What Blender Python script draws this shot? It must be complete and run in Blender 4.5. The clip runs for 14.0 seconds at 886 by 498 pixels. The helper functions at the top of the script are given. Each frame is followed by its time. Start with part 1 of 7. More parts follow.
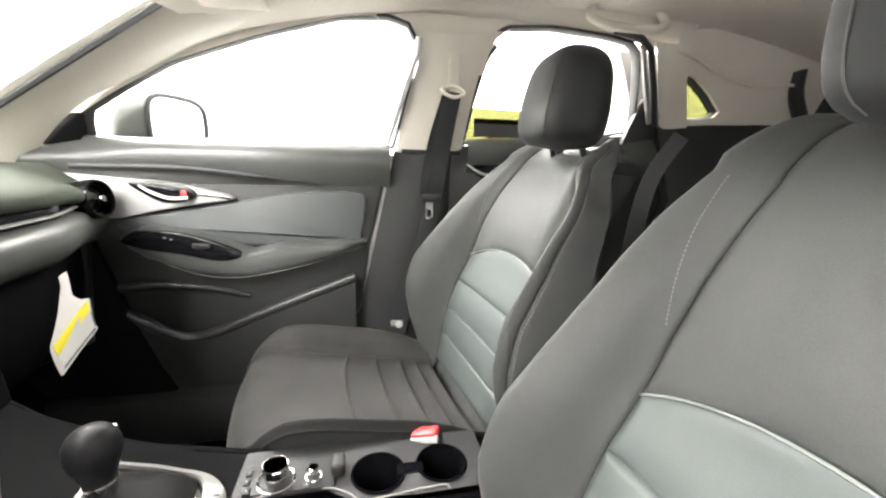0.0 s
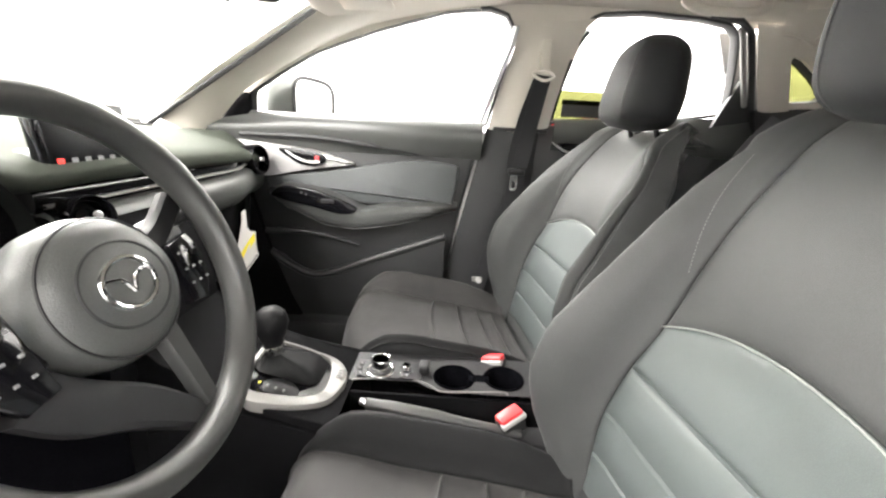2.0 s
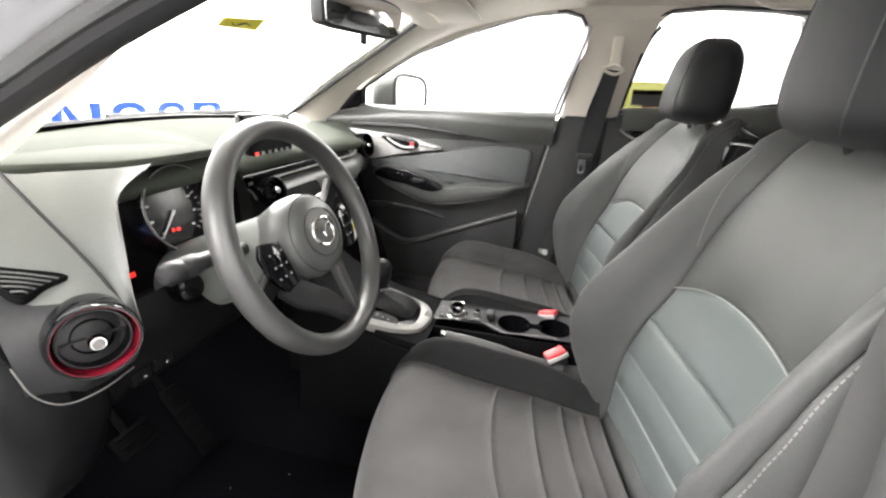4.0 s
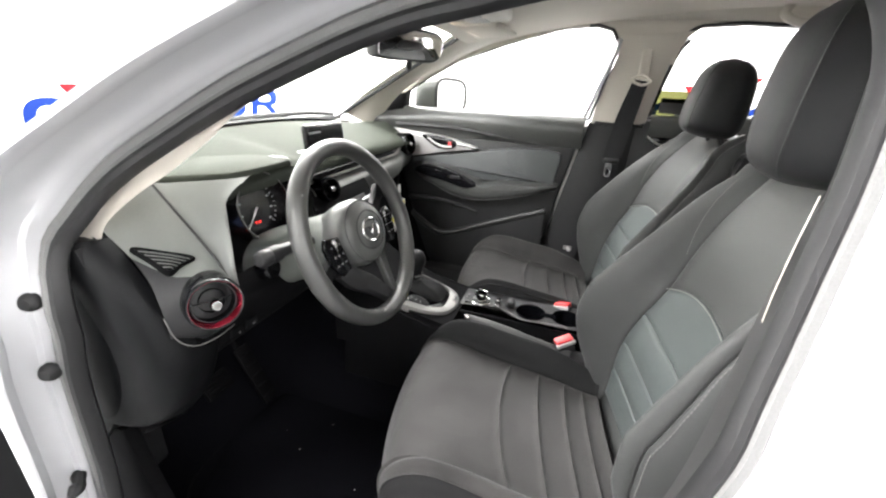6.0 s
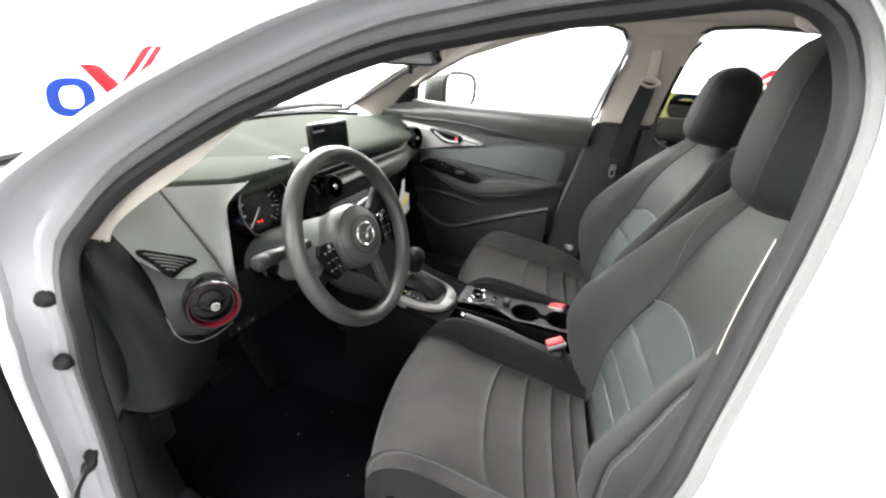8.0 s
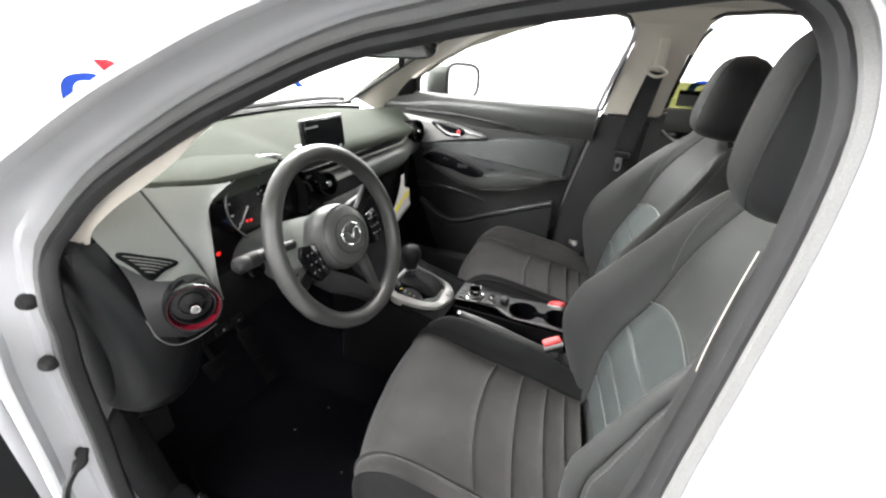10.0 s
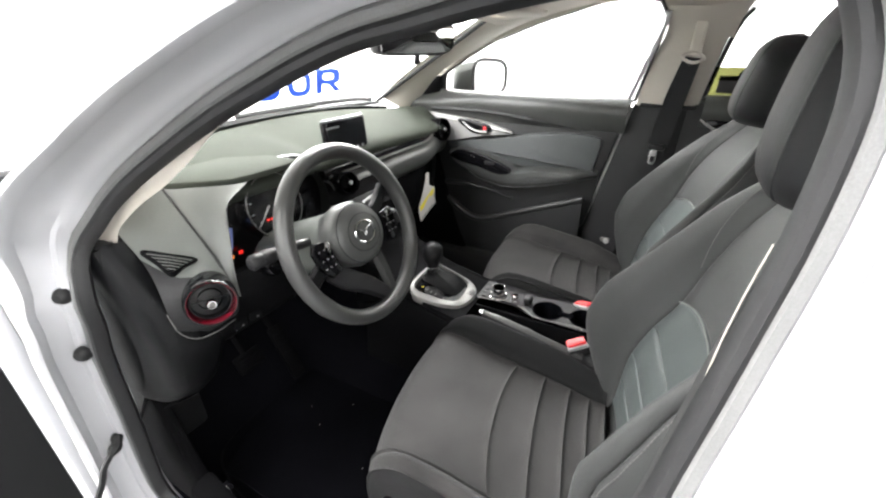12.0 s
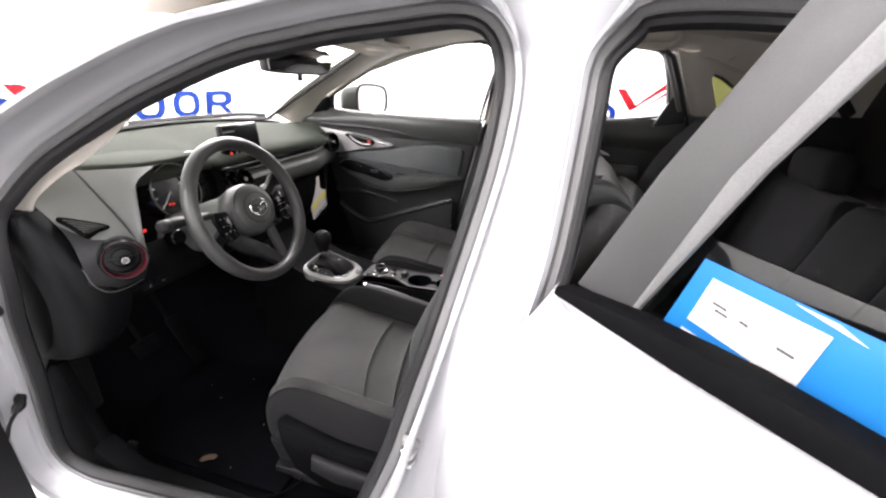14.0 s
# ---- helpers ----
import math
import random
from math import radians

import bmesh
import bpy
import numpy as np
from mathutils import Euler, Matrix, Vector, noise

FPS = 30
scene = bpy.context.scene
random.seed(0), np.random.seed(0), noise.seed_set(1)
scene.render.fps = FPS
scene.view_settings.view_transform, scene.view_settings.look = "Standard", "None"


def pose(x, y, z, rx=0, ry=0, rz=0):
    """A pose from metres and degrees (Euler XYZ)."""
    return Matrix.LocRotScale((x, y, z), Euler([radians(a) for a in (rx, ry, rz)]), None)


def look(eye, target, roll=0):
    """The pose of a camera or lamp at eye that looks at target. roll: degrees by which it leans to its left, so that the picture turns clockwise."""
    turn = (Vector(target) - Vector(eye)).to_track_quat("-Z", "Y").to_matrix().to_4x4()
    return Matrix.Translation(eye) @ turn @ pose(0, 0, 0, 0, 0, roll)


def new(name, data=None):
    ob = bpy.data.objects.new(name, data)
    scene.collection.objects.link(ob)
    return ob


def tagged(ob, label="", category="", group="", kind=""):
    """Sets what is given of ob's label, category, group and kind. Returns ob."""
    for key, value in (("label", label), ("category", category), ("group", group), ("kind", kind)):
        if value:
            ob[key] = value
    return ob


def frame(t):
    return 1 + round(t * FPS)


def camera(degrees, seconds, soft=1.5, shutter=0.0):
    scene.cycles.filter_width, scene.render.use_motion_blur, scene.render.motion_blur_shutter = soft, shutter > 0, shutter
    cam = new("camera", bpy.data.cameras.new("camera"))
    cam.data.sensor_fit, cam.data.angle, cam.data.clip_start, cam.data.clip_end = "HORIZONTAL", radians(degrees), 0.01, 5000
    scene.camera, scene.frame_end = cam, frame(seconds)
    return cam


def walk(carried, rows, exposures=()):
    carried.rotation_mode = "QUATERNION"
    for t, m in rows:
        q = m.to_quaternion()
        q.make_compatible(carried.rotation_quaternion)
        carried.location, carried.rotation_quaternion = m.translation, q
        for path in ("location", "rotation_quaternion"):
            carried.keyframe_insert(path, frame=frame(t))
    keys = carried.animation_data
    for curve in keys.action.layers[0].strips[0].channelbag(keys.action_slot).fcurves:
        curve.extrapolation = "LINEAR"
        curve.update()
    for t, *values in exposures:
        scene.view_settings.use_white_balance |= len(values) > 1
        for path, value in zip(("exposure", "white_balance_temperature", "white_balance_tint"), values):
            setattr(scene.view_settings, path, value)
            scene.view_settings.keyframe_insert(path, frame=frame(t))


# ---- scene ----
cam = camera(94.45, 14.0, soft=2.3)
PATH = [
    (0, (-0.503, 0.087, 1.135), (1.408, -0.280, 0.672), 1.65),
    (0.5, (-0.532, 0.064, 1.133), (1.391, -0.185, 0.645), 1.92),
    (1, (-0.568, 0.048, 1.127), (1.361, -0.090, 0.617), 2.39),
    (1.5, (-0.614, 0.068, 1.131), (1.309, 0.026, 0.583), 2.83),
    (2, (-0.680, 0.095, 1.134), (1.235, 0.136, 0.557), 3.10),
    (2.5, (-0.749, 0.115, 1.137), (1.152, 0.242, 0.530), 3.04),
    (3, (-0.798, 0.105, 1.153), (1.082, 0.328, 0.510), 2.66),
    (3.5, (-0.852, 0.079, 1.173), (1.003, 0.407, 0.499), 2.18),
    (6, (-1.027, -0.003, 1.269), (0.724, 0.578, 0.497), 2.52),
    (6.5, (-1.033, -0.022, 1.288), (0.704, 0.577, 0.498), 2.71),
    (7, (-1.032, -0.031, 1.302), (0.693, 0.579, 0.494), 3.13),
    (7.5, (-1.025, -0.038, 1.315), (0.687, 0.581, 0.486), 3.49),
    (8, (-1.019, -0.043, 1.323), (0.681, 0.583, 0.475), 3.70),
    (10.5, (-0.963, -0.093, 1.338), (0.673, 0.613, 0.429), 2.38),
    (11, (-0.954, -0.103, 1.340), (0.661, 0.649, 0.431), 1.50),
    (11.5, (-0.947, -0.113, 1.334), (0.644, 0.689, 0.426), 0.70),
    (12, (-0.944, -0.124, 1.327), (0.627, 0.726, 0.427), -0.10),
    (12.5, (-0.936, -0.130, 1.321), (0.643, 0.728, 0.443), -0.39),
    (13, (-0.934, -0.142, 1.316), (0.689, 0.660, 0.468), 0.06),
    (13.5, (-1.015, -0.206, 1.310), (0.675, 0.493, 0.500), 1.02),
    (14, (-1.191, -0.328, 1.310), (0.596, 0.136, 0.541), 2.93),
]
EXPOSURES = [(0, 1.78, 6600, 11), (1.0, 1.64, 6600, 11), (2.0, 1.60, 6600, 12), (3.5, 1.40, 6550, 13), (6.0, 0.98, 6400, 12), (8.0, 0.84, 6350, 11), (10.5, 0.80, 6350, 11), (13.0, 0.78, 6350, 12), (14.0, 0.32, 6400, 18)]
walk(cam, [(t, look(eye, target, roll)) for t, eye, target, roll in PATH], EXPOSURES)

# ---- world and light: a bright white photo booth ----
world = bpy.data.worlds.new("world")
scene.world = world
world.use_nodes = True
world.node_tree.nodes["Background"].inputs[0].default_value = (1.0, 1.0, 0.98, 1)
world.node_tree.nodes["Background"].inputs[1].default_value = 0.35


def booth_lamp(x, y, z, sx, sy, watts):
    lamp = bpy.data.lights.new("ceiling_lamp", "AREA")
    lamp.shape, lamp.size, lamp.size_y, lamp.energy = "RECTANGLE", sx, sy, watts
    lamp.color = (1.0, 0.985, 0.95)
    ob = new("ceiling_lamp", lamp)
    ob.location = (x, y, z)
    return ob


for lx, front, back in ((-3.0, 360, 90), (3.0, 700, 300)):
    booth_lamp(lx, 2.4, 3.55, 3.0, 2.8, front)
    booth_lamp(lx, -2.6, 3.55, 3.0, 2.8, back)


# ---- materials ----
def material(name, color, rough=0.5, metal=0.0, grain=0.0, scale=400.0, bump=0.0, stain=0.0, sheen=0.0, coat=0.0, kind="noise", spec=0.5):
    """A surface with fine grain (bump and tone) and a broad stain at a larger scale."""
    m = bpy.data.materials.new(name)
    m.use_nodes = True
    nt = m.node_tree
    b = nt.nodes["Principled BSDF"]
    b.inputs["Base Color"].default_value = (*color, 1)
    b.inputs["Roughness"].default_value = rough
    b.inputs["Metallic"].default_value = metal
    b.inputs["Sheen Weight"].default_value = sheen
    b.inputs["Coat Weight"].default_value = coat
    b.inputs["Coat Roughness"].default_value = 0.08
    b.inputs["Specular IOR Level"].default_value = spec
    tc = nt.nodes.new("ShaderNodeTexCoord")
    if kind == "weave":
        fine = nt.nodes.new("ShaderNodeTexVoronoi")
        fine.inputs["Scale"].default_value = scale
        out = fine.outputs["Distance"]
    else:
        fine = nt.nodes.new("ShaderNodeTexNoise")
        fine.inputs["Scale"].default_value = scale
        fine.inputs["Detail"].default_value = 3
        out = fine.outputs["Fac"]
    nt.links.new(tc.outputs["Object"], fine.inputs["Vector"])
    broad = nt.nodes.new("ShaderNodeTexNoise")
    broad.inputs["Scale"].default_value = 6.0
    broad.inputs["Detail"].default_value = 4
    nt.links.new(tc.outputs["Object"], broad.inputs["Vector"])
    if grain or stain:
        def scaled(src, amount):
            r = nt.nodes.new("ShaderNodeMapRange")
            r.inputs["From Min"].default_value, r.inputs["From Max"].default_value = 0.25, 0.75
            r.inputs["To Min"].default_value, r.inputs["To Max"].default_value = 1 - amount, 1 + amount
            nt.links.new(src, r.inputs["Value"])
            return r.outputs["Result"]
        mul = nt.nodes.new("ShaderNodeMath")
        mul.operation = "MULTIPLY"
        nt.links.new(scaled(out, grain), mul.inputs[0])
        nt.links.new(scaled(broad.outputs["Fac"], stain), mul.inputs[1])
        mix = nt.nodes.new("ShaderNodeVectorMath")
        mix.operation = "SCALE"
        mix.inputs[0].default_value = color
        nt.links.new(mul.outputs[0], mix.inputs["Scale"])
        nt.links.new(mix.outputs["Vector"], b.inputs["Base Color"])
    rr = nt.nodes.new("ShaderNodeMapRange")
    rr.inputs["To Min"].default_value, rr.inputs["To Max"].default_value = max(rough - 0.06, 0.02), min(rough + 0.06, 1)
    nt.links.new(broad.outputs["Fac"], rr.inputs["Value"])
    nt.links.new(rr.outputs["Result"], b.inputs["Roughness"])
    if bump:
        bn = nt.nodes.new("ShaderNodeBump")
        bn.inputs["Strength"].default_value = bump
        bn.inputs["Distance"].default_value = 0.001
        nt.links.new(out, bn.inputs["Height"])
        nt.links.new(bn.outputs["Normal"], b.inputs["Normal"])
    return m


def glowing(name, color, strength):
    m = bpy.data.materials.new(name)
    m.use_nodes = True
    b = m.node_tree.nodes["Principled BSDF"]
    b.inputs["Base Color"].default_value = (*color, 1)
    b.inputs["Emission Color"].default_value = (*color, 1)
    b.inputs["Emission Strength"].default_value = strength
    return m


def glassy(name, tint, rough=0.0, mirror=0.08):
    """A thin pane: mostly clear, with a faint mirror over it."""
    m = bpy.data.materials.new(name)
    m.use_nodes = True
    nt = m.node_tree
    nt.nodes.remove(nt.nodes["Principled BSDF"])
    clear, gloss, mix = nt.nodes.new("ShaderNodeBsdfTransparent"), nt.nodes.new("ShaderNodeBsdfGlossy"), nt.nodes.new("ShaderNodeMixShader")
    clear.inputs[0].default_value = (*tint, 1)
    gloss.inputs["Roughness"].default_value = rough
    mix.inputs[0].default_value = mirror
    nt.links.new(clear.outputs[0], mix.inputs[1])
    nt.links.new(gloss.outputs[0], mix.inputs[2])
    nt.links.new(mix.outputs[0], nt.nodes["Material Output"].inputs[0])
    return m


M_WALL = material("booth_white", (0.90, 0.90, 0.89), 0.7, stain=0.02)
# greyed stand-in for white wall, so less light bounces into the cabin
M_DIMWALL = material("dimmed_booth_wall", (0.62, 0.62, 0.62), 0.8, stain=0.04)
# floor colour lowered to cut light bouncing up through the doorway
M_FLOOR = material("booth_floor", (0.20, 0.20, 0.20), 0.45, grain=0.03, scale=60, stain=0.06)
M_PAINT = material("white_car_paint", (0.66, 0.665, 0.685), 0.32, coat=0.5, stain=0.02)
M_POST = material("satin_grey_post", (0.075, 0.075, 0.075), 0.45, grain=0.06, scale=500, bump=0.1, stain=0.10)
M_RUBBER = material("black_rubber", (0.016, 0.016, 0.017), 0.55, grain=0.1, scale=500, bump=0.1)
# rubber raised to grey, with the light it reflects put into the colour
M_SEAL = material("grey_lit_rubber", (0.19, 0.19, 0.19), 0.5, grain=0.1, scale=500, bump=0.1)
M_LINING = material("beige_headliner", (0.63, 0.58, 0.51), 0.9, grain=0.10, scale=900, bump=0.25, stain=0.04, sheen=0.1)
M_PILLAR = material("beige_pillar_plastic", (0.60, 0.56, 0.495), 0.6, grain=0.05, scale=700, bump=0.15, stain=0.03)
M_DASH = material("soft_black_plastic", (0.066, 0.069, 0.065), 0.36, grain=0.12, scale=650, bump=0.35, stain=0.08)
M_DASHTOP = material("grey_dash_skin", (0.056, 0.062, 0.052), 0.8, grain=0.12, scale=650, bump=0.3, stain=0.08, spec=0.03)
# dash skin made paler: window light reflected in it is put into the colour
M_CHEEK = material("satin_lit_dash_skin", (0.125, 0.134, 0.124), 0.36, grain=0.08, scale=650, bump=0.2, stain=0.06, spec=0.6)
M_PLASTIC = material("hard_black_plastic", (0.021, 0.021, 0.022), 0.44, grain=0.15, scale=800, bump=0.3, stain=0.08, spec=0.3)
# darker copy of the hard black plastic, with low cabin shade in its colour
M_DEEP = material("deep_shaded_black_plastic", (0.0055, 0.0055, 0.006), 0.65, grain=0.15, scale=800, bump=0.3, stain=0.12, spec=0.03)
M_DOOR = material("satin_black_door_skin", (0.064, 0.066, 0.064), 0.36, grain=0.12, scale=650, bump=0.3, stain=0.08)
M_PIANO = material("gloss_black", (0.005, 0.005, 0.006), 0.07, coat=0.0, spec=0.35)
M_SILVER = material("satin_silver", (0.40, 0.395, 0.39), 0.40, metal=0.1, grain=0.04, scale=900)
M_SURROUND = material("matt_silver_plastic", (0.165, 0.161, 0.154), 0.40, metal=0.1, grain=0.04, scale=900)
M_CHROME = material("chrome", (0.78, 0.78, 0.78), 0.10, metal=1.0)
M_RED = material("crimson_gloss_ring", (0.15, 0.004, 0.014), 0.16, coat=0.4)
M_BUCKLE = material("red_plastic", (0.62, 0.035, 0.04), 0.4, grain=0.05, scale=300)
M_CLOTH = material("charcoal_seat_cloth", (0.049, 0.0508, 0.0502), 0.47, grain=0.16, scale=1400, bump=0.25, stain=0.16, sheen=0.05, kind="weave", spec=0.28)
M_BLACKCLOTH = material("black_shaded_seat_cloth", (0.013, 0.013, 0.0135), 0.7, grain=0.2, scale=1500, bump=0.3, stain=0.14, sheen=0.03, kind="weave", spec=0.12)
# worn cushion cloth, also darkened for the shade under the roof
M_SEATCLOTH = material("worn_brown_shaded_cloth", (0.0295, 0.0284, 0.0280), 0.72, grain=0.2, scale=1400, bump=0.3, stain=0.5, sheen=0.14, kind="weave", spec=0.2)
M_HEADCLOTH = material("dark_head_cloth", (0.0112, 0.0114, 0.0124), 0.60, grain=0.15, scale=1500, bump=0.25, stain=0.12, sheen=0.04, kind="weave", spec=0.25)
M_BENCH = material("black_bench_cloth", (0.012, 0.012, 0.013), 0.85, grain=0.2, scale=1500, bump=0.3, stain=0.12, kind="weave", spec=0.2)
M_VINYL = material("grey_green_vinyl", (0.070, 0.081, 0.080), 0.48, grain=0.08, scale=900, bump=0.25, stain=0.06)
M_PIPING = material("pale_piping", (0.21, 0.22, 0.21), 0.6)
M_THREAD = material("pale_thread", (0.13, 0.13, 0.125), 0.8)
M_INSERT = material("grey_door_cloth", (0.047, 0.052, 0.053), 0.60, grain=0.2, scale=900, bump=0.3, stain=0.06, sheen=0.15)
M_BELT = material("black_webbing", (0.018, 0.018, 0.020), 0.75, grain=0.25, scale=1200, bump=0.4)
# black carpet taken almost to zero: footwell shade is put into the colour
M_CARPET = material("shaded_black_carpet", (0.0035, 0.0035, 0.0045), 1.0, grain=0.5, scale=350, bump=0.9, stain=0.25, spec=0.0)
M_LEATHER = material("wheel_urethane", (0.034, 0.0345, 0.0335), 0.42, grain=0.10, scale=900, bump=0.12, stain=0.25, spec=0.8)
M_SCREEN = material("dark_screen", (0.010, 0.011, 0.013), 0.16, coat=0.1, spec=0.3)
M_DIAL = material("dial_black", (0.008, 0.008, 0.009), 0.25, coat=0.5)
M_PAPER = material("white_card", (0.60, 0.58, 0.56), 0.7, stain=0.04)
M_YELLOW = material("yellow_ink", (0.80, 0.68, 0.04), 0.6)
M_INK = material("dark_ink", (0.08, 0.08, 0.09), 0.6)
M_BLUE = material("blue_wall_paint", (0.0035, 0.018, 0.125), 0.6, spec=0.1)
M_WALLRED = material("red_wall_paint", (0.22, 0.006, 0.010), 0.6, spec=0.1)
M_STICKER = material("sky_blue_print", (0.010, 0.175, 0.50), 0.45)
M_DARKTHING = material("dark_panel", (0.02, 0.02, 0.02), 0.5)
M_GLASS = glassy("clear_glass", (0.97, 0.985, 0.97), mirror=0.02)
M_TINT = glassy("tinted_glass", (0.50, 0.52, 0.50))
M_OLIVEGLASS = glassy("green_tinted_glass", (0.085, 0.088, 0.030), mirror=0.03)
M_MIRROR = material("mirror_glass", (0.88, 0.88, 0.88), 0.02, metal=1.0)
M_WHITEMARK = material("white_marking", (0.24, 0.24, 0.24), 0.5)
M_BOOT = material("black_boot_leather", (0.010, 0.010, 0.0105), 0.5, grain=0.1, scale=500, bump=0.2, stain=0.1, spec=0.12)
M_DOORLOW = material("gloss_moulded_black", (0.024, 0.0245, 0.025), 0.40, grain=0.1, scale=800, bump=0.2, stain=0.1, spec=0.4)
M_CAP = material("satin_moulded_black", (0.0040, 0.0042, 0.0048), 0.45, grain=0.12, scale=800, bump=0.3, stain=0.1, spec=0.14)
M_DIALMARK = material("white_dial_print", (0.62, 0.62, 0.62), 0.5)
# darker dash skin: the shade inside the hood is put into its colour
M_HOOD = material("dull_shaded_hood_skin", (0.018, 0.019, 0.018), 0.8, grain=0.12, scale=650, bump=0.3, stain=0.08, spec=0.03)
M_REDLAMP = glowing("red_warning_lamp", (1.0, 0.03, 0.02), 0.55)
M_ORANGE = glowing("amber_warning_lamp", (1.0, 0.25, 0.02), 0.55)
M_BLUEGLOW = glowing("blue_display", (0.10, 0.13, 0.28), 0.35)


# ---- shape helpers ----
def cr(points, n, closed=False):
    """A smooth curve through the points, as n points."""
    p = np.array(points, float)
    q = np.vstack([p[-1], p, p[0], p[1]]) if closed else np.vstack([2 * p[0] - p[1], p, 2 * p[-1] - p[-2]])
    segs = len(q) - 3
    t = np.linspace(0, segs, n, endpoint=not closed)
    i = np.minimum(t.astype(int), segs - 1)
    u = (t - i)[:, None]
    a, b, c, d = q[i], q[i + 1], q[i + 2], q[i + 3]
    return 0.5 * (2 * b + (c - a) * u + (2 * a - 5 * b + 4 * c - d) * u**2 + (3 * b - a - 3 * c + d) * u**3)


def even(points, n, closed=False):
    """The polyline resampled at even steps."""
    p = np.array(points, float)
    if closed:
        p = np.vstack([p, p[:1]])
    s = np.r_[0, np.cumsum(np.linalg.norm(np.diff(p, axis=0), axis=1))]
    w = np.linspace(0, s[-1], n, endpoint=not closed)
    return np.stack([np.interp(w, s, p[:, k]) for k in range(p.shape[1])], 1)


def loft(sections, closed=False, loop=False, cap=False):
    """A skin over rows of points."""
    s = np.array(sections, float)
    r, n = s.shape[:2]
    faces = []
    for i in range(r if loop else r - 1):
        for j in range(n if closed else n - 1):
            a, b = i * n + j, i * n + (j + 1) % n
            c, d = ((i + 1) % r) * n + (j + 1) % n, ((i + 1) % r) * n + j
            faces.append((a, b, c, d))
    if cap and closed:
        faces += [tuple(range(n))[::-1], tuple((r - 1) * n + j for j in range(n))]
    return s.reshape(-1, 3), faces


def join(*geos):
    verts, faces, base = [], [], 0
    for v, f in geos:
        verts.append(np.array(v, float))
        faces += [tuple(k + base for k in q) for q in f]
        base += len(v)
    return np.vstack(verts), faces


def moved(geo, m):
    v = np.array(geo[0], float)
    a = np.array(m)
    return v @ a[:3, :3].T + a[:3, 3], geo[1]


def tube(points, r, n=10, closed=False, flat=1.0, up=None):
    """A round or flattened bar along the points; r may vary."""
    p = np.array(points, float)
    r = np.broadcast_to(np.array(r, float), (len(p),))
    t = np.roll(p, -1, 0) - np.roll(p, 1, 0) if closed else np.gradient(p, axis=0)
    t /= np.linalg.norm(t, axis=1)[:, None] + 1e-12
    nrm = np.array(up if up is not None else ((0, 0, 1) if abs(t[0][2]) < 0.9 else (1, 0, 0)), float)
    rows = []
    for k in range(len(p)):
        if up is not None:
            nrm = np.array(up, float)
        nrm = nrm - (nrm @ t[k]) * t[k]
        nrm /= np.linalg.norm(nrm)
        side = np.cross(t[k], nrm)
        a = np.linspace(0, 2 * np.pi, n, endpoint=False)[:, None]
        rows.append(p[k] + r[k] * (np.cos(a) * side + flat * np.sin(a) * nrm))
    return loft(rows, closed=True, loop=closed, cap=not closed)


def inset(outline, d):
    """The closed 2D outline moved inwards by d."""
    p = np.array(outline, float)
    area = 0.5 * np.sum(p[:, 0] * np.roll(p[:, 1], -1) - np.roll(p[:, 0], -1) * p[:, 1])
    e = np.roll(p, -1, 0) - p
    e /= np.linalg.norm(e, axis=1)[:, None] + 1e-12
    nn = np.stack([-e[:, 1], e[:, 0]], 1) * (1 if area > 0 else -1)
    m = nn + np.roll(nn, 1, 0)
    m /= np.maximum(np.sum(m * np.roll(nn, 1, 0), 1), 0.35)[:, None]
    return p + d * m


def slab(outline, d0, d1, axis="x", r=0.004):
    """A plate of the 2D outline between d0 and d1 along the axis (x: outline in y, z; y: in x, z; z: in x, y), its rims rounded."""
    lo, hi = min(d0, d1), max(d0, d1)
    r = min(r, (hi - lo) * 0.45)
    rings = [(inset(outline, r), lo), (inset(outline, r * 0.3), lo + r * 0.3), (np.array(outline, float), lo + r), (np.array(outline, float), hi - r), (inset(outline, r * 0.3), hi - r * 0.3), (inset(outline, r), hi)]
    rows = []
    for o, d in rings:
        c = np.full(len(o), d)
        rows.append({"x": np.stack([c, o[:, 0], o[:, 1]], 1), "y": np.stack([o[:, 0], c, o[:, 1]], 1), "z": np.stack([o[:, 0], o[:, 1], c], 1)}[axis])
    return loft(rows, closed=True, cap=True)


def rbox(center, size, r=0.005, seg=2):
    bm = bmesh.new()
    bmesh.ops.create_cube(bm, size=1.0)
    bmesh.ops.scale(bm, vec=size, verts=bm.verts)
    bmesh.ops.bevel(bm, geom=bm.edges[:], offset=min(r, min(size) * 0.45), segments=seg, affect="EDGES", profile=0.5)
    bm.verts.index_update()
    out = np.array([v.co for v in bm.verts]) + np.array(center), [tuple(v.index for v in f.verts) for f in bm.faces]
    bm.free()
    return out


def lathe(profile, n=32, m=None):
    """Turns (radius, height) round the z axis, then moves it by m."""
    a = np.linspace(0, 2 * np.pi, n, endpoint=False)
    rows = [np.stack([r * np.cos(a), r * np.sin(a), np.full(n, h)], 1) for r, h in profile]
    g = loft(rows, closed=True, cap=True)
    return moved(g, m) if m is not None else g


def hoop(profile, n=56):
    """A turned ring, open in the middle."""
    b = np.linspace(0, 2 * np.pi, n, endpoint=False)
    return loft([np.stack([r * np.cos(b), r * np.sin(b), np.full(n, h)], 1) for r, h in profile], closed=True)


def aim(place, way, up=(0, 0, 1)):
    """A pose at place whose z axis points along way."""
    z = Vector(way).normalized()
    x = Vector(up).cross(z).normalized()
    y = z.cross(x)
    return Matrix(((x.x, y.x, z.x, place[0]), (x.y, y.y, z.y, place[1]), (x.z, y.z, z.z, place[2]), (0, 0, 0, 1)))


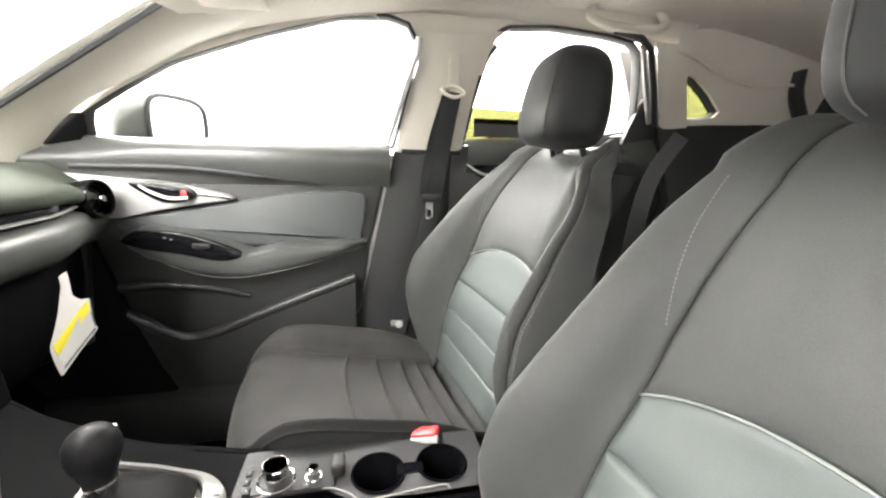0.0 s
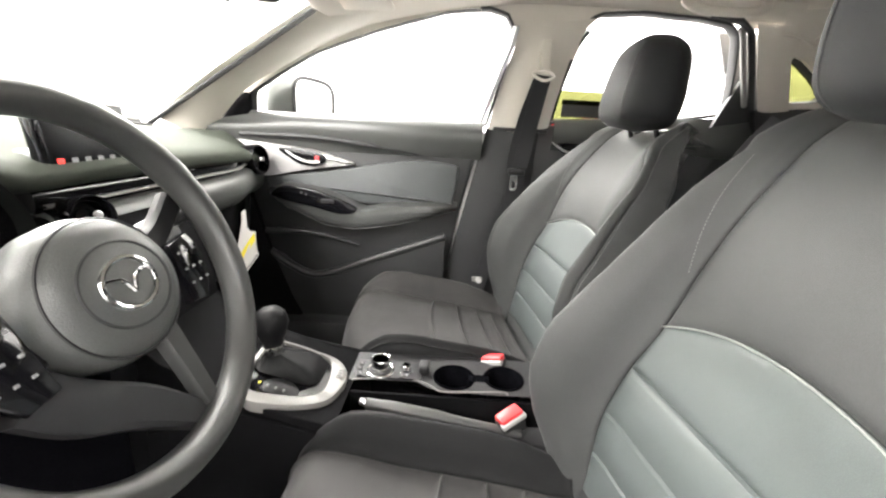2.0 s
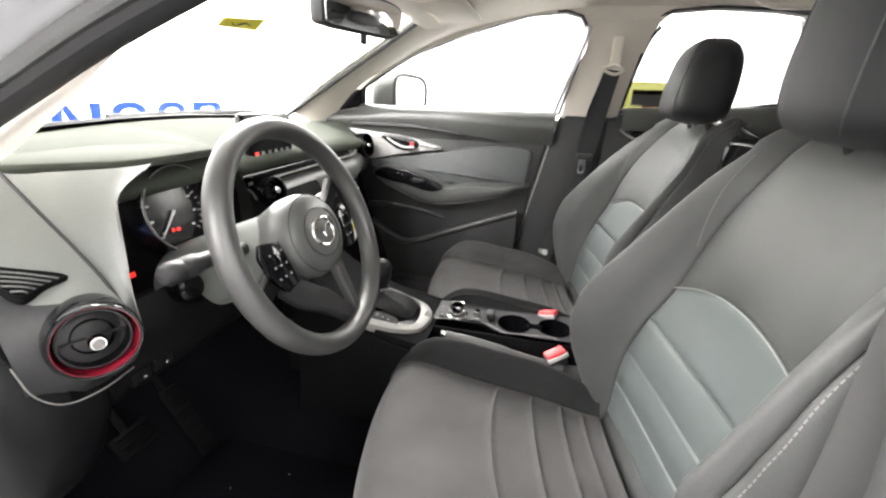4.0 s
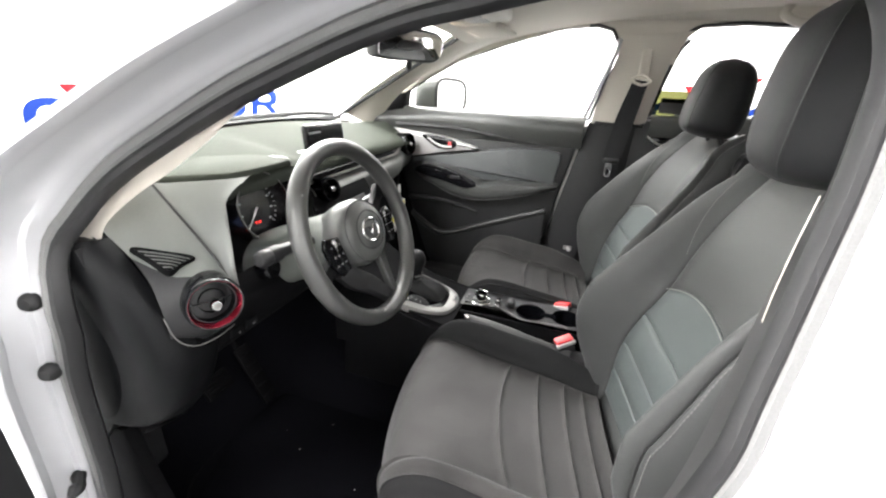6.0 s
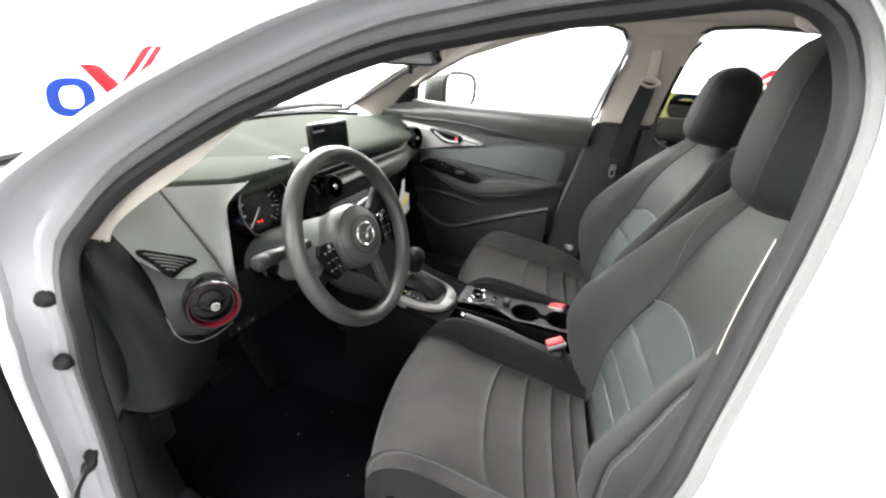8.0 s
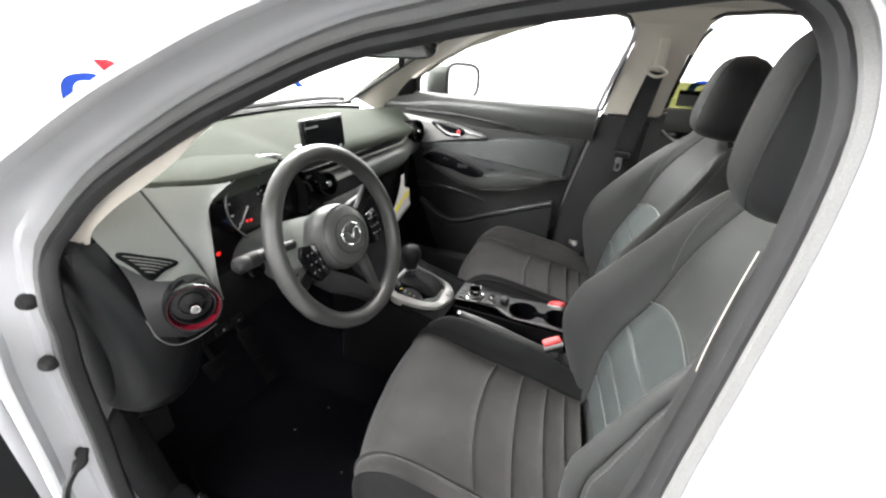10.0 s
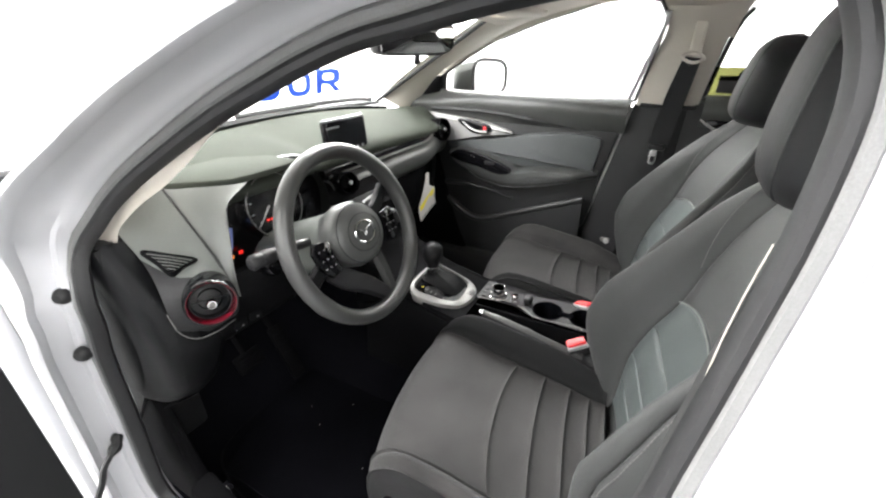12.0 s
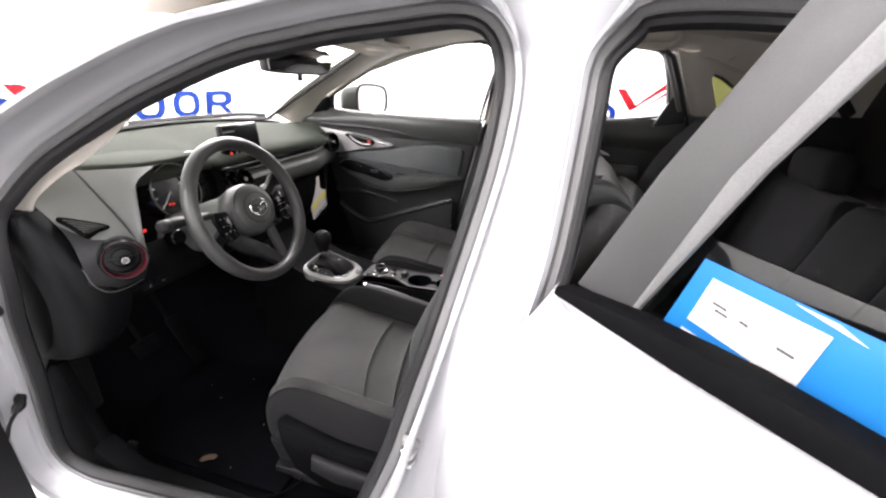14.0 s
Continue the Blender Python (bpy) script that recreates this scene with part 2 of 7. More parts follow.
def mesh_of(geo, mat, sharp=40):
    me = bpy.data.meshes.new("mesh")
    me.from_pydata([tuple(v) for v in geo[0]], [], geo[1])
    me.validate()
    bm = bmesh.new()
    bm.from_mesh(me)
    bmesh.ops.recalc_face_normals(bm, faces=bm.faces)
    bm.to_mesh(me)
    bm.free()
    me.materials.append(mat)
    me.shade_smooth()
    me.set_sharp_from_angle(angle=radians(sharp))
    return me


def part(name, geo, mat, parent, label="", sharp=40):
    ob = new(name, mesh_of(geo, mat, sharp))
    ob.parent = parent
    return tagged(ob, label)


def thing(name, label, category, group="", at=(0, 0, 0), kind=""):
    ob = new(name)
    ob.location = at
    return tagged(ob, label, category, group, kind)


def single(name, geo, mat, label, category, group="", kind="", sharp=40):
    ob = new(name, mesh_of(geo, mat, sharp))
    return tagged(ob, label, category, group, kind)


def smooth(x):
    x = np.clip(x, 0, 1)
    return x * x * (3 - 2 * x)


def side_x(z, base=0.735):
    """Half width of the cabin's side at a height: upright to the sill, leaning in above it."""
    return base - 0.42 * max(0.0, z - 1.12)


def near_x(y, z):
    """Half width of the driver's doorway: leaning in towards the roof, wider at the hinges than at the centre pillar."""
    x = float(np.interp(z, [0.35, 0.60, 0.85, 0.95, 1.00, 1.05, 1.12, 1.20, 1.28, 1.34, 1.40], [0.680, 0.677, 0.670, 0.660, 0.640, 0.622, 0.597, 0.572, 0.548, 0.522, 0.500]))
    flare = float(np.interp(z, [0.35, 0.90, 1.00, 1.05, 1.12, 1.20, 1.40], [0.06, 0.065, 0.075, 0.070, 0.045, 0.025, 0.01]))
    return x + flare * min(max((y + 0.2) / 0.8, 0.0), 1.0)


def sided(points, sign, base=0.735):
    return np.array([(sign * side_x(z, base), y, z) for y, z in points])


# ---- the booth ----
BX, BY0, BY1, BZ = 4.6, -4.2, 3.9, 3.6
single("floor", slab([(-BX, BY0), (BX, BY0), (BX, BY1), (-BX, BY1)], -0.1, 0.0, "z", 0.001), M_FLOOR, "seamless booth floor, darkened to cut upward bounce light", "floor", kind="structure")
single("ceiling", slab([(-BX, BY0), (BX, BY0), (BX, BY1), (-BX, BY1)], BZ, BZ + 0.1, "z", 0.001), M_WALL, "white booth ceiling", "ceiling", kind="structure")
single("wall_north", slab([(-BX - 0.1, 0), (BX + 0.1, 0), (BX + 0.1, BZ), (-BX - 0.1, BZ)], BY1, BY1 + 0.1, "y", 0.001), M_WALL, "white booth wall with painted lettering", "wall", kind="structure")
# south and west walls take the dimmed colour to keep the cabin darker
single("wall_south", slab([(-BX - 0.1, 0), (BX + 0.1, 0), (BX + 0.1, BZ), (-BX - 0.1, BZ)], BY0 - 0.1, BY0, "y", 0.001), M_DIMWALL, "plain booth wall, greyed to cut its bounce light", "wall", kind="structure")
single("wall_east", slab([(BY0, 0), (BY1, 0), (BY1, BZ), (BY0, BZ)], BX, BX + 0.1, "x", 0.001), M_WALL, "plain white booth wall", "wall", kind="structure")
single("wall_west", slab([(BY0, 0), (BY1, 0), (BY1, BZ), (BY0, BZ)], -BX - 0.1, -BX, "x", 0.001), M_DIMWALL, "plain booth wall, greyed to cut its bounce light", "wall", kind="structure")
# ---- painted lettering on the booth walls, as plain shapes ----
def oval(cx, cz, rx, rz, n=40, power=2.6, lean=0.0):
    a = np.linspace(0, 2 * np.pi, n, endpoint=False)
    c, s = np.cos(a), np.sin(a)
    x = rx * np.sign(c) * np.abs(c) ** (2 / power)
    z = rz * np.sign(s) * np.abs(s) ** (2 / power)
    return np.stack([cx + x + lean * z, cz + z], 1)


def ring_plate(outer, inner, d0, d1, axis):
    rows = []
    for o, d in ((outer, d1), (outer, d0), (inner, d0), (inner, d1)):
        c = np.full(len(o), d)
        rows.append(np.stack([o[:, 0], c, o[:, 1]], 1) if axis == "y" else np.stack([c, o[:, 0], o[:, 1]], 1))
    return loft(rows, closed=True, loop=True)


WY = BY1 - 0.004


def wall_shape(name, geo, mat, label):
    single(name, geo, mat, label, "wall lettering", "painted wall lettering", kind="structure")


for cx, cz, rx, rz in ((1.075, 0.868, 0.166, 0.142), (2.40, 0.89, 0.185, 0.145), (2.88, 0.89, 0.185, 0.145)):
    wall_shape("painted_ring", ring_plate(oval(cx, cz, rx, rz, lean=0.1), oval(cx, cz, rx - 0.082, rz - 0.058, lean=0.1), WY - 0.004, WY, "y"), M_BLUE, "blue ring painted on the white booth wall")
wall_shape("painted_tick", slab([(1.19, 1.105), (1.30, 1.105), (1.345, 1.085), (1.455, 0.955), (1.41, 0.915), (1.34, 0.885)], WY - 0.004, WY, "y", 0.001), M_WALLRED, "red slanted stroke painted on the booth wall")
wall_shape("painted_tick", slab([(1.455, 0.945), (1.50, 0.97), (1.62, 1.05), (1.83, 1.262), (1.78, 1.262), (1.72, 1.235)], WY - 0.004, WY, "y", 0.001), M_WALLRED, "red slanted stroke painted on the booth wall")
wall_shape("painted_tick", slab([(1.62, 1.02), (1.78, 1.11), (1.91, 1.25), (1.90, 1.264), (1.85, 1.262)], WY - 0.004, WY, "y", 0.001), M_WALLRED, "thin red stroke painted on the booth wall")
for x0 in (1.70, 2.02):
    wall_shape("painted_bar", slab([(x0, 0.75), (x0 + 0.075, 0.75), (x0 + 0.125, 1.03), (x0 + 0.03, 1.03)], WY - 0.004, WY, "y", 0.001), M_BLUE, "blue bar painted on the booth wall")
wall_shape("painted_bar", slab([(1.80, 1.03), (1.85, 1.03), (1.97, 0.83), (2.03, 0.96), (2.05, 1.03), (1.96, 0.75), (1.90, 0.75)], WY - 0.004, WY, "y", 0.001), M_BLUE, "blue slanted bar painted on the booth wall")
wall_shape("painted_bar", slab([(3.14, 0.75), (3.235, 0.75), (3.285, 1.03), (3.18, 1.03)], WY - 0.004, WY, "y", 0.001), M_BLUE, "blue bar painted on the booth wall")
wall_shape("painted_ring", ring_plate(oval(3.40, 0.94, 0.20, 0.092, power=3, lean=0.1), oval(3.38, 0.94, 0.105, 0.04, power=3, lean=0.1), WY - 0.009, WY - 0.005, "y"), M_BLUE, "blue ring painted on the white booth wall")
wall_shape("painted_bar", slab([(3.36, 0.86), (3.47, 0.86), (3.60, 0.75), (3.48, 0.75)], WY - 0.004, WY, "y", 0.001), M_BLUE, "short blue leg painted on the booth wall")
EX = BX - 0.004
for pts in ([(-0.93, 1.29), (-1.03, 1.29), (-1.20, 1.09), (-1.12, 1.04)], [(-1.12, 1.06), (-1.20, 1.10), (-1.60, 1.40), (-1.50, 1.40)], [(-1.28, 1.10), (-1.34, 1.13), (-1.68, 1.39), (-1.63, 1.40)]):
    wall_shape("painted_tick", slab(pts, EX - 0.004, EX, "x", 0.001), M_WALLRED, "red slanted stroke painted on the booth wall")
wall_shape("painted_ring", ring_plate(oval(-0.80, 0.96, 0.17, 0.145), oval(-0.80, 0.96, 0.10, 0.10), EX - 0.004, EX, "x"), M_BLUE, "blue ring painted on the white booth wall")
for y0 in (-1.75, -2.1, -2.45):
    wall_shape("painted_ring", ring_plate(oval(y0, 0.96, 0.155, 0.145), oval(y0, 0.96, 0.09, 0.10), EX - 0.004, EX, "x"), M_BLUE, "blue ring painted on the white booth wall")
# ---- car body: driver's side openings ----
APERTURE = [(0.50, 0.405), (0.60, 0.407), (0.675, 0.425), (0.702, 0.465), (0.700, 0.54), (0.686, 0.65), (0.680, 0.80), (0.671, 0.88), (0.665, 0.95), (0.676, 1.00), (0.680, 1.035), (0.666, 1.065), (0.632, 1.123), (0.544, 1.189), (0.451, 1.243), (0.364, 1.284), (0.288, 1.318), (0.216, 1.343), (0.147, 1.358), (0.05, 1.378), (-0.054, 1.393), (-0.13, 1.403), (-0.175, 1.402), (-0.207, 1.388), (-0.231, 1.358), (-0.245, 1.30), (-0.239, 1.205), (-0.221, 1.10), (-0.205, 1.02), (-0.186, 0.93), (-0.158, 0.82), (-0.126, 0.69), (-0.09, 0.58), (-0.06, 0.50), (-0.02, 0.44), (0.05, 0.412), (0.20, 0.405), (0.38, 0.404)]
REAR_APERTURE = [(-0.367, 1.274), (-0.369, 1.334), (-0.382, 1.362), (-0.402, 1.384), (-0.41, 1.4), (-0.45, 1.409), (-0.55, 1.411), (-0.75, 1.397), (-0.9, 1.36), (-1, 1.28), (-1.08, 1.15), (-1.1, 1.02), (-1.07, 0.9), (-0.98, 0.78), (-0.86, 0.62), (-0.74, 0.48), (-0.66, 0.42), (-0.54, 0.405), (-0.4, 0.405), (-0.32, 0.42), (-0.282, 0.47), (-0.28, 0.56), (-0.302, 0.75), (-0.335, 0.95), (-0.355, 1.06), (-0.363, 1.17)]
car = thing("car", "white car body shell with open doorways and black rubber seals", "car body")


def loop_curve(points, n):
    return even(cr(points, n * 4, closed=True), n, closed=True)


def outward(p):
    t = np.roll(p, -1, 0) - np.roll(p, 1, 0)
    t /= np.linalg.norm(t, axis=1)[:, None]
    nn = np.stack([t[:, 1], -t[:, 0]], 1)
    c = p.mean(0)
    return nn * np.sign(np.sum(nn * (p - c), 1))[:, None] if np.sum(nn * (p - c)) else nn


def ring_of(points, offsets, sign=-1, n=170, widths=None, thin=None):
    """A moulding round a doorway: offsets are (outwards in the opening's plane, towards the outside of the car)."""
    p = loop_curve(points, n)
    o = outward(p)
    k = np.array([widths(y, z) for y, z in p]) if widths is not None else np.ones((n, 2))
    x0 = np.array([near_x(y, z) for y, z in p])
    t = np.array([thin(y, z) for y, z in p]) if thin is not None else np.ones(n)
    rows = []
    for a, b in offsets:
        if thin is not None:
            rows.append(np.stack([sign * (x0 + b * t), *(p + o * (a * t)[:, None]).T], 1))
            continue
        q = p + o * (a if a < 0.02 else 0.02 + (a - 0.02) * k[:, :1])
        rows.append(np.stack([sign * (x0 + b * (k[:, 1] if b > 0 else 1.0)), q[:, 0], q[:, 1]], 1))
    return loft(np.array(rows).transpose(1, 0, 2), loop=True)


def seal_size(y, z):
    """The seal is slimmer along the centre pillar."""
    return 1 - 0.15 * smooth((-0.10 - y) / 0.12) * smooth((y + 0.43) / 0.08)


def front_widths(y, z):
    """How far the painted frame reaches across and outwards: broad at the hinges, deep along the roof, small at the centre pillar."""
    hinge = smooth((y - 0.54) / 0.10) * smooth((1.12 - z) / 0.14)
    pillar = smooth((-0.12 - y) / 0.08) * smooth((1.40 - z) / 0.06)
    sill = smooth((0.50 - z) / 0.08)
    return (1 + 2.6 * hinge + 1.2 * sill) * (1 - 0.8 * pillar), (1 - 0.45 * hinge - 0.4 * sill * (1 - hinge)) * (1 - 0.78 * pillar)


def rear_widths(y, z):
    pillar = smooth((y + 0.44) / 0.08) * smooth((1.42 - z) / 0.06)
    return 1 - 0.8 * pillar, 0.8 * (1 - 0.75 * pillar)


PAINTED = [(0.006, -0.02), (0.010, -0.006), (0.014, 0.0), (0.018, 0.020), (0.019, 0.034), (0.0225, 0.040), (0.0235, 0.066), (0.024, 0.094), (0.022, 0.102), (0.0195, 0.122), (0.021, 0.132), (0.028, 0.136), (0.033, 0.126), (0.034, 0.09), (0.03, 0.0)]
part("door_frame", ring_of(APERTURE, PAINTED, widths=front_widths), M_PAINT, car, "white painted front door frame")
part("door_frame", ring_of(REAR_APERTURE, PAINTED, widths=rear_widths), M_PAINT, car, "white painted rear door frame")
# outer face of the centre pillar between the two doorways
PZ = np.linspace(0.42, 1.43, 30)
FRONT_EDGE = np.interp(PZ, [0.42, 0.50, 0.58, 0.69, 0.82, 0.93, 1.02, 1.10, 1.205, 1.30, 1.358, 1.388, 1.43], [0.0, -0.07, -0.10, -0.136, -0.168, -0.196, -0.215, -0.231, -0.249, -0.255, -0.241, -0.215, -0.17])
REAR_EDGE = np.interp(PZ, [0.42, 0.47, 0.56, 0.75, 0.95, 1.06, 1.17, 1.274, 1.334, 1.362, 1.384, 1.43], [-0.31, -0.272, -0.27, -0.292, -0.325, -0.345, -0.353, -0.357, -0.359, -0.370, -0.388, -0.44])
pillar_rows = []
for z, yf, yr in zip(PZ, FRONT_EDGE, REAR_EDGE):
    w = np.linspace(0, 1, 13)
    y = yf + (yr - yf) * w
    pillar_rows.append(np.stack([-(near_x(-0.2, z) + 0.004 + 0.030 * smooth(w / 0.35) * smooth((1 - w) / 0.35)), y, np.full(13, z)], 1))
part("centre_pillar_skin", loft(pillar_rows), M_PAINT, car, "white painted centre pillar")
SEAL_C = [(-0.004, 0.0), (-0.003, 0.008), (-0.010, 0.013), (-0.018, 0.012), (-0.024, 0.004), (-0.025, -0.006), (-0.019, -0.012), (-0.008, -0.012)]


def seal(points):
    g = ring_of(points, SEAL_C + SEAL_C[:1], thin=seal_size)
    return g


part("door_seal", seal(APERTURE), M_RUBBER, car, "black rubber door seal")
part("door_seal", seal(REAR_APERTURE), M_RUBBER, car, "black rubber door seal")
# seal lips in the lightened rubber, standing for reflected light on them
part("seal_lip", ring_of(APERTURE, [(-0.006, 0.006), (-0.001, 0.013), (0.009, 0.012), (0.015, 0.004), (0.010, -0.006), (-0.004, -0.006), (-0.006, 0.006)], thin=seal_size), M_SEAL, car, "outer seal lip, greyed to carry reflected light")
part("seal_lip", ring_of(REAR_APERTURE, [(-0.006, 0.006), (-0.001, 0.013), (0.009, 0.012), (0.015, 0.004), (0.010, -0.006), (-0.004, -0.006), (-0.006, 0.006)], thin=seal_size), M_SEAL, car, "outer seal lip, greyed to carry reflected light")
# rubber stops and cable boot on the hinge face
for x, y, z in ((-0.746, 0.690, 0.958), (-0.757, 0.684, 0.848)):
    part("rubber_stop", lathe([(0.003, 0.010), (0.008, 0.009), (0.012, 0.004), (0.014, 0.0), (0.014, -0.006)], 16, aim((x, y, z), (-1, -0.45, 0.1))), M_RUBBER, car, "black rubber plug")
part("door_check", join(tube(cr([(-0.758, 0.716, 0.634), (-0.768, 0.702, 0.622), (-0.784, 0.698, 0.612)], 10), [0.007, 0.010, 0.011, 0.010, 0.009, 0.011, 0.012, 0.011, 0.009, 0.007], 8), tube(cr([(-0.782, 0.698, 0.613), (-0.803, 0.692, 0.598), (-0.815, 0.692, 0.570), (-0.835, 0.70, 0.53), (-0.86, 0.71, 0.48)], 12), 0.006, 6)), M_RUBBER, car, "black door check strap")
for z in (0.700, 0.722):
    part("striker", tube(cr([(-0.690, -0.150, z), (-0.716, -0.152, z), (-0.718, -0.168, z), (-0.690, -0.174, z)], 14), 0.0035, 8), M_CHROME, car, "steel door striker")
part("striker_plate", rbox((-0.694, -0.163, 0.711), (0.010, 0.036, 0.055), 0.003), M_SILVER, car)
# roof, floor pan, sides below the sills and the bulkhead
ROOF = [(0.44, 1.455), (0.2, 1.510), (-0.1, 1.545), (-0.5, 1.556), (-0.9, 1.538), (-1.38, 1.465)]
rows = []
for y, z in cr(ROOF, 24):
    xs = np.linspace(-1, 1, 21)
    rows.append(np.stack([xs * (side_x(1.40) + 0.01), np.full(21, y), z - 0.055 * np.abs(xs) ** 3.2], 1))
part("roof", loft(rows), M_PAINT, car, "white painted roof panel")
part("floor_pan", rbox((0, 0.0, 0.27), (1.48, 2.6, 0.06), 0.02), M_RUBBER, car)
part("bulkhead", rbox((0, 1.22, 0.66), (1.40, 0.06, 0.80), 0.02), M_PLASTIC, car)
part("tailgate", rbox((0, -1.37, 0.86), (1.36, 0.06, 1.14), 0.03), M_PLASTIC, car)
part("far_side", slab([(-1.3, 0.25), (1.2, 0.25), (1.2, 1.0), (0.85, 1.11), (-0.2, 1.11), (-1.3, 1.20)], 0.775, 0.81, "x", 0.01), M_PAINT, car, "white painted outer door skins")
part("near_quarter", slab([(-1.36, 0.30), (-1.12, 0.30), (-1.13, 1.20), (-1.36, 1.20)], -0.79, -0.74, "x", 0.01), M_PAINT, car)
part("near_wing", slab([(0.90, 0.25), (1.2, 0.25), (1.2, 1.0), (0.90, 1.04)], -0.81, -0.775, "x", 0.01), M_PAINT, car)
part("cowl_panel", loft([[(x, 1.30, 1.02), (x, 1.14, 1.085 - 0.05 * (x / 0.7) ** 2), (x, 1.08, 1.098 - 0.05 * (x / 0.7) ** 2), (x, 1.04, 1.08 - 0.05 * (x / 0.7) ** 2)] for x in np.linspace(-0.60, 0.7, 15)]), M_RUBBER, car, "black cowl panel below the windscreen")
part("wiper", tube(cr([(0.62, 1.09, 1.100), (0.45, 1.10, 1.113), (0.2, 1.11, 1.114), (-0.05, 1.12, 1.112)], 14), 0.010, 6), M_RUBBER, car, "black wiper arm")

part("roof_rail", slab([(0.48, 1.375), (0.30, 1.440), (0.14, 1.468), (0.0, 1.481), (-0.24, 1.483), (-0.5, 1.479), (-0.65, 1.462), (-0.9, 1.44), (-1.36, 1.40), (-1.36, 1.46), (-0.9, 1.52), (-0.5, 1.54), (-0.1, 1.53), (0.2, 1.50), (0.48, 1.44)], 0.612, 0.640, "x", 0.006), M_PILLAR, car, "beige inside of the roof rail")
part("far_sill", rbox((0.68, 0.1, 0.36), (0.14, 2.3, 0.18), 0.03), M_PLASTIC, car, "black sill cover")

# ---- lining: headliner and pillar trims ----
rows = []
for y, z in cr([(0.40, 1.405), (0.2, 1.450), (-0.1, 1.488), (-0.5, 1.512), (-0.9, 1.492), (-1.36, 1.425)], 26):
    xs = np.linspace(-1, 1, 25)
    rows.append(np.stack([xs * (side_x(1.40) - 0.022), np.full(25, y), z - 0.020 * np.abs(xs) ** 4], 1))
single("headliner", loft(rows), M_LINING, "beige woven headliner under the roof", "headliner", kind="structure")


def band(a, b, n=20, bulge=0.012, toward=(0, 0, 0.9), m=7):
    """A strip between two edge curves, bulged towards a point."""
    a, b = cr(a, n), cr(b, n)
    rows = []
    for p, q in zip(a, b):
        w = np.linspace(0, 1, m)[:, None]
        r = p * (1 - w) + q * w
        d = np.array(toward) - (p + q) / 2
        d /= np.linalg.norm(d)
        rows.append(r + d * bulge * np.sin(np.pi * w))
    return loft(rows)


trim = thing("pillar_trim", "beige plastic pillar trims along the side of the cabin", "trim", kind="structure")
part("front_pillar_cover", band([(0.612, 1.03, 1.115), (0.562, 0.885, 1.200), (0.500, 0.69, 1.300), (0.442, 0.47, 1.408)], [(0.690, 0.93, 1.045), (0.678, 0.775, 1.207), (0.652, 0.60, 1.298), (0.627, 0.45, 1.367), (0.598, 0.28, 1.424)], 24, 0.02), M_PILLAR, trim, "beige front pillar cover")
part("front_pillar_cover", band([(-0.690, 0.690, 1.018), (-0.665, 0.700, 1.060), (-0.620, 0.690, 1.130), (-0.520, 0.54, 1.268), (-0.450, 0.36, 1.360)], [(-0.660, 0.652, 1.024), (-0.655, 0.632, 1.057), (-0.635, 0.587, 1.098), (-0.605, 0.557, 1.126), (-0.590, 0.498, 1.169), (-0.565, 0.400, 1.243), (-0.515, 0.19, 1.335)], 40, 0.012), M_PILLAR, trim, "beige front pillar cover")


part("screen_header", loft([[(x, 0.47, 1.408 - 0.02 * (x / 0.5) ** 2), (x, 0.43, 1.392 - 0.02 * (x / 0.5) ** 2), (x, 0.38, 1.398 - 0.02 * (x / 0.5) ** 2)] for x in np.linspace(-0.44, 0.44, 15)]), M_LINING, trim, "beige windscreen header")

part("roof_rail_cover", band([(0.618, 0.42, 1.378), (0.602, 0.30, 1.418), (0.596, 0.14, 1.448), (0.592, 0.0, 1.461), (0.592, -0.24, 1.464), (0.592, -0.5, 1.458), (0.592, -0.80, 1.440)], [(0.560, 0.42, 1.392), (0.560, 0.30, 1.430), (0.560, 0.14, 1.456), (0.560, 0.0, 1.476), (0.560, -0.24, 1.494), (0.560, -0.5, 1.500), (0.560, -0.80, 1.485)], 30, 0.006), M_PILLAR, trim, "beige roof rail cover")
ARCH = [(0.80, 1.165), (0.765, 1.204), (0.66, 1.262), (0.54, 1.322), (0.44, 1.356), (0.34, 1.387), (0.24, 1.414), (0.14, 1.437), (0.08, 1.444), (0.0, 1.445), (-0.030, 1.430), (-0.048, 1.400), (-0.058, 1.34), (-0.232, 1.34), (-0.238, 1.385), (-0.252, 1.420), (-0.282, 1.444), (-0.36, 1.455), (-0.60, 1.446), (-0.68, 1.434), (-0.80, 1.425), (-1.05, 1.41), (-1.36, 1.39)]
rows = []
for y, z in even(np.array(ARCH), 190):
    rows.append([(side_x(q) - 0.010 if y > 0.06 else 0.600 + 0.55 * max(0.0, 1.445 - q), y, q) for q in np.linspace(z, min(1.496, z + 0.044) if y > 0.06 else 1.496, 6)])
part("pillar_head", loft(rows), M_PILLAR, trim, "beige trim between the door tops", 70)
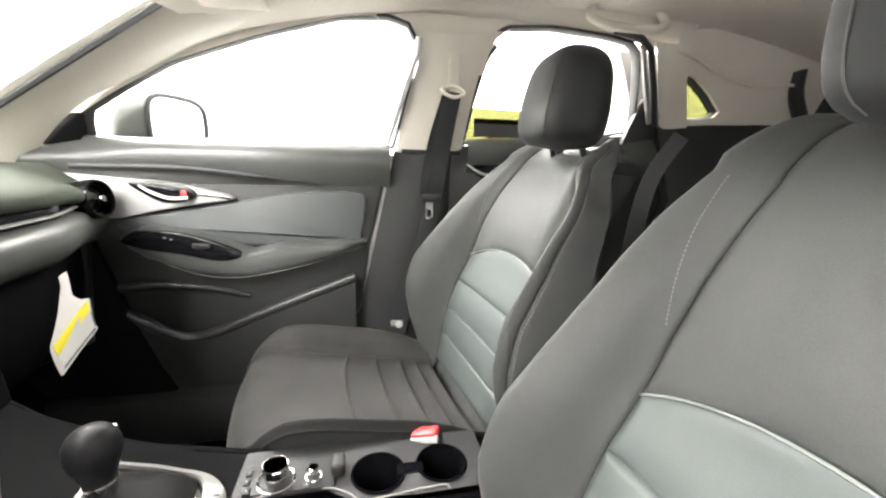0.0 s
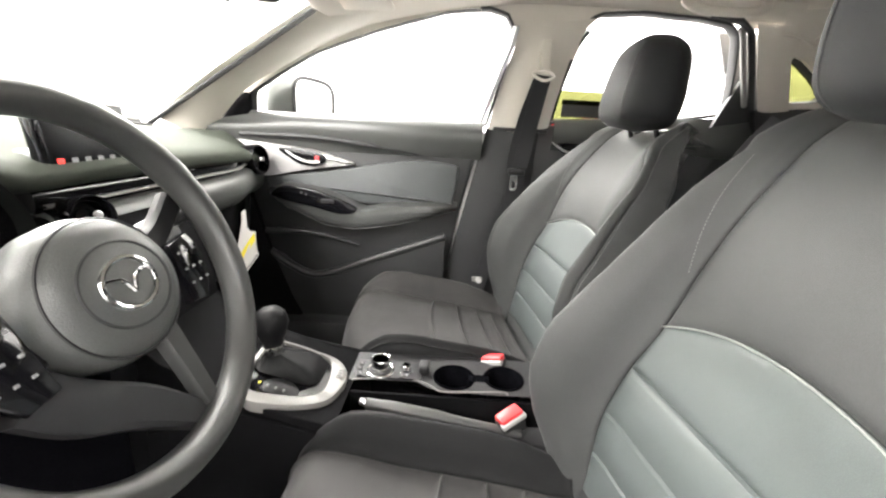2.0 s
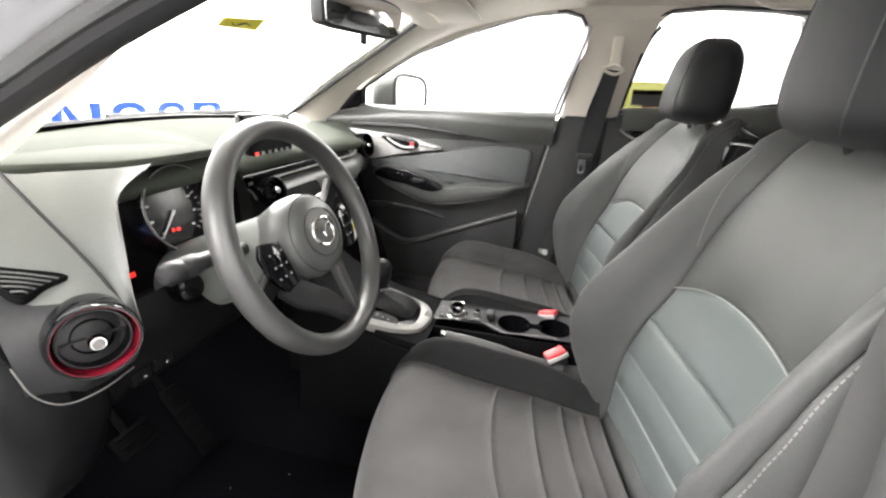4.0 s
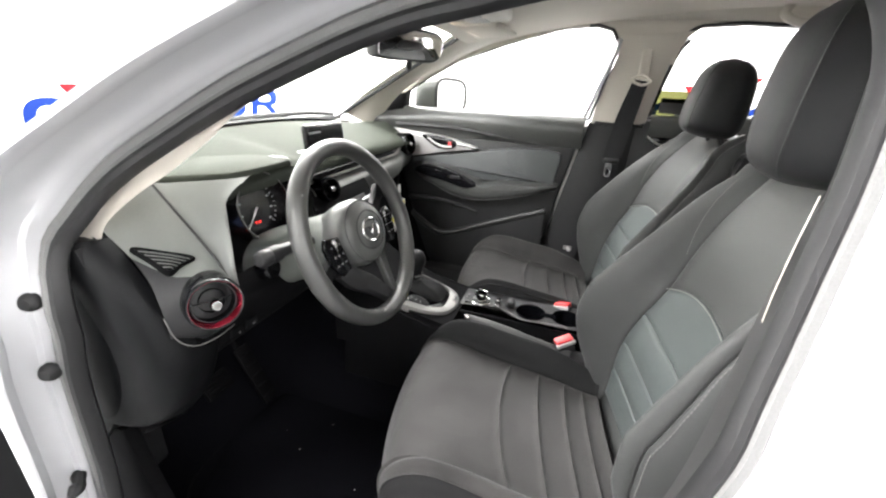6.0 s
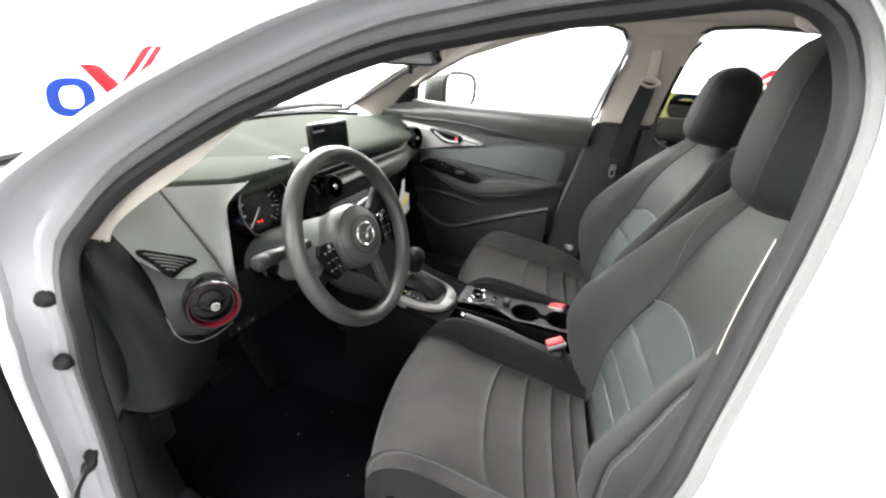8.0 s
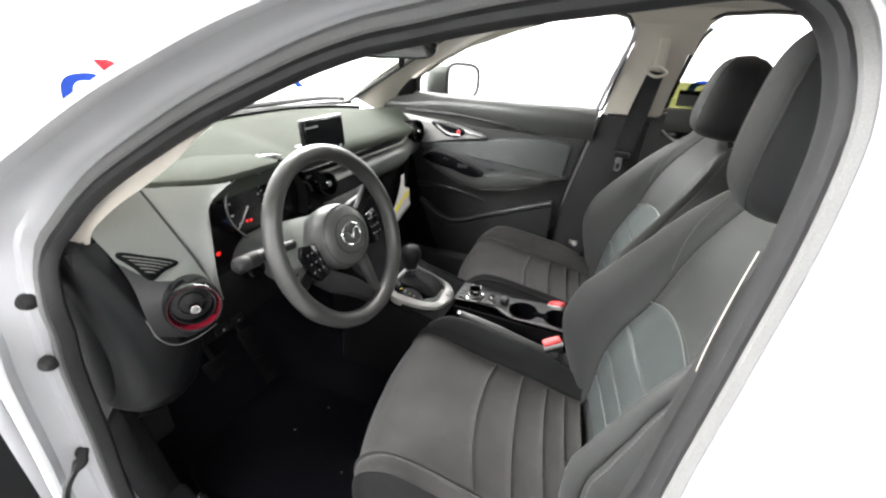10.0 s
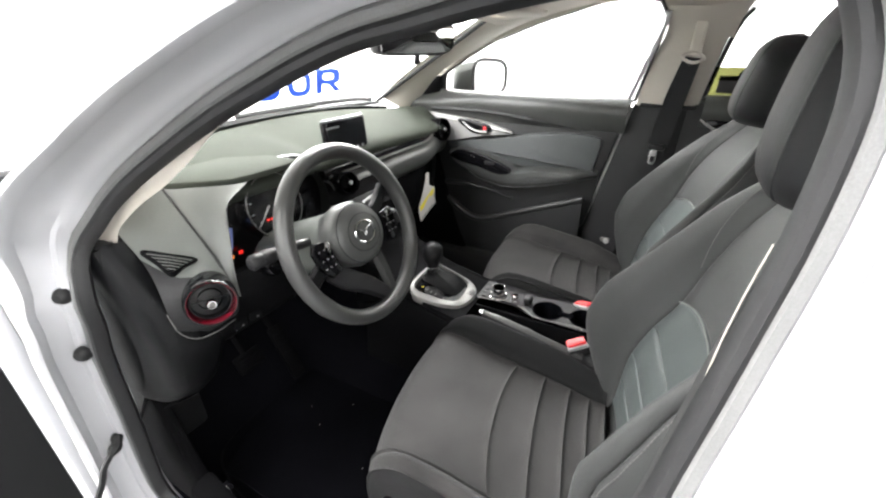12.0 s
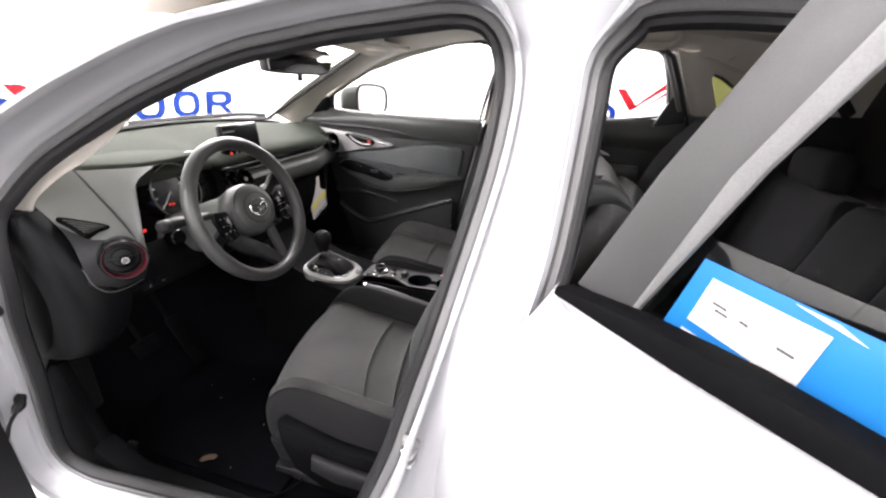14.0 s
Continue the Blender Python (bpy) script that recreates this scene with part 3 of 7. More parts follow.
# ---- front seats ----
def cross_table(profile, rows, forward):
    """A padded surface: a side profile carrying a cross-section that changes along it.
    rows: for values along the profile the seam, crest and outer half widths and the bolster's height."""
    p = cr(profile, 121)
    table = []
    for k, (y, z) in enumerate(p):
        xs, xc, xo, f, drop = rows(k / 120, y, z)
        c = [(0, 0), (xs * 0.55, 0.002), (xs, 0.010), (xs + (xc - xs) * 0.50, 0.010 + (f - 0.010) * 0.62), (xc, f), (xc + (xo - xc) * 0.55, f - 0.006 - 0.10 * f), (xo, f * 0.40), (xo - 0.002, -0.4 * drop), (xo - 0.3 * drop - 0.006, -drop)]
        q = cr(c, 97)
        n = forward(k / 120)
        table.append(np.stack([q[:, 0], y + q[:, 1] * n[0], z + q[:, 1] * n[1]], 1))
    return np.array(table)


def sampled(table):
    def at(u, v):
        """u: -1 to 1 across (the panel's seams lie at a quarter), v: 0 to 1 along the profile."""
        u, v = np.broadcast_arrays(np.asarray(u, float), np.asarray(v, float))
        a, b = np.clip(v, 0, 1) * 120, np.clip(np.abs(u), 0, 1) * 96
        i, j = np.minimum(a.astype(int), 119), np.minimum(b.astype(int), 95)
        s, t = (a - i)[..., None], (b - j)[..., None]
        p = (table[i, j] * (1 - t) + table[i, j + 1] * t) * (1 - s) + (table[i + 1, j] * (1 - t) + table[i + 1, j + 1] * t) * s
        return p * np.stack([np.where(u < 0, -1.0, 1.0), np.ones(u.shape), np.ones(u.shape)], -1)
    return at


C_LINE = [(-0.165, 0.545), (-0.125, 0.549), (-0.07, 0.562), (-0.012, 0.572), (0.057, 0.581), (0.14, 0.592), (0.215, 0.601), (0.270, 0.601), (0.308, 0.584), (0.328, 0.550), (0.332, 0.50), (0.322, 0.45)]
B_LINE = [(-0.150, 0.50), (-0.179, 0.575), (-0.185, 0.65), (-0.192, 0.722), (-0.212, 0.803), (-0.236, 0.873), (-0.249, 0.962), (-0.269, 1.034), (-0.298, 1.095), (-0.326, 1.138), (-0.362, 1.164), (-0.402, 1.166), (-0.440, 1.140)]


def cushion_rows(v, y, z):
    front = float(smooth((v - 0.55) / 0.33))
    xs = float(np.interp(v, [0, 0.2, 0.45, 0.62, 0.75, 1], [0.184, 0.180, 0.180, 0.188, 0.196, 0.196]))
    f = float(np.interp(v, [0, 0.12, 0.25, 0.45, 0.60, 0.72, 0.85, 1], [0.050, 0.066, 0.075, 0.075, 0.062, 0.036, 0.018, 0.016]))
    return xs, 0.224 - 0.006 * front, 0.250 - 0.012 * front, f, 0.105


def back_rows(v, y, z):
    h = z if v < 0.72 else 1.10 + (v - 0.72) * 0.55
    xs = float(np.interp(h, [0.577, 0.72, 0.803, 0.873, 0.962, 1.034, 1.11], [0.181, 0.184, 0.184, 0.182, 0.172, 0.163, 0.152]))
    xc = float(np.interp(h, [0.56, 0.66, 0.76, 0.84, 0.91, 1.0, 1.06, 1.13, 1.25], [0.222, 0.232, 0.236, 0.236, 0.234, 0.228, 0.218, 0.194, 0.150]))
    xo = float(np.interp(h, [0.56, 0.66, 0.76, 0.84, 0.91, 1.0, 1.06, 1.13, 1.25], [0.246, 0.258, 0.264, 0.264, 0.259, 0.248, 0.236, 0.210, 0.164]))
    f = float(np.interp(h, [0.50, 0.58, 0.65, 0.72, 0.80, 0.87, 0.965, 1.03, 1.11, 1.20], [0.025, 0.050, 0.090, 0.118, 0.126, 0.113, 0.075, 0.055, 0.036, 0.016]))
    return xs, xc, xo, f, 0.035


def back_way(v):
    up = float(smooth((v - 0.66) / 0.22))
    return 0.93 * (1 - 0.55 * up), 0.34 * (1 - up) + 0.75 * up


cushion_flat = sampled(cross_table(C_LINE, cushion_rows, lambda v: (0.0, 1.0) if v < 0.6 else (0.55 * float(smooth((v - 0.6) / 0.3)), 1 - 0.55 * float(smooth((v - 0.6) / 0.3)))))
back_at = sampled(cross_table(B_LINE, back_rows, back_way))


def cushion_at(u, v):
    """The front edge is rounded in plan."""
    p = cushion_flat(u, v)
    p[..., 1] -= 0.050 * (np.abs(p[..., 0]) / 0.25) ** 2.4 * smooth((p[..., 1] - 0.10) / 0.16)
    return p


def patch(surface, u0, u1, v0, v1, nu=16, nv=24, sink=0.007, soft=0.012, puff=0.0):
    """A padded piece of a surface between four bounds (numbers, or functions of the other way), its rims drawn down into the seam."""
    a, b = np.meshgrid(np.linspace(0, 1, nu), np.linspace(0, 1, nv), indexing="ij")
    a = 0.5 - 0.5 * np.cos(np.pi * a) * (0.6 + 0.4 * np.abs(np.cos(np.pi * a)))
    b = 0.5 - 0.5 * np.cos(np.pi * b) * (0.6 + 0.4 * np.abs(np.cos(np.pi * b)))
    pu0, pu1 = (u0(b) if callable(u0) else u0), (u1(b) if callable(u1) else u1)
    u = pu0 + (pu1 - pu0) * a
    pv0, pv1 = (v0(u) if callable(v0) else v0), (v1(u) if callable(v1) else v1)
    v = pv0 + (pv1 - pv0) * b
    p = surface(u, v)
    du, dv = np.gradient(p, axis=0), np.gradient(p, axis=1)
    nrm = np.cross(du, dv)
    nrm /= np.linalg.norm(nrm, axis=-1)[..., None] + 1e-9
    lu = np.cumsum(np.linalg.norm(np.diff(p, axis=0, prepend=p[:1]), axis=-1), 0)
    lv = np.cumsum(np.linalg.norm(np.diff(p, axis=1, prepend=p[:, :1]), axis=-1), 1)
    edge = np.minimum(np.minimum(lu, lu[-1:] - lu), np.minimum(lv, lv[:, -1:] - lv))
    d = -sink * (1 - np.sqrt(1 - (1 - np.clip(edge / soft, 0, 1)) ** 2)) + puff * smooth(edge / 0.05)
    return loft(p + nrm * d[..., None] * SIGN[surface])


SIGN = {cushion_at: -1.0, back_at: -1.0}


def along(line, col, n=130):
    """Where along a profile a height or depth is reached."""
    t = cr(line, 121)
    return lambda value: float(np.interp(value, t[: int(121 * n / 200), col], np.linspace(0, 1, 121)[: int(121 * n / 200)]))


def surface_line(surface, us, vs, lift=0.0):
    p = surface(np.array(us, float), np.array(vs, float))
    return p + np.array((0, 0.6, 0.8)) * lift


def stitches(surface, us, vs, count, r=0.0009):
    """A row of short pale threads along a line on a surface."""
    p = even(surface(np.array(us, float), np.array(vs, float)), count * 3 + 1)
    out = []
    for k in range(count):
        a, b = p[3 * k], p[3 * k + 2]
        out.append(tube([a, (a + b) / 2, b], r, 4))
    return join(*out)


SKEW = Matrix(((1, 0, 0, 0), (0.18, 1, 0, 0), (0, 0, 1, 0), (0, 0, 0, 1)))


def slanted(geo, most, foot, rise):
    """The backrest stands a little askew at its foot and square at its top."""
    v = np.array(geo[0], float)
    v[:, 1] += v[:, 0] * most * (1 - smooth((v[:, 2] - foot) / rise))
    return v, geo[1]


def build_seat(place, label, recline, lift, set_back, inner, narrow, askew, pinch=0.0, wing=0.0, tall=0.203):
    """inner: the side towards the console (1 or -1), where the cushion is narrowed."""
    turn = pose(0, -0.11, 0.56) @ pose(0, 0, 0, recline) @ pose(0, 0.11, -0.56)

    def pinched(g):
        v = np.array(g[0], float)
        k = 1 - pinch * smooth((v[:, 2] - 0.66) / 0.34)
        if pinch:
            # the inner flank tapers towards the shell
            line = np.array(sorted((z, y) for y, z in B_LINE))
            deep = np.clip(np.interp(v[:, 2], line[:, 0], line[:, 1]) - 0.01 - v[:, 1], 0, 0.13) * (v[:, 0] * inner > 0)
            v[:, 1] += 0.5 * deep
            shoulder = smooth((v[:, 2] - 1.03) / 0.10) + 0.8 * smooth((-0.32 - v[:, 1]) / 0.10) * (v[:, 2] > 0.98)
            v[:, 0] *= 1 - 2.6 * deep - 0.26 * shoulder * (v[:, 0] * inner > 0)
        v[:, 1] += wing * smooth((-v[:, 0] * inner - 0.12) / 0.08) * smooth((v[:, 2] - 0.58) / 0.14) * smooth((1.12 - v[:, 2]) / 0.16)
        v[:, 1] -= 0.17 * pinch * smooth((v[:, 0] * inner - 0.10) / 0.08)
        v[:, 0] = np.where(v[:, 0] * inner > 0, v[:, 0] * k, v[:, 0])
        return v, g[1]

    leant = lambda g: slanted(moved(pinched(g), turn), *askew)
    raised = lambda g: slanted(moved(g, turn @ pose(0, set_back, lift)), *askew)

    def level(g):
        v = np.array(g[0], float)
        v[:, 0] = np.where(v[:, 0] * inner > 0, v[:, 0] * narrow, v[:, 0])
        return moved((v, g[1]), SKEW)

    s = thing("car_seat", label, "car seat", "front seats", at=place)
    seam = 0.25
    # cushion
    yv = along(C_LINE, 0)
    bow = lambda y0, rise: lambda u: yv(y0) + (yv(y0 + rise) - yv(y0)) * (1 - (np.asarray(u) / seam) ** 2)
    arc = bow(0.057, 0.027)
    part("cushion_base", level(loft(cushion_at(*np.meshgrid(np.linspace(-1, 1, 61), np.linspace(0, 1, 40), indexing="ij")) - np.array((0, 0.002, 0.008)))), M_BLACKCLOTH, s)
    part("cushion_front", level(patch(cushion_at, -seam, seam, arc, 0.97, 26, 30)), M_SEATCLOTH, s, "worn charcoal cloth front cushion panel")
    lines = [bow(-0.160, 0.004), bow(-0.122, 0.006), bow(-0.076, 0.008), bow(-0.014, 0.011), arc]
    for lo, hi in zip(lines, lines[1:]):
        part("cushion_channel", level(patch(cushion_at, -seam, seam, lo, hi, 22, 10, 0.007, 0.012, 0.004)), M_SEATCLOTH, s)
    for sg in (-1, 1):
        lo, hi = (seam, 0.64) if sg > 0 else (-0.64, -seam)
        # console-side bolster gets the darker cloth, its shade put into the colour
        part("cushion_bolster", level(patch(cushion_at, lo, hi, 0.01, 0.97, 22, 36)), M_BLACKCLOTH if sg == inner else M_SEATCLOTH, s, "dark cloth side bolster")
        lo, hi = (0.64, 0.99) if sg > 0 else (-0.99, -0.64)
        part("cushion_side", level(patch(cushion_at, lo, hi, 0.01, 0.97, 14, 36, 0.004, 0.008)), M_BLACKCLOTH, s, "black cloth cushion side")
        part("stitching", level(stitches(cushion_at, np.full(80, sg * 0.655), np.linspace(0.10, 0.86, 80), 60)), M_THREAD, s, "pale contrast stitching")
        part("seam", level(tube(surface_line(cushion_at, np.full(40, sg * seam), np.linspace(0.05, 0.9, 40), -0.004), 0.0016, 5)), M_RUBBER, s)
    part("cushion_skirt", level(slab([(-0.13, 0.50), (0.28, 0.50), (0.30, 0.455), (0.28, 0.40), (-0.12, 0.40)], -0.240, 0.240, "x", 0.01)), M_PLASTIC, s)
    # backrest
    zv = along(B_LINE, 1, 140)
    top = lambda u: zv(0.873) + (zv(0.920) - zv(0.873)) * (1 - (np.asarray(u) / seam) ** 2)
    part("backrest_base", leant(loft(back_at(*np.meshgrid(np.linspace(-1, 1, 61), np.linspace(0, 1, 50), indexing="ij")) - np.array((0, 0.020, 0.008)))), M_CLOTH, s)
    zs = [0.575, 0.650, 0.724, 0.803]
    for k in range(3):
        part("back_channel", leant(patch(back_at, -seam, seam, zv(zs[k]), zv(zs[k + 1]), 24, 10, 0.006, 0.010, 0.003)), M_VINYL, s, "grey-green vinyl back panel")
    part("back_channel", leant(patch(back_at, -seam, seam, zv(0.803), top, 24, 14, 0.006, 0.010, 0.003)), M_VINYL, s, "grey-green vinyl back panel")
    us = np.linspace(-seam, seam, 40)
    part("piping", leant(tube(surface_line(back_at, us, top(us), 0.0010), 0.0014, 6)), M_PIPING, s, "pale arched piping")
    part("upper_back", leant(patch(back_at, -seam, seam, lambda u: top(u), 0.93, 26, 30)), M_CLOTH, s, "charcoal cloth upper back")
    for sg in (-1, 1):
        lo, hi = (seam, 0.64) if sg > 0 else (-0.64, -seam)
        part("back_bolster", leant(patch(back_at, lo, hi, 0.02, 0.93, 24, 44)), M_CLOTH, s, "charcoal cloth side bolster")
        lo, hi = (0.64, 0.99) if sg > 0 else (-0.99, -0.64)
        part("back_side", leant(patch(back_at, lo, hi, 0.02, 0.93, 16, 44, 0.004, 0.008)), M_CLOTH, s, "charcoal cloth back side")
        part("stitching", leant(stitches(back_at, np.full(80, sg * 0.655), np.linspace(0.10, 0.84, 80), 90)), M_THREAD, s, "pale contrast stitching")
        part("stitching", leant(stitches(back_at, sg * np.linspace(seam + 0.02, 0.42, 40), np.linspace(zv(0.955), zv(1.135), 40), 34)), M_THREAD, s, "pale contrast stitching")
    rows = []
    for w in np.linspace(0, 1, 14):
        z = 0.46 + w * 0.66
        y = -0.20 - w * 0.27
        half = 0.25 - 0.085 * smooth((w - 0.6) / 0.4)
        a = np.linspace(0, np.pi, 15)
        rows.append(np.stack([half * np.cos(a), y - 0.035 * np.sin(a), np.full(15, z)], 1))
    part("back_shell", leant(loft(rows)), M_PLASTIC, s, "black plastic rear shell")
    # head restraint
    rows = []
    for w in np.linspace(0, 1, 30):
        z = 1.166 + tall * w
        k = max(1 - abs(2 * w - 1) ** (7 if w < 0.5 else 4.3), 0.0) ** 0.5 * (1 - 0.16 * w**2.2) * (0.92 + 0.08 * smooth(w / 0.45))
        cy = -0.286 - 0.006 * w
        a = np.linspace(0, 2 * np.pi, 40, endpoint=False)
        c, sn = np.cos(a), np.sin(a)
        hx, hy = 0.120 * k + 0.002, (0.072 - 0.010 * w) * k + 0.002
        rows.append(np.stack([hx * np.sign(c) * np.abs(c) ** 0.66, cy + hy * np.sign(sn) * np.abs(sn) ** 0.76 - 0.012 * np.abs(c) ** 3 * (sn > 0), np.full(40, z)], 1))
    head = part("head_restraint", raised(loft(rows, closed=True, cap=True)), M_HEADCLOTH, s, "black cloth head restraint")
    for sg in (-1, 1):
        front = np.array([r[np.argmin(np.abs(r[:, 0] - sg * 0.070 * r[:, 0].max() / 0.120) + 10 * (r[:, 1] < r[:, 1].mean()))] for r in np.array(rows)[2:-2]])
        part("seam", raised(tube(front + np.array((0, 0.0004, 0)), 0.0011, 5)), M_RUBBER, head)
        part("post", raised(tube([(sg * 0.065, -0.360, 1.08), (sg * 0.065, -0.312, 1.175)], 0.006, 10)), M_PLASTIC, head, "black post")
        part("post_collar", leant(lathe([(0.015, -0.01), (0.016, 0.004), (0.011, 0.010)], 16, pose(sg * 0.065, -0.352, 1.150))), M_PLASTIC, head)
    # slides, side cover and lever
    for sg in (-1, 1):
        part("slide_rail", level(rbox((sg * 0.20, 0.06, 0.325), (0.04, 0.50, 0.03), 0.006)), M_PLASTIC, s, "black steel seat slide")
        part("bracket", level(slab([(-0.15, 0.33), (-0.12, 0.33), (0.0, 0.42), (0.2, 0.42), (0.27, 0.33), (0.30, 0.33), (0.28, 0.47), (-0.14, 0.47)], sg * 0.195, sg * 0.215, "x", 0.003)), M_PLASTIC, s)
        part("side_cover", level(slab([(-0.24, 0.42), (-0.12, 0.385), (0.14, 0.390), (0.215, 0.43), (0.245, 0.50), (0.250, 0.560), (0.235, 0.572), (0.10, 0.535), (-0.10, 0.530), (-0.20, 0.575), (-0.26, 0.56)], sg * 0.240, sg * 0.276, "x", 0.012)), M_DEEP, s, "black plastic seat side cover")
        part("recliner_cover", level(lathe([(0.0, 0.016), (0.028, 0.015), (0.040, 0.009), (0.043, 0.0)], 24, aim((sg * 0.262, -0.185, 0.545), (sg, 0, 0)))), M_PLASTIC, s, "round black recliner cover")
    part("height_lever", level(slab([(-0.10, 0.455), (0.10, 0.450), (0.160, 0.470), (0.155, 0.510), (0.05, 0.498), (-0.10, 0.500)], -0.296, -0.276, "x", 0.008)), M_PLASTIC, s, "black seat height lever")
    return s


build_seat((-0.325, 0.0, 0.0), "charcoal cloth driver's seat with grey-green vinyl back panel, worn cushion", 0.0, -0.016, -0.008, 1, 0.97, (0.18, 0.68, 0.38), 0.0, 0.010, 0.236)
build_seat((0.325, 0.050, 0.012), "charcoal cloth passenger seat with grey-green vinyl back panel", 5.5, -0.014, -0.010, -1, 0.80, (0.15, 0.85, 0.40), 0.20)
# ---- steering wheel ----
wheel = thing("steering_wheel", "black urethane three-spoke steering wheel with chrome badge, worn lower rim", "steering wheel")
WC, WN = Vector((-0.366, 0.385, 0.985)), Vector((0, -0.927, 0.375))
WM = aim(WC, WN, (0, 0, 1))
a = np.linspace(0, 2 * np.pi, 96, endpoint=False)
RIM = 0.167
rim_r = 0.0155 + 0.0008 * np.exp(-((np.abs(np.mod(a - 0.5, np.pi) - 0.0) - 0.0) ** 2) / 0.05)
part("rim", moved(tube(np.stack([RIM * np.cos(a), RIM * np.sin(a), 0 * a], 1), rim_r, 16, closed=True, flat=1.15), WM), M_LEATHER, wheel, "black urethane rim, scuffed below")
hub = [(0.0, 0.030), (0.030, 0.030), (0.045, 0.0285), (0.058, 0.024), (0.066, 0.014), (0.070, 0.0), (0.069, -0.02), (0.06, -0.05), (0.05, -0.06)]
rows = []
for r, h in hub:
    b = np.linspace(0, 2 * np.pi, 48, endpoint=False)
    wob = 1 + 0.02 * np.cos(2 * b)
    rows.append(np.stack([1.0 * r * wob * np.cos(b), r * wob * 0.96 * np.sin(b), np.full(48, h - 0.008)], 1))
boss = part("airbag_cover", moved(loft(rows, closed=True, cap=True), WM), M_DOOR, wheel, "round black airbag cover")
b = np.linspace(0, 2 * np.pi, 48, endpoint=False)
RING48 = np.stack([np.cos(b), np.sin(b), 0 * b], 1)
part("cover_groove", moved(tube(np.stack([0.0640 * np.cos(b), 0.0605 * np.sin(b), np.full(48, 0.011)], 1), 0.0012, 5, closed=True), WM), M_RUBBER, boss)
part("badge_groove", moved(tube(np.stack([0.044 * np.cos(b), 0.037 * np.sin(b), np.full(48, 0.0205)], 1), 0.0016, 6, closed=True), WM), M_RUBBER, boss)
badge = part("badge", moved(tube(np.stack([0.0265 * np.cos(b), 0.0215 * np.sin(b), np.full(48, 0.0225)], 1), 0.0026, 8, closed=True), WM), M_CHROME, boss, "chrome oval badge")
part("badge_wing", moved(join(tube(cr([(-0.023, 0.008, 0.0235), (-0.008, 0.005, 0.0235), (0, -0.008, 0.0235)], 8), 0.0018, 6), tube(cr([(0.023, 0.008, 0.0235), (0.008, 0.005, 0.0235), (0, -0.008, 0.0235)], 8), 0.0018, 6)), WM), M_CHROME, badge)


def spoke(points, widths, thick, z):
    p = cr(points, 14)
    w = np.interp(np.linspace(0, 1, 14), np.linspace(0, 1, len(widths)), widths)
    t = np.gradient(p, axis=0)
    t /= np.linalg.norm(t, axis=1)[:, None]
    n2 = np.stack([-t[:, 1], t[:, 0]], 1)
    rows = []
    for k in range(14):
        zz = z + 0.010 * (1 - k / 13)
        e = [(-1, -0.6), (-1, 0.5), (-0.75, 1), (0, 1.12), (0.75, 1), (1, 0.5), (1, -0.6), (0.6, -1), (-0.6, -1)]
        rows.append([(*(p[k] + n2[k] * w[k] * q), zz + thick * h) for q, h in e])
    return loft(rows, closed=True, cap=True)


for sg in (-1, 1):
    part("spoke", moved(spoke([(sg * 0.050, sg * 0.010), (sg * 0.10, sg * 0.030), (sg * 0.150, sg * 0.060)], [0.018, 0.013, 0.014], 0.008, -0.024), WM), M_BOOT, wheel)
    pod = part("switch_pod", moved(slab([(sg * 0.074, -0.048), (sg * 0.100, -0.052), (sg * 0.118, -0.026), (sg * 0.122, 0.006), (sg * 0.112, 0.022), (sg * 0.080, 0.016)][:: sg], -0.008, 0.006, "z", 0.004), WM), M_PIANO, wheel, "gloss black button pod")
    for bx in (0.086, 0.098, 0.110):
        for by in (-0.030, -0.014, 0.004):
            part("button_mark", moved(rbox((sg * bx, by, 0.0065), (0.004, 0.0025, 0.001), 0.0004, 1), WM), M_WHITEMARK, pod)
part("spoke_lower", moved(spoke([(-0.090, -0.040), (-0.060, -0.072), (-0.012, -0.108), (0.036, -0.156)], [0.020, 0.021, 0.019, 0.014], 0.010, -0.020), WM), M_RUBBER, wheel, "satin lower spoke")
part("spoke_lower", moved(spoke([(0.030, -0.035), (0.040, -0.095), (0.048, -0.152)], [0.014, 0.012, 0.011], 0.008, -0.014), WM), M_LEATHER, wheel, "grey lower spoke")
column = thing("steering_column", "black plastic steering column shroud with stalks", "steering column")
rows = []
for w in np.linspace(0, 1, 10):
    c = np.array(WC) - np.array(WN) * (0.05 + 0.20 * w) + np.array((0, 0, -0.012 * w))
    rr = 0.056 + 0.014 * w
    b = np.linspace(0, 2 * np.pi, 28, endpoint=False)
    rows.append(np.stack([c[0] + rr * 1.15 * np.sign(np.cos(b)) * np.abs(np.cos(b)) ** 0.75, np.full(28, c[1]), c[2] + rr * np.sign(np.sin(b)) * np.abs(np.sin(b)) ** 0.75], 1))
# black shroud drawn in the paler skin to stand for its bright reflection
part("shroud", loft(rows, closed=True, cap=True), M_CHEEK, column, "satin shroud, paler to carry reflected light")
lever = part("light_stalk", tube(cr([(-0.42, 0.455, 0.975), (-0.48, 0.460, 0.982), (-0.515, 0.460, 0.985)], 10), [0.009, 0.009, 0.010, 0.010, 0.010, 0.011, 0.011, 0.012, 0.012, 0.012], 12), M_PLASTIC, column, "black lighting stalk")
part("stalk_knob", moved(lathe([(0.010, 0), (0.0145, 0.004), (0.0145, 0.020), (0.013, 0.024), (0.0145, 0.028), (0.0145, 0.042), (0.010, 0.048), (0, 0.050)], 20), aim((-0.512, 0.460, 0.985), (-1, 0.02, 0.05))), M_PLASTIC, lever)
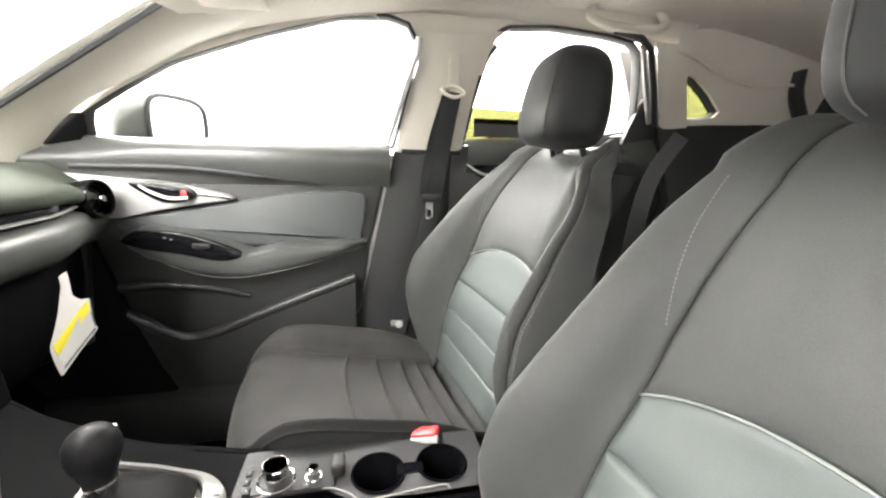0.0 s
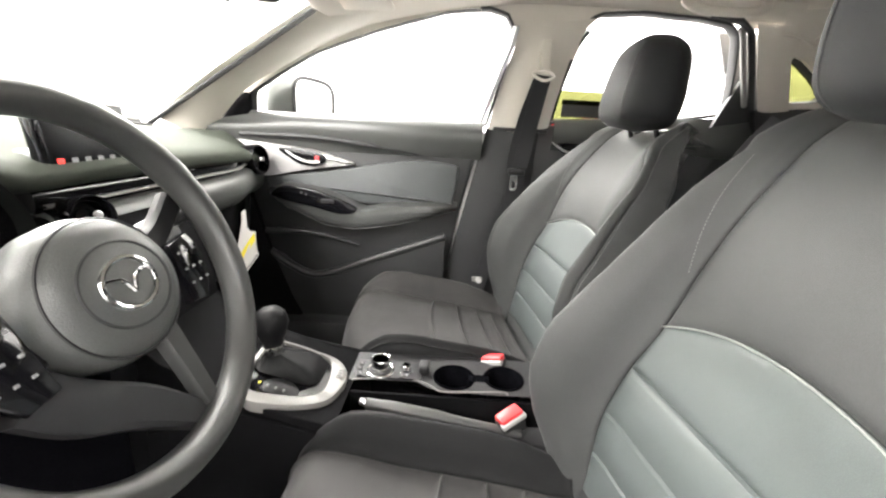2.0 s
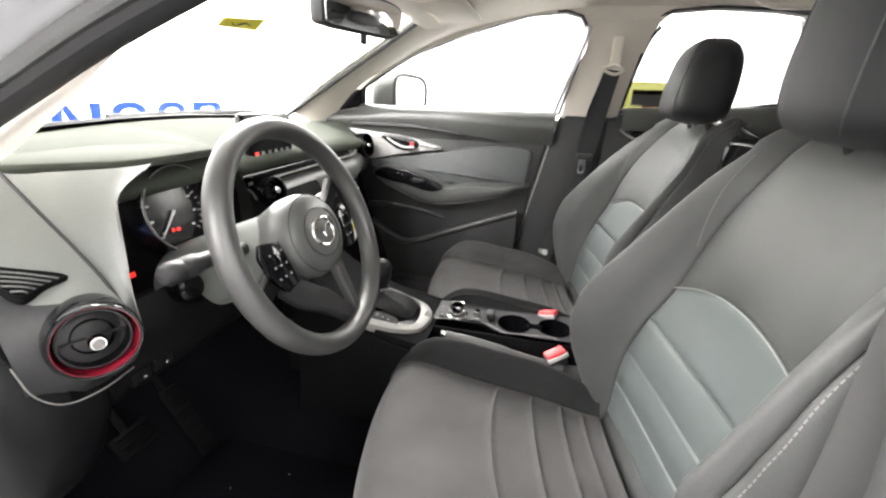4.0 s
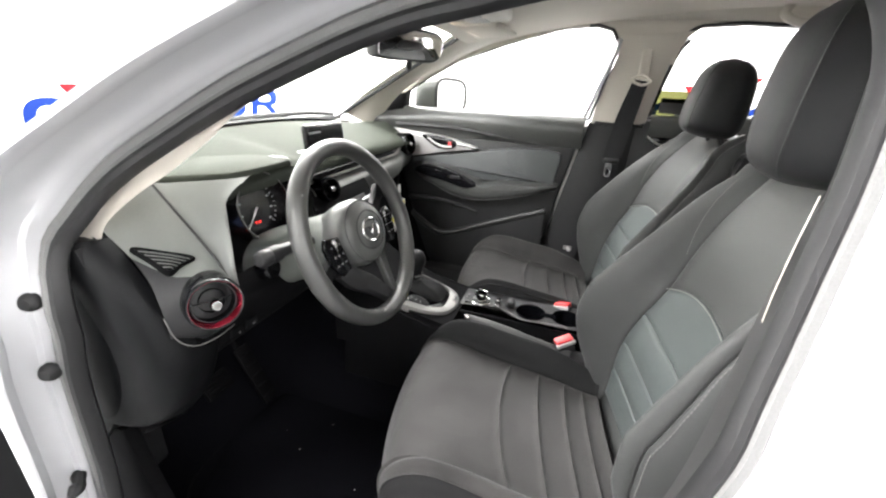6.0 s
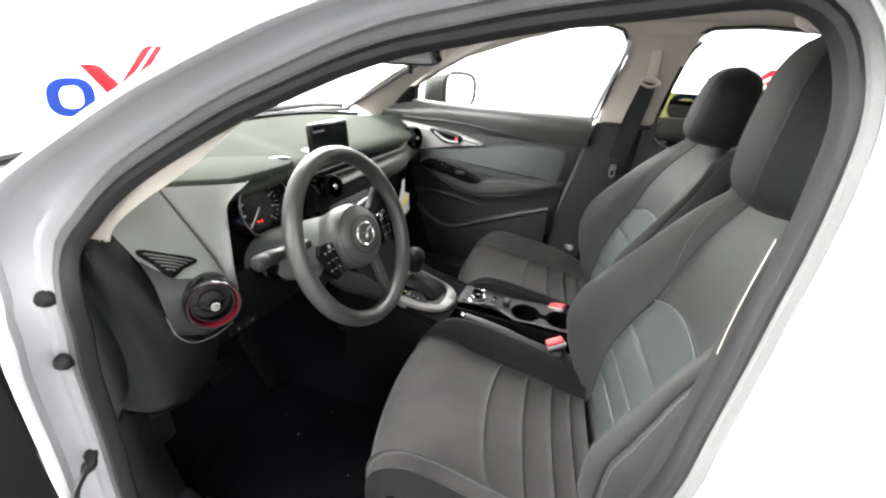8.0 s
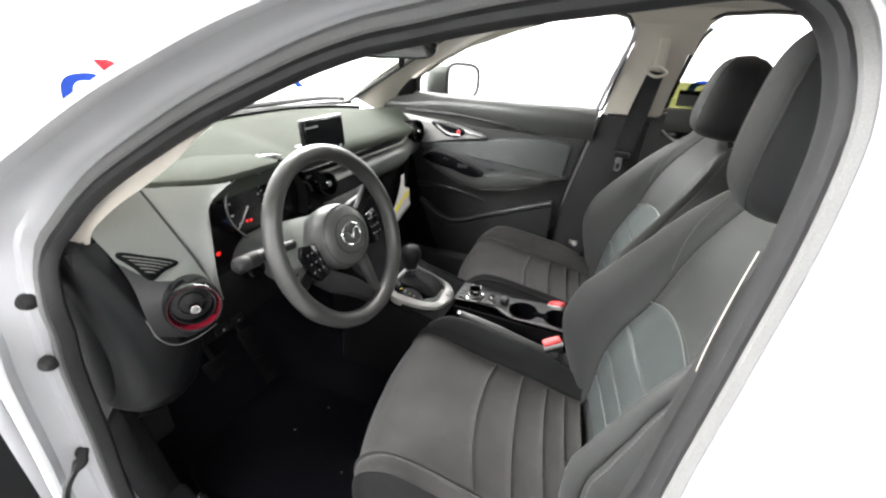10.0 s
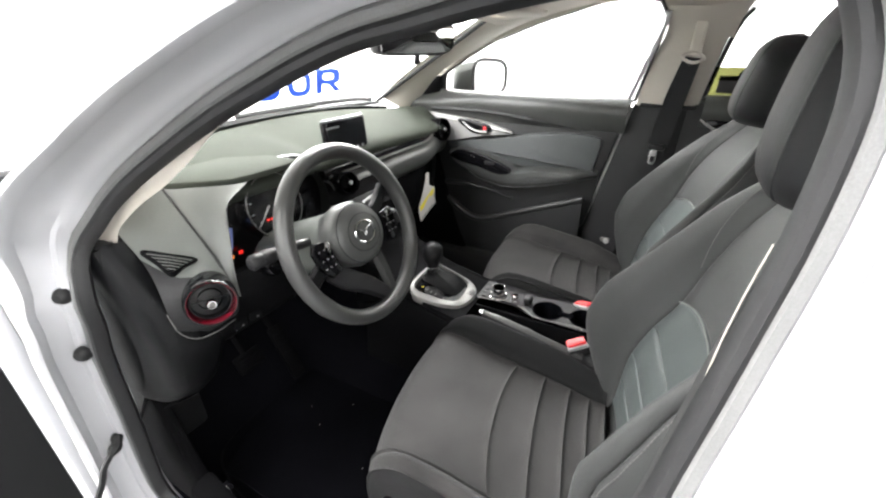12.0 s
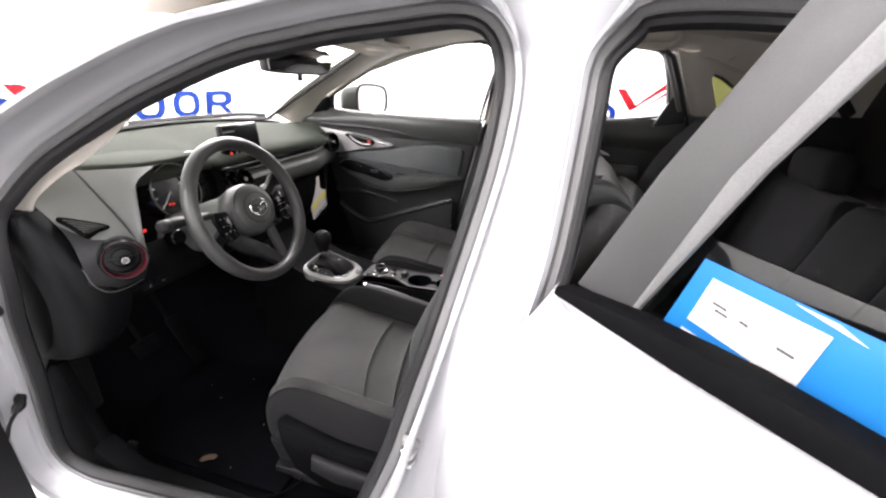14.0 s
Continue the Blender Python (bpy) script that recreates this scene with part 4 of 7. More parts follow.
part("wiper_stalk", tube(cr([(-0.30, 0.455, 0.985), (-0.22, 0.455, 1.0), (-0.175, 0.445, 1.006)], 10), 0.010, 10), M_PLASTIC, column, "black wiper stalk")
part("start_button", moved(lathe([(0.0, 0.006), (0.017, 0.006), (0.019, 0.003), (0.021, 0.0), (0.021, -0.02)], 24), aim((-0.470, 0.520, 0.925), (0, -0.95, 0.2))), M_PIANO, column, "round black start button")

# ---- dashboard ----
dash = thing("dashboard", "soft black dashboard with silver trim strip and round vents", "dashboard")
DX = np.array([-0.665, -0.64, -0.60, -0.55, -0.45, -0.34, -0.24, -0.16, -0.05, 0.10, 0.25, 0.40, 0.52, 0.60, 0.655])
rows = []
for x in cr(np.stack([DX, 0 * DX], 1), 80)[:, 0]:
    k = abs(x / 0.66)
    crown = 0.020 * (1 - k**2)
    back = 1.06 - 0.10 * k**4
    hood = np.exp(-((x + 0.36) / 0.19) ** 6)
    lip_y = 0.665 + 0.055 * smooth((x - 0.40) / 0.22) - 0.045 * hood
    left = smooth((-0.50 - x) / 0.12)
    lip_y = lip_y * (1 - left) + 0.705 * left
    lip_z = 1.045 + 0.022 * hood - 0.012 * k - 0.02 * smooth((x - 0.45) / 0.2)
    rows.append(cr([(x, back, 1.085 + crown - 0.03 * k**2), (x, back - 0.10, 1.092 + crown - 0.03 * k**2), (x, (back + lip_y) / 2, 1.082 + crown * 0.7 + 0.012 * hood), (x, lip_y + 0.05, lip_z + 0.022), (x, lip_y + 0.012, lip_z + 0.008), (x, lip_y, lip_z - 0.008), (x, lip_y + 0.012, lip_z - 0.026), (x, lip_y + 0.06, lip_z - 0.035)], 22))
part("top_pad", loft(rows), M_DASHTOP, dash, "soft black dash top")
rows = []
for x in np.linspace(-0.60, 0.60, 40):
    k = abs(x / 0.66)
    back, top = 1.06 - 0.10 * k**4, 1.0895 + 0.020 * (1 - k**2) - 0.03 * k**2
    rows.append([(x, back - 0.075, top + 0.0105), (x, back - 0.040, top + 0.0120), (x, back - 0.004, top + 0.0090), (x, back + 0.004, top - 0.010)])
part("defrost_strip", loft(rows), M_DEEP, dash, "black strip at the foot of the windscreen")
# instrument hood: a cowl over the dials, open towards the driver
def hood_row(depth, grow):
    b = np.linspace(np.radians(118), np.radians(-20), 40)
    return np.stack([-0.375 + np.where(np.cos(b) < 0, 0.165 + grow, 0.196 + grow) * np.sign(np.cos(b)) * np.abs(np.cos(b)) ** 0.70, np.full(40, depth), 0.952 + (0.137 + grow) * np.maximum(np.sin(b), -0.25)], 1)


rows = []
for depth, grow in ((0.67, -0.012), (0.63, -0.006), (0.60, -0.003), (0.580, 0.0), (0.573, 0.005), (0.577, 0.009), (0.595, 0.008), (0.63, 0.0), (0.70, -0.016)):
    r = hood_row(depth, grow)
    r[:, 1] += 0.075 * (0.5 + (r[:, 0] + 0.375) / 0.40) * (1 if depth < 0.6 else 0.4)
    rows.append(r)
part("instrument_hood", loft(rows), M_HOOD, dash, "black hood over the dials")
part("hood_lip", slab([(-0.568, 0.672), (-0.541, 0.637), (-0.482, 0.577), (-0.445, 0.569), (-0.404, 0.566), (-0.330, 0.568), (-0.316, 0.580), (-0.318, 0.66), (-0.385, 0.735), (-0.568, 0.74)], 1.088, 1.101, "z", 0.004), M_DASHTOP, dash, "flat angular lip over the dials")
CHEEK = [
    [(-0.561, 0.664, 1.092), (-0.605, 0.672, 1.082), (-0.650, 0.690, 1.066)],
    [(-0.564, 0.617, 1.050), (-0.602, 0.628, 1.038), (-0.652, 0.652, 1.036)],
    [(-0.567, 0.570, 1.007), (-0.605, 0.581, 0.999), (-0.655, 0.605, 1.005)],
    [(-0.570, 0.535, 0.972), (-0.608, 0.543, 0.975), (-0.662, 0.568, 0.975)],
    [(-0.571, 0.514, 0.950), (-0.610, 0.516, 0.955), (-0.668, 0.550, 0.945)],
    [(-0.570, 0.507, 0.925), (-0.615, 0.512, 0.925), (-0.670, 0.542, 0.915)],
    [(-0.568, 0.510, 0.890), (-0.620, 0.516, 0.885), (-0.668, 0.545, 0.885)],
    [(-0.568, 0.525, 0.866), (-0.623, 0.528, 0.864), (-0.660, 0.560, 0.868)],
]
cheek_cols = np.array([cr(r, 16) for r in CHEEK]).transpose(1, 0, 2)
upper, lower = [], []
for k, c in enumerate(cheek_cols):
    fine, v = cr(c, 281), np.linspace(0, 7, 281)
    stop = np.interp(k / 15, [0, 0.25, 0.5, 0.75, 1.0], [4.6, 3.9, 3.35, 3.05, 2.0])
    upper.append(np.stack([np.interp(np.linspace(0, stop, 24), v, fine[:, q]) for q in range(3)], 1))
    lower.append(np.stack([np.interp(np.linspace(stop, 7, 24), v, fine[:, q]) for q in range(3)], 1))
# reflected light on the dash end comes from this paler colour
part("cheek", loft(upper), M_CHEEK, dash, "soft dash end above the vent, paler to carry reflected light", 60)
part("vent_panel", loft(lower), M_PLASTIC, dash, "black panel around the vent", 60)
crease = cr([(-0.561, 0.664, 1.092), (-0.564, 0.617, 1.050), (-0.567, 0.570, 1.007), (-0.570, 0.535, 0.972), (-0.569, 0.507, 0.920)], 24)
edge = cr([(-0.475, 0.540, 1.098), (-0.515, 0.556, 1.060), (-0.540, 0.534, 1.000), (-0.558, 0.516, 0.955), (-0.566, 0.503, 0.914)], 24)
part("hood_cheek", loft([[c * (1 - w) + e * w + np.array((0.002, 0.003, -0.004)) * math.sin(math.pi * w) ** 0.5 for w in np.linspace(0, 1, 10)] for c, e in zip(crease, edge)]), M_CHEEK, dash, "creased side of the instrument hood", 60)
part("crease_line", tube(crease + np.array((0.001, -0.0005, 0.001)), 0.0022, 6), M_RUBBER, dash)
cluster = thing("instrument_cluster", "dark dials with one large speedometer and red warning lamps", "instrument cluster")
part("back_plate", slab(oval(-0.378, 0.985, 0.192, 0.108, 40, 4), 0.655, 0.672, "y", 0.004), M_DIAL, cluster)
part("side_wall", loft([[e + np.array((0.004, 0.002, 0)), e * 0.5 + np.array((-0.515, 0.665, 0.88 + 0.17 * (1 - k))) * 0.5, np.array((-0.525, 0.665, 0.88 + 0.17 * (1 - k)))] for e, k in zip(edge, np.linspace(0, 1, 24))]), M_DIAL, cluster, "dark side wall of the dial recess")
CM = aim((-0.365, 0.640, 0.998), (0, -0.97, 0.24))
part("dial_tube", moved(hoop([(0.066, 0.0), (0.068, 0.022), (0.070, 0.030), (0.073, 0.028), (0.073, -0.01)]), CM), M_DIAL, cluster, "deep black dial tube")
part("dial_ring", moved(tube(RING48 * (0.0705, 0.0705, 1) + (0, 0, 0.030), 0.0011, 6, closed=True), CM), M_SURROUND, cluster, "thin bright dial ring")
dial = part("dial", moved(lathe([(0.0, 0.0), (0.066, 0.0), (0.066, -0.02)], 40), CM), M_DIAL, cluster, "black speedometer face")
for k in range(25):
    th = np.radians(225 - k * 270 / 24)
    long = 0.009 if k % 3 == 0 else 0.005
    part("tick", moved(rbox((0.058 - long / 2, 0, 0.0008), (long, 0.0014, 0.0008), 0.0002, 1), CM @ pose(0, 0, 0, 0, 0, math.degrees(th))), M_DIALMARK, dial)
for k in range(9):
    th = np.radians(225 - k * 270 / 8)
    part("numeral_bar", moved(rbox((0.043 * np.cos(th), 0.043 * np.sin(th), 0.0008), (0.006, 0.0035, 0.0008), 0.0003, 1), CM), M_DIALMARK, dial)
part("needle", moved(tube([(0.0, 0.0, 0.004), (0.052 * np.cos(np.radians(225)), 0.052 * np.sin(np.radians(225)), 0.004)], [0.0026, 0.001], 6), CM), M_DIALMARK, dial, "white needle")
part("warning_lamp", moved(join(rbox((-0.012, -0.030, 0.001), (0.006, 0.005, 0.0008), 0.0003, 1), rbox((-0.002, -0.031, 0.001), (0.007, 0.005, 0.0008), 0.0003, 1)), CM), M_REDLAMP, dial, "red warning lamp")
part("side_display", slab([(-0.525, 0.935), (-0.465, 0.93), (-0.455, 0.975), (-0.515, 0.995)], 0.648, 0.654, "y", 0.002), M_BLUEGLOW, cluster, "dim blue trip display")
part("side_display", slab([(-0.275, 0.93), (-0.215, 0.935), (-0.225, 0.995), (-0.275, 0.985)], 0.648, 0.654, "y", 0.002), M_SCREEN, cluster)
part("warning_lamp", rbox((-0.475, 0.645, 0.915), (0.010, 0.002, 0.008), 0.001, 1), M_ORANGE, cluster, "amber warning lamp")
part("warning_lamp", rbox((-0.452, 0.645, 0.918), (0.010, 0.002, 0.008), 0.001, 1), M_REDLAMP, cluster, "red warning lamp")
# passenger side: strip, soft lower face, glovebox
def face_rows(x0, x1, profile, n=40, curve=0.05):
    out = []
    for x in np.linspace(x0, x1, n):
        sh = 0.058 * smooth((x - 0.38) / 0.24)
        out.append(cr([(x, y + sh, z) for y, z in profile], 16))
    return loft(out)


part("strip_recess", face_rows(-0.13, 0.62, [(0.72, 1.022), (0.690, 1.015), (0.685, 1.000), (0.688, 0.985), (0.70, 0.978)]), M_PIANO, dash, "gloss black strip recess")
part("trim_strip", face_rows(-0.12, 0.60, [(0.690, 0.9945), (0.680, 0.993), (0.679, 0.989), (0.690, 0.9875)]), M_SURROUND, dash, "satin silver trim strip")
part("lower_face", face_rows(-0.13, 0.645, [(0.70, 0.982), (0.672, 0.976), (0.660, 0.955), (0.664, 0.925), (0.690, 0.897), (0.730, 0.885)]), M_DASH, dash, "soft lower dash pad")
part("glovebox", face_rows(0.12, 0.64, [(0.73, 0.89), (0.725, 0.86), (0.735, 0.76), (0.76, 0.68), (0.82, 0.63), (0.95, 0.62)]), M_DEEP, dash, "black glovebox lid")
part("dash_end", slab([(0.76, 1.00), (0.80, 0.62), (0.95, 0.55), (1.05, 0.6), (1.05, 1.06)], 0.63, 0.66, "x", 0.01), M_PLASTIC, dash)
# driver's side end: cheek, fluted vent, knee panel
# knee panel in the darker plastic, footwell shade put into the colour
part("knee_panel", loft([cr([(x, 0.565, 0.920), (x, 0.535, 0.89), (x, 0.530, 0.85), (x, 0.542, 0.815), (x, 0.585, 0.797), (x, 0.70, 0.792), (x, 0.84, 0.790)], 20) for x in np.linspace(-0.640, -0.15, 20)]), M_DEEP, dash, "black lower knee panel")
part("end_cap", slab([(0.640, 1.010), (0.648, 1.028), (0.70, 1.036), (0.92, 1.045), (0.95, 0.45), (0.80, 0.55), (0.70, 0.68), (0.665, 0.72), (0.645, 0.78), (0.625, 0.865), (0.618, 0.92), (0.622, 0.965)], -0.700, -0.652, "x", 0.016), M_CAP, dash, "black dash end cap")
# rounded moulding below the vent, tucked in towards the footwell
rows = []
for z, yf, xr in ((1.032, 0.636, -0.664), (1.0, 0.606, -0.662), (0.965, 0.578, -0.660), (0.93, 0.556, -0.656), (0.897, 0.542, -0.630), (0.868, 0.532, -0.592), (0.83, 0.528, -0.594), (0.79, 0.536, -0.602), (0.755, 0.549, -0.612), (0.725, 0.570, -0.632), (0.705, 0.595, -0.655), (0.694, 0.622, -0.680)):
    rows.append(cr([(-0.702, yf + 0.10, z), (-0.700, yf + 0.055, z), (-0.686, yf + 0.018, z), (-0.655, yf + 0.002, z), (xr - 0.018, yf, z), (xr - 0.003, yf + 0.012, z), (xr, yf + 0.04, z), (xr - 0.002, yf + 0.13, z)], 30))
rows = [cr(list(c), 40) for c in np.array(rows).transpose(1, 0, 2)]
part("end_moulding", loft(rows), M_CAP, dash, "smooth black moulding below the vent", 60)


def round_vent(place, way, r, name, accent):
    """An air vent: a gloss housing with a red ring, vanes and a chrome knob."""
    vm = aim(place, way)
    v = thing(name, "round air vent with gloss black housing, red ring and chrome knob", "air vent", "round air vents")
    part("housing", moved(hoop([(r * 1.08, -0.05), (r * 1.11, -0.004), (r * 1.10, 0.006), (r * 1.05, 0.0115), (r * 0.99, 0.0115), (r * 0.985, 0.009)]), vm), M_PIANO, v, "gloss black housing")
    part("ring", moved(hoop([(r * 0.985, 0.0105), (r * 0.965, 0.0105), (r * 0.900, -0.006), (r * 0.91, -0.010)]), vm), accent, v)
    part("inner_ring", moved(hoop([(r * 0.905, -0.010), (r * 0.86, 0.000), (r * 0.81, 0.000), (r * 0.78, -0.016)]), vm), M_PIANO, v)
    part("throat", moved(lathe([(0.0, -0.022), (r * 0.93, -0.022), (r * 0.93, -0.04)], 32), vm), M_RUBBER, v)
    part("vane", moved(rbox((0, 0, -0.010), (r * 1.5, 0.0014, 0.006), 0.0005, 1), vm), M_PLASTIC, v)
    part("inner_ring", moved(hoop([(r * 0.50, -0.016), (r * 0.52, -0.010), (r * 0.49, -0.008), (r * 0.46, -0.016)]), vm), M_DEEP, v)
    knob = part("knob", moved(lathe([(0.005, -0.02), (0.007, 0.0), (0.0085, 0.006), (0.0085, 0.014), (0.007, 0.017), (0.0, 0.0178)], 24), vm), M_CHROME, v, "chrome centre knob")
    part("knob_cap", moved(lathe([(0.0, 0.0190), (0.005, 0.0186), (0.006, 0.0175)], 20), vm), M_SURROUND, knob)
    return v


round_vent((-0.619, 0.501, 0.934), (-0.46, -0.88, 0.10), 0.0385, "air_vent", M_RED)
round_vent((0.598, 0.712, 1.003), (-0.12, -0.98, 0.15), 0.042, "air_vent", M_PIANO)
part("vent_bezel", tube(cr([(-0.672, 0.542, 0.925), (-0.668, 0.532, 0.890), (-0.650, 0.522, 0.868), (-0.618, 0.514, 0.864), (-0.580, 0.512, 0.868)], 20), 0.0009, 6), M_SURROUND, dash, "thin bright line under the vent")
part("hood_edge", tube(cr([(-0.518, 0.556, 1.058), (-0.540, 0.533, 1.000), (-0.558, 0.514, 0.955), (-0.566, 0.501, 0.914)], 16), 0.0009, 6), M_SURROUND, dash, "thin bright edge beside the dials")
# triangular side louvre: a sunk dark triangle with curved slats
LA, LB, LC = np.array((-0.646, 0.609, 1.012)), np.array((-0.594, 0.560, 0.986)), np.array((-0.638, 0.558, 0.982))
LN = np.cross(LB - LA, LC - LA)
LN /= np.linalg.norm(LN)
LN *= 1 if LN[2] > 0 else -1
tri_ring = even(cr([LA, (LA + LB) / 2 + LN * 0.002, LB, (LB + LC) / 2, LC, (LA + LC) / 2], 60, closed=True), 48, closed=True)
lc = tri_ring.mean(0)
louvre = part("side_louvre", loft([lc + (tri_ring - lc) * k + LN * h for k, h in ((1.14, -0.004), (1.10, 0.005), (1.04, 0.007), (0.98, 0.006), (0.96, 0.0045))] + [np.repeat((lc + LN * 0.0045)[None], 48, 0)], closed=True), M_DEEP, dash, "black triangular side louvre")
for k in range(5):
    w = (k + 0.7) / 5.6
    p, q = LA * (1 - w) + LC * w, LB * (1 - w) + LC * w
    mid = (p + q) / 2 + (LC - LA) * 0.06
    part("defrost_slat", tube(cr([p, mid + LN * 0.004, q], 10) + LN * 0.0055, 0.0011, 6), M_DASH, louvre)
for x in (-0.562, -0.528):
    sw = part("switch", rbox((x, 0.531, 0.838), (0.028, 0.008, 0.020), 0.003), M_CAP, dash, "small black switch")
    part("switch_mark", rbox((x, 0.523, 0.838), (0.004, 0.001, 0.003), 0.0003, 1), M_WHITEMARK, sw)
# central screen and heater panel
screen = thing("display_screen", "tablet-like black display standing on the dashboard", "display")
SM = aim((-0.026, 0.682, 1.084), (0.0, -0.99, 0.09))
part("body", moved(rbox((0, 0, -0.008), (0.176, 0.116, 0.018), 0.008, 3), SM), M_PIANO, screen)
glass = part("panel", moved(rbox((0, 0.004, 0.0015), (0.152, 0.094, 0.002), 0.0008, 1), SM), M_SCREEN, screen, "dark glass panel")
for k in range(6):
    part("icon", moved(rbox((-0.060 + 0.0235 * k, -0.030, 0.003), (0.011, 0.007, 0.0006), 0.0002, 1), SM), M_REDLAMP if k == 0 else M_WHITEMARK, glass)
part("text_bar", moved(rbox((-0.055, 0.036, 0.003), (0.05, 0.005, 0.0006), 0.0002, 1), SM), M_WHITEMARK, glass)
part("stand", rbox((-0.03, 0.715, 1.045), (0.16, 0.05, 0.05), 0.012), M_DASH, screen)
stack = thing("heater_panel", "black heater control panel with round knobs", "heater controls")
part("face", loft([cr([(x, 0.70, 0.975), (x, 0.655, 0.955), (x, 0.62, 0.88), (x, 0.60, 0.80), (x, 0.60, 0.72), (x, 0.62, 0.66)], 16) for x in np.linspace(-0.16, 0.13, 12)]), M_DEEP, stack, "black centre panel")
part("radio_slot", moved(rbox((0, 0, 0), (0.20, 0.05, 0.012), 0.004), aim((-0.015, 0.632, 0.90), (0, -0.94, 0.33))), M_PLASTIC, stack)
for x in (-0.085, -0.012, 0.06):
    kn = part("knob", moved(lathe([(0.028, -0.005), (0.028, 0.004), (0.023, 0.008), (0.021, 0.024), (0.019, 0.027), (0.0, 0.027)], 32), aim((x, 0.610, 0.825), (0, -0.97, 0.22))), M_PLASTIC, stack, "round gloss black heater knob")
    part("knob_ring", moved(tube(RING48 * (0.024, 0.024, 1) + (0, 0, 0.008), 0.0016, 6, closed=True), aim((x, 0.610, 0.825), (0, -0.97, 0.22))), M_SILVER, kn)
    part("knob_mark", moved(rbox((0, 0.012, 0.0275), (0.002, 0.010, 0.001), 0.0003, 1), aim((x, 0.610, 0.825), (0, -0.97, 0.22))), M_WHITEMARK, kn)
part("amber_mark", moved(rbox((0, 0, 0.0), (0.008, 0.004, 0.002), 0.0005, 1), aim((-0.05, 0.604, 0.86), (0, -0.97, 0.22))), M_ORANGE, stack)
round_vent((-0.095, 0.640, 0.975), (-0.2, -0.95, 0.25), 0.030, "air_vent", M_PIANO)
# ---- centre console ----
console = thing("centre_console", "black centre console with silver selector surround and two cup holders", "console")


TOPZ = 0.640


def well(r, cx, cy):
    """An open cup: a raised rim, a tapering wall and a floor."""
    b = np.linspace(0, 2 * np.pi, 36, endpoint=False)
    return loft([np.stack([cx + q * np.cos(b), cy + q * np.sin(b), np.full(36, TOPZ + h)], 1) for q, h in ((r + 0.004, 0.001), (r + 0.003, 0.004), (r + 0.001, 0.004), (r - 0.001, 0.0), (r - 0.004, -0.07), (0.001, -0.072))], closed=True)


CUPS = [(0.050, 0.074, 0.039), (0.056, -0.028, 0.038)]
def holed(corners, hole):
    """A flat plate with one round hole, as a ring between the hole and the outline."""
    cx, cy, r = hole
    o = even(np.array(corners, float), 48, closed=True)
    o = o[np.argsort(np.arctan2(o[:, 1] - cy, o[:, 0] - cx))]
    b = np.arctan2(o[:, 1] - cy, o[:, 0] - cx)
    i = np.stack([cx + r * np.cos(b), cy + r * np.sin(b)], 1)
    return loft([np.c_[q, np.full(48, TOPZ)] for q in (o, o * 0.5 + i * 0.5, i)], closed=True)


part("top_plate", join(holed([(0.0, 0.025), (0.131, 0.025), (0.128, -0.10), (0.004, -0.10)], CUPS[1]), holed([(0.008, 0.120), (0.130, 0.120), (0.131, 0.025), (0.0, 0.025)], CUPS[0]), (np.array([(0.008, 0.120, TOPZ), (0.130, 0.120, TOPZ), (0.125, 0.285, TOPZ), (0.022, 0.285, TOPZ), (0.028, 0.15, TOPZ)]), [(0, 1, 2, 3, 4)])), M_PLASTIC, console, "black console top")
# wells and the gap between them coloured near black for their inner shade
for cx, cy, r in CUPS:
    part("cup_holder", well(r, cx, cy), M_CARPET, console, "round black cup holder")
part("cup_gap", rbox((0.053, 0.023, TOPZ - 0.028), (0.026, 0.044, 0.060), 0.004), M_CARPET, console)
# console sides, tray and ramp carry their shade in the darker plastic
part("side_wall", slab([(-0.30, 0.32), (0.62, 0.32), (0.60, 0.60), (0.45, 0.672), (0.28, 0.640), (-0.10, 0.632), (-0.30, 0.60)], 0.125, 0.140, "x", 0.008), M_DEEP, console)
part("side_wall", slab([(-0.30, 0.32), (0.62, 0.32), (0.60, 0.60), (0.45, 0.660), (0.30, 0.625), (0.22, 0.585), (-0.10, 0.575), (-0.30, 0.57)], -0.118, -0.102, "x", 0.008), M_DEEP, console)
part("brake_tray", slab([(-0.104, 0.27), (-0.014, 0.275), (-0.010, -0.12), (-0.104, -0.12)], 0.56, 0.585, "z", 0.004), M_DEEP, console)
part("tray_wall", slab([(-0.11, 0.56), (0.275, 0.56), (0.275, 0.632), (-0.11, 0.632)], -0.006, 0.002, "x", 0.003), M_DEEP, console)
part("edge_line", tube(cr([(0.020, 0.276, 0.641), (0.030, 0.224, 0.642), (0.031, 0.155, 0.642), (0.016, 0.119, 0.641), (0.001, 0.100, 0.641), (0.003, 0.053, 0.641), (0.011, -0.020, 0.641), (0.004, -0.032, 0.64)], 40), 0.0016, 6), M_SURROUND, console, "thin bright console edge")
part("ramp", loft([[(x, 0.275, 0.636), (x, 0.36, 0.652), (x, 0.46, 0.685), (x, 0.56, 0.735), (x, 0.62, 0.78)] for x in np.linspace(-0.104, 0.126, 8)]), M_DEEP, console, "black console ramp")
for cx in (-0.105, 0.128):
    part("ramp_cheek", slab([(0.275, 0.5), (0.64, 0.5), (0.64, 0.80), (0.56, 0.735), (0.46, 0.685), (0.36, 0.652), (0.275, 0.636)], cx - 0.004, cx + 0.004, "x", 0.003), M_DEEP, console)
# silver surround of the selector
def on_ramp(x, y, lift=0.004):
    return (x, y, float(np.interp(y, [0.275, 0.36, 0.46, 0.56, 0.62], [0.636, 0.652, 0.685, 0.735, 0.78])) + lift)


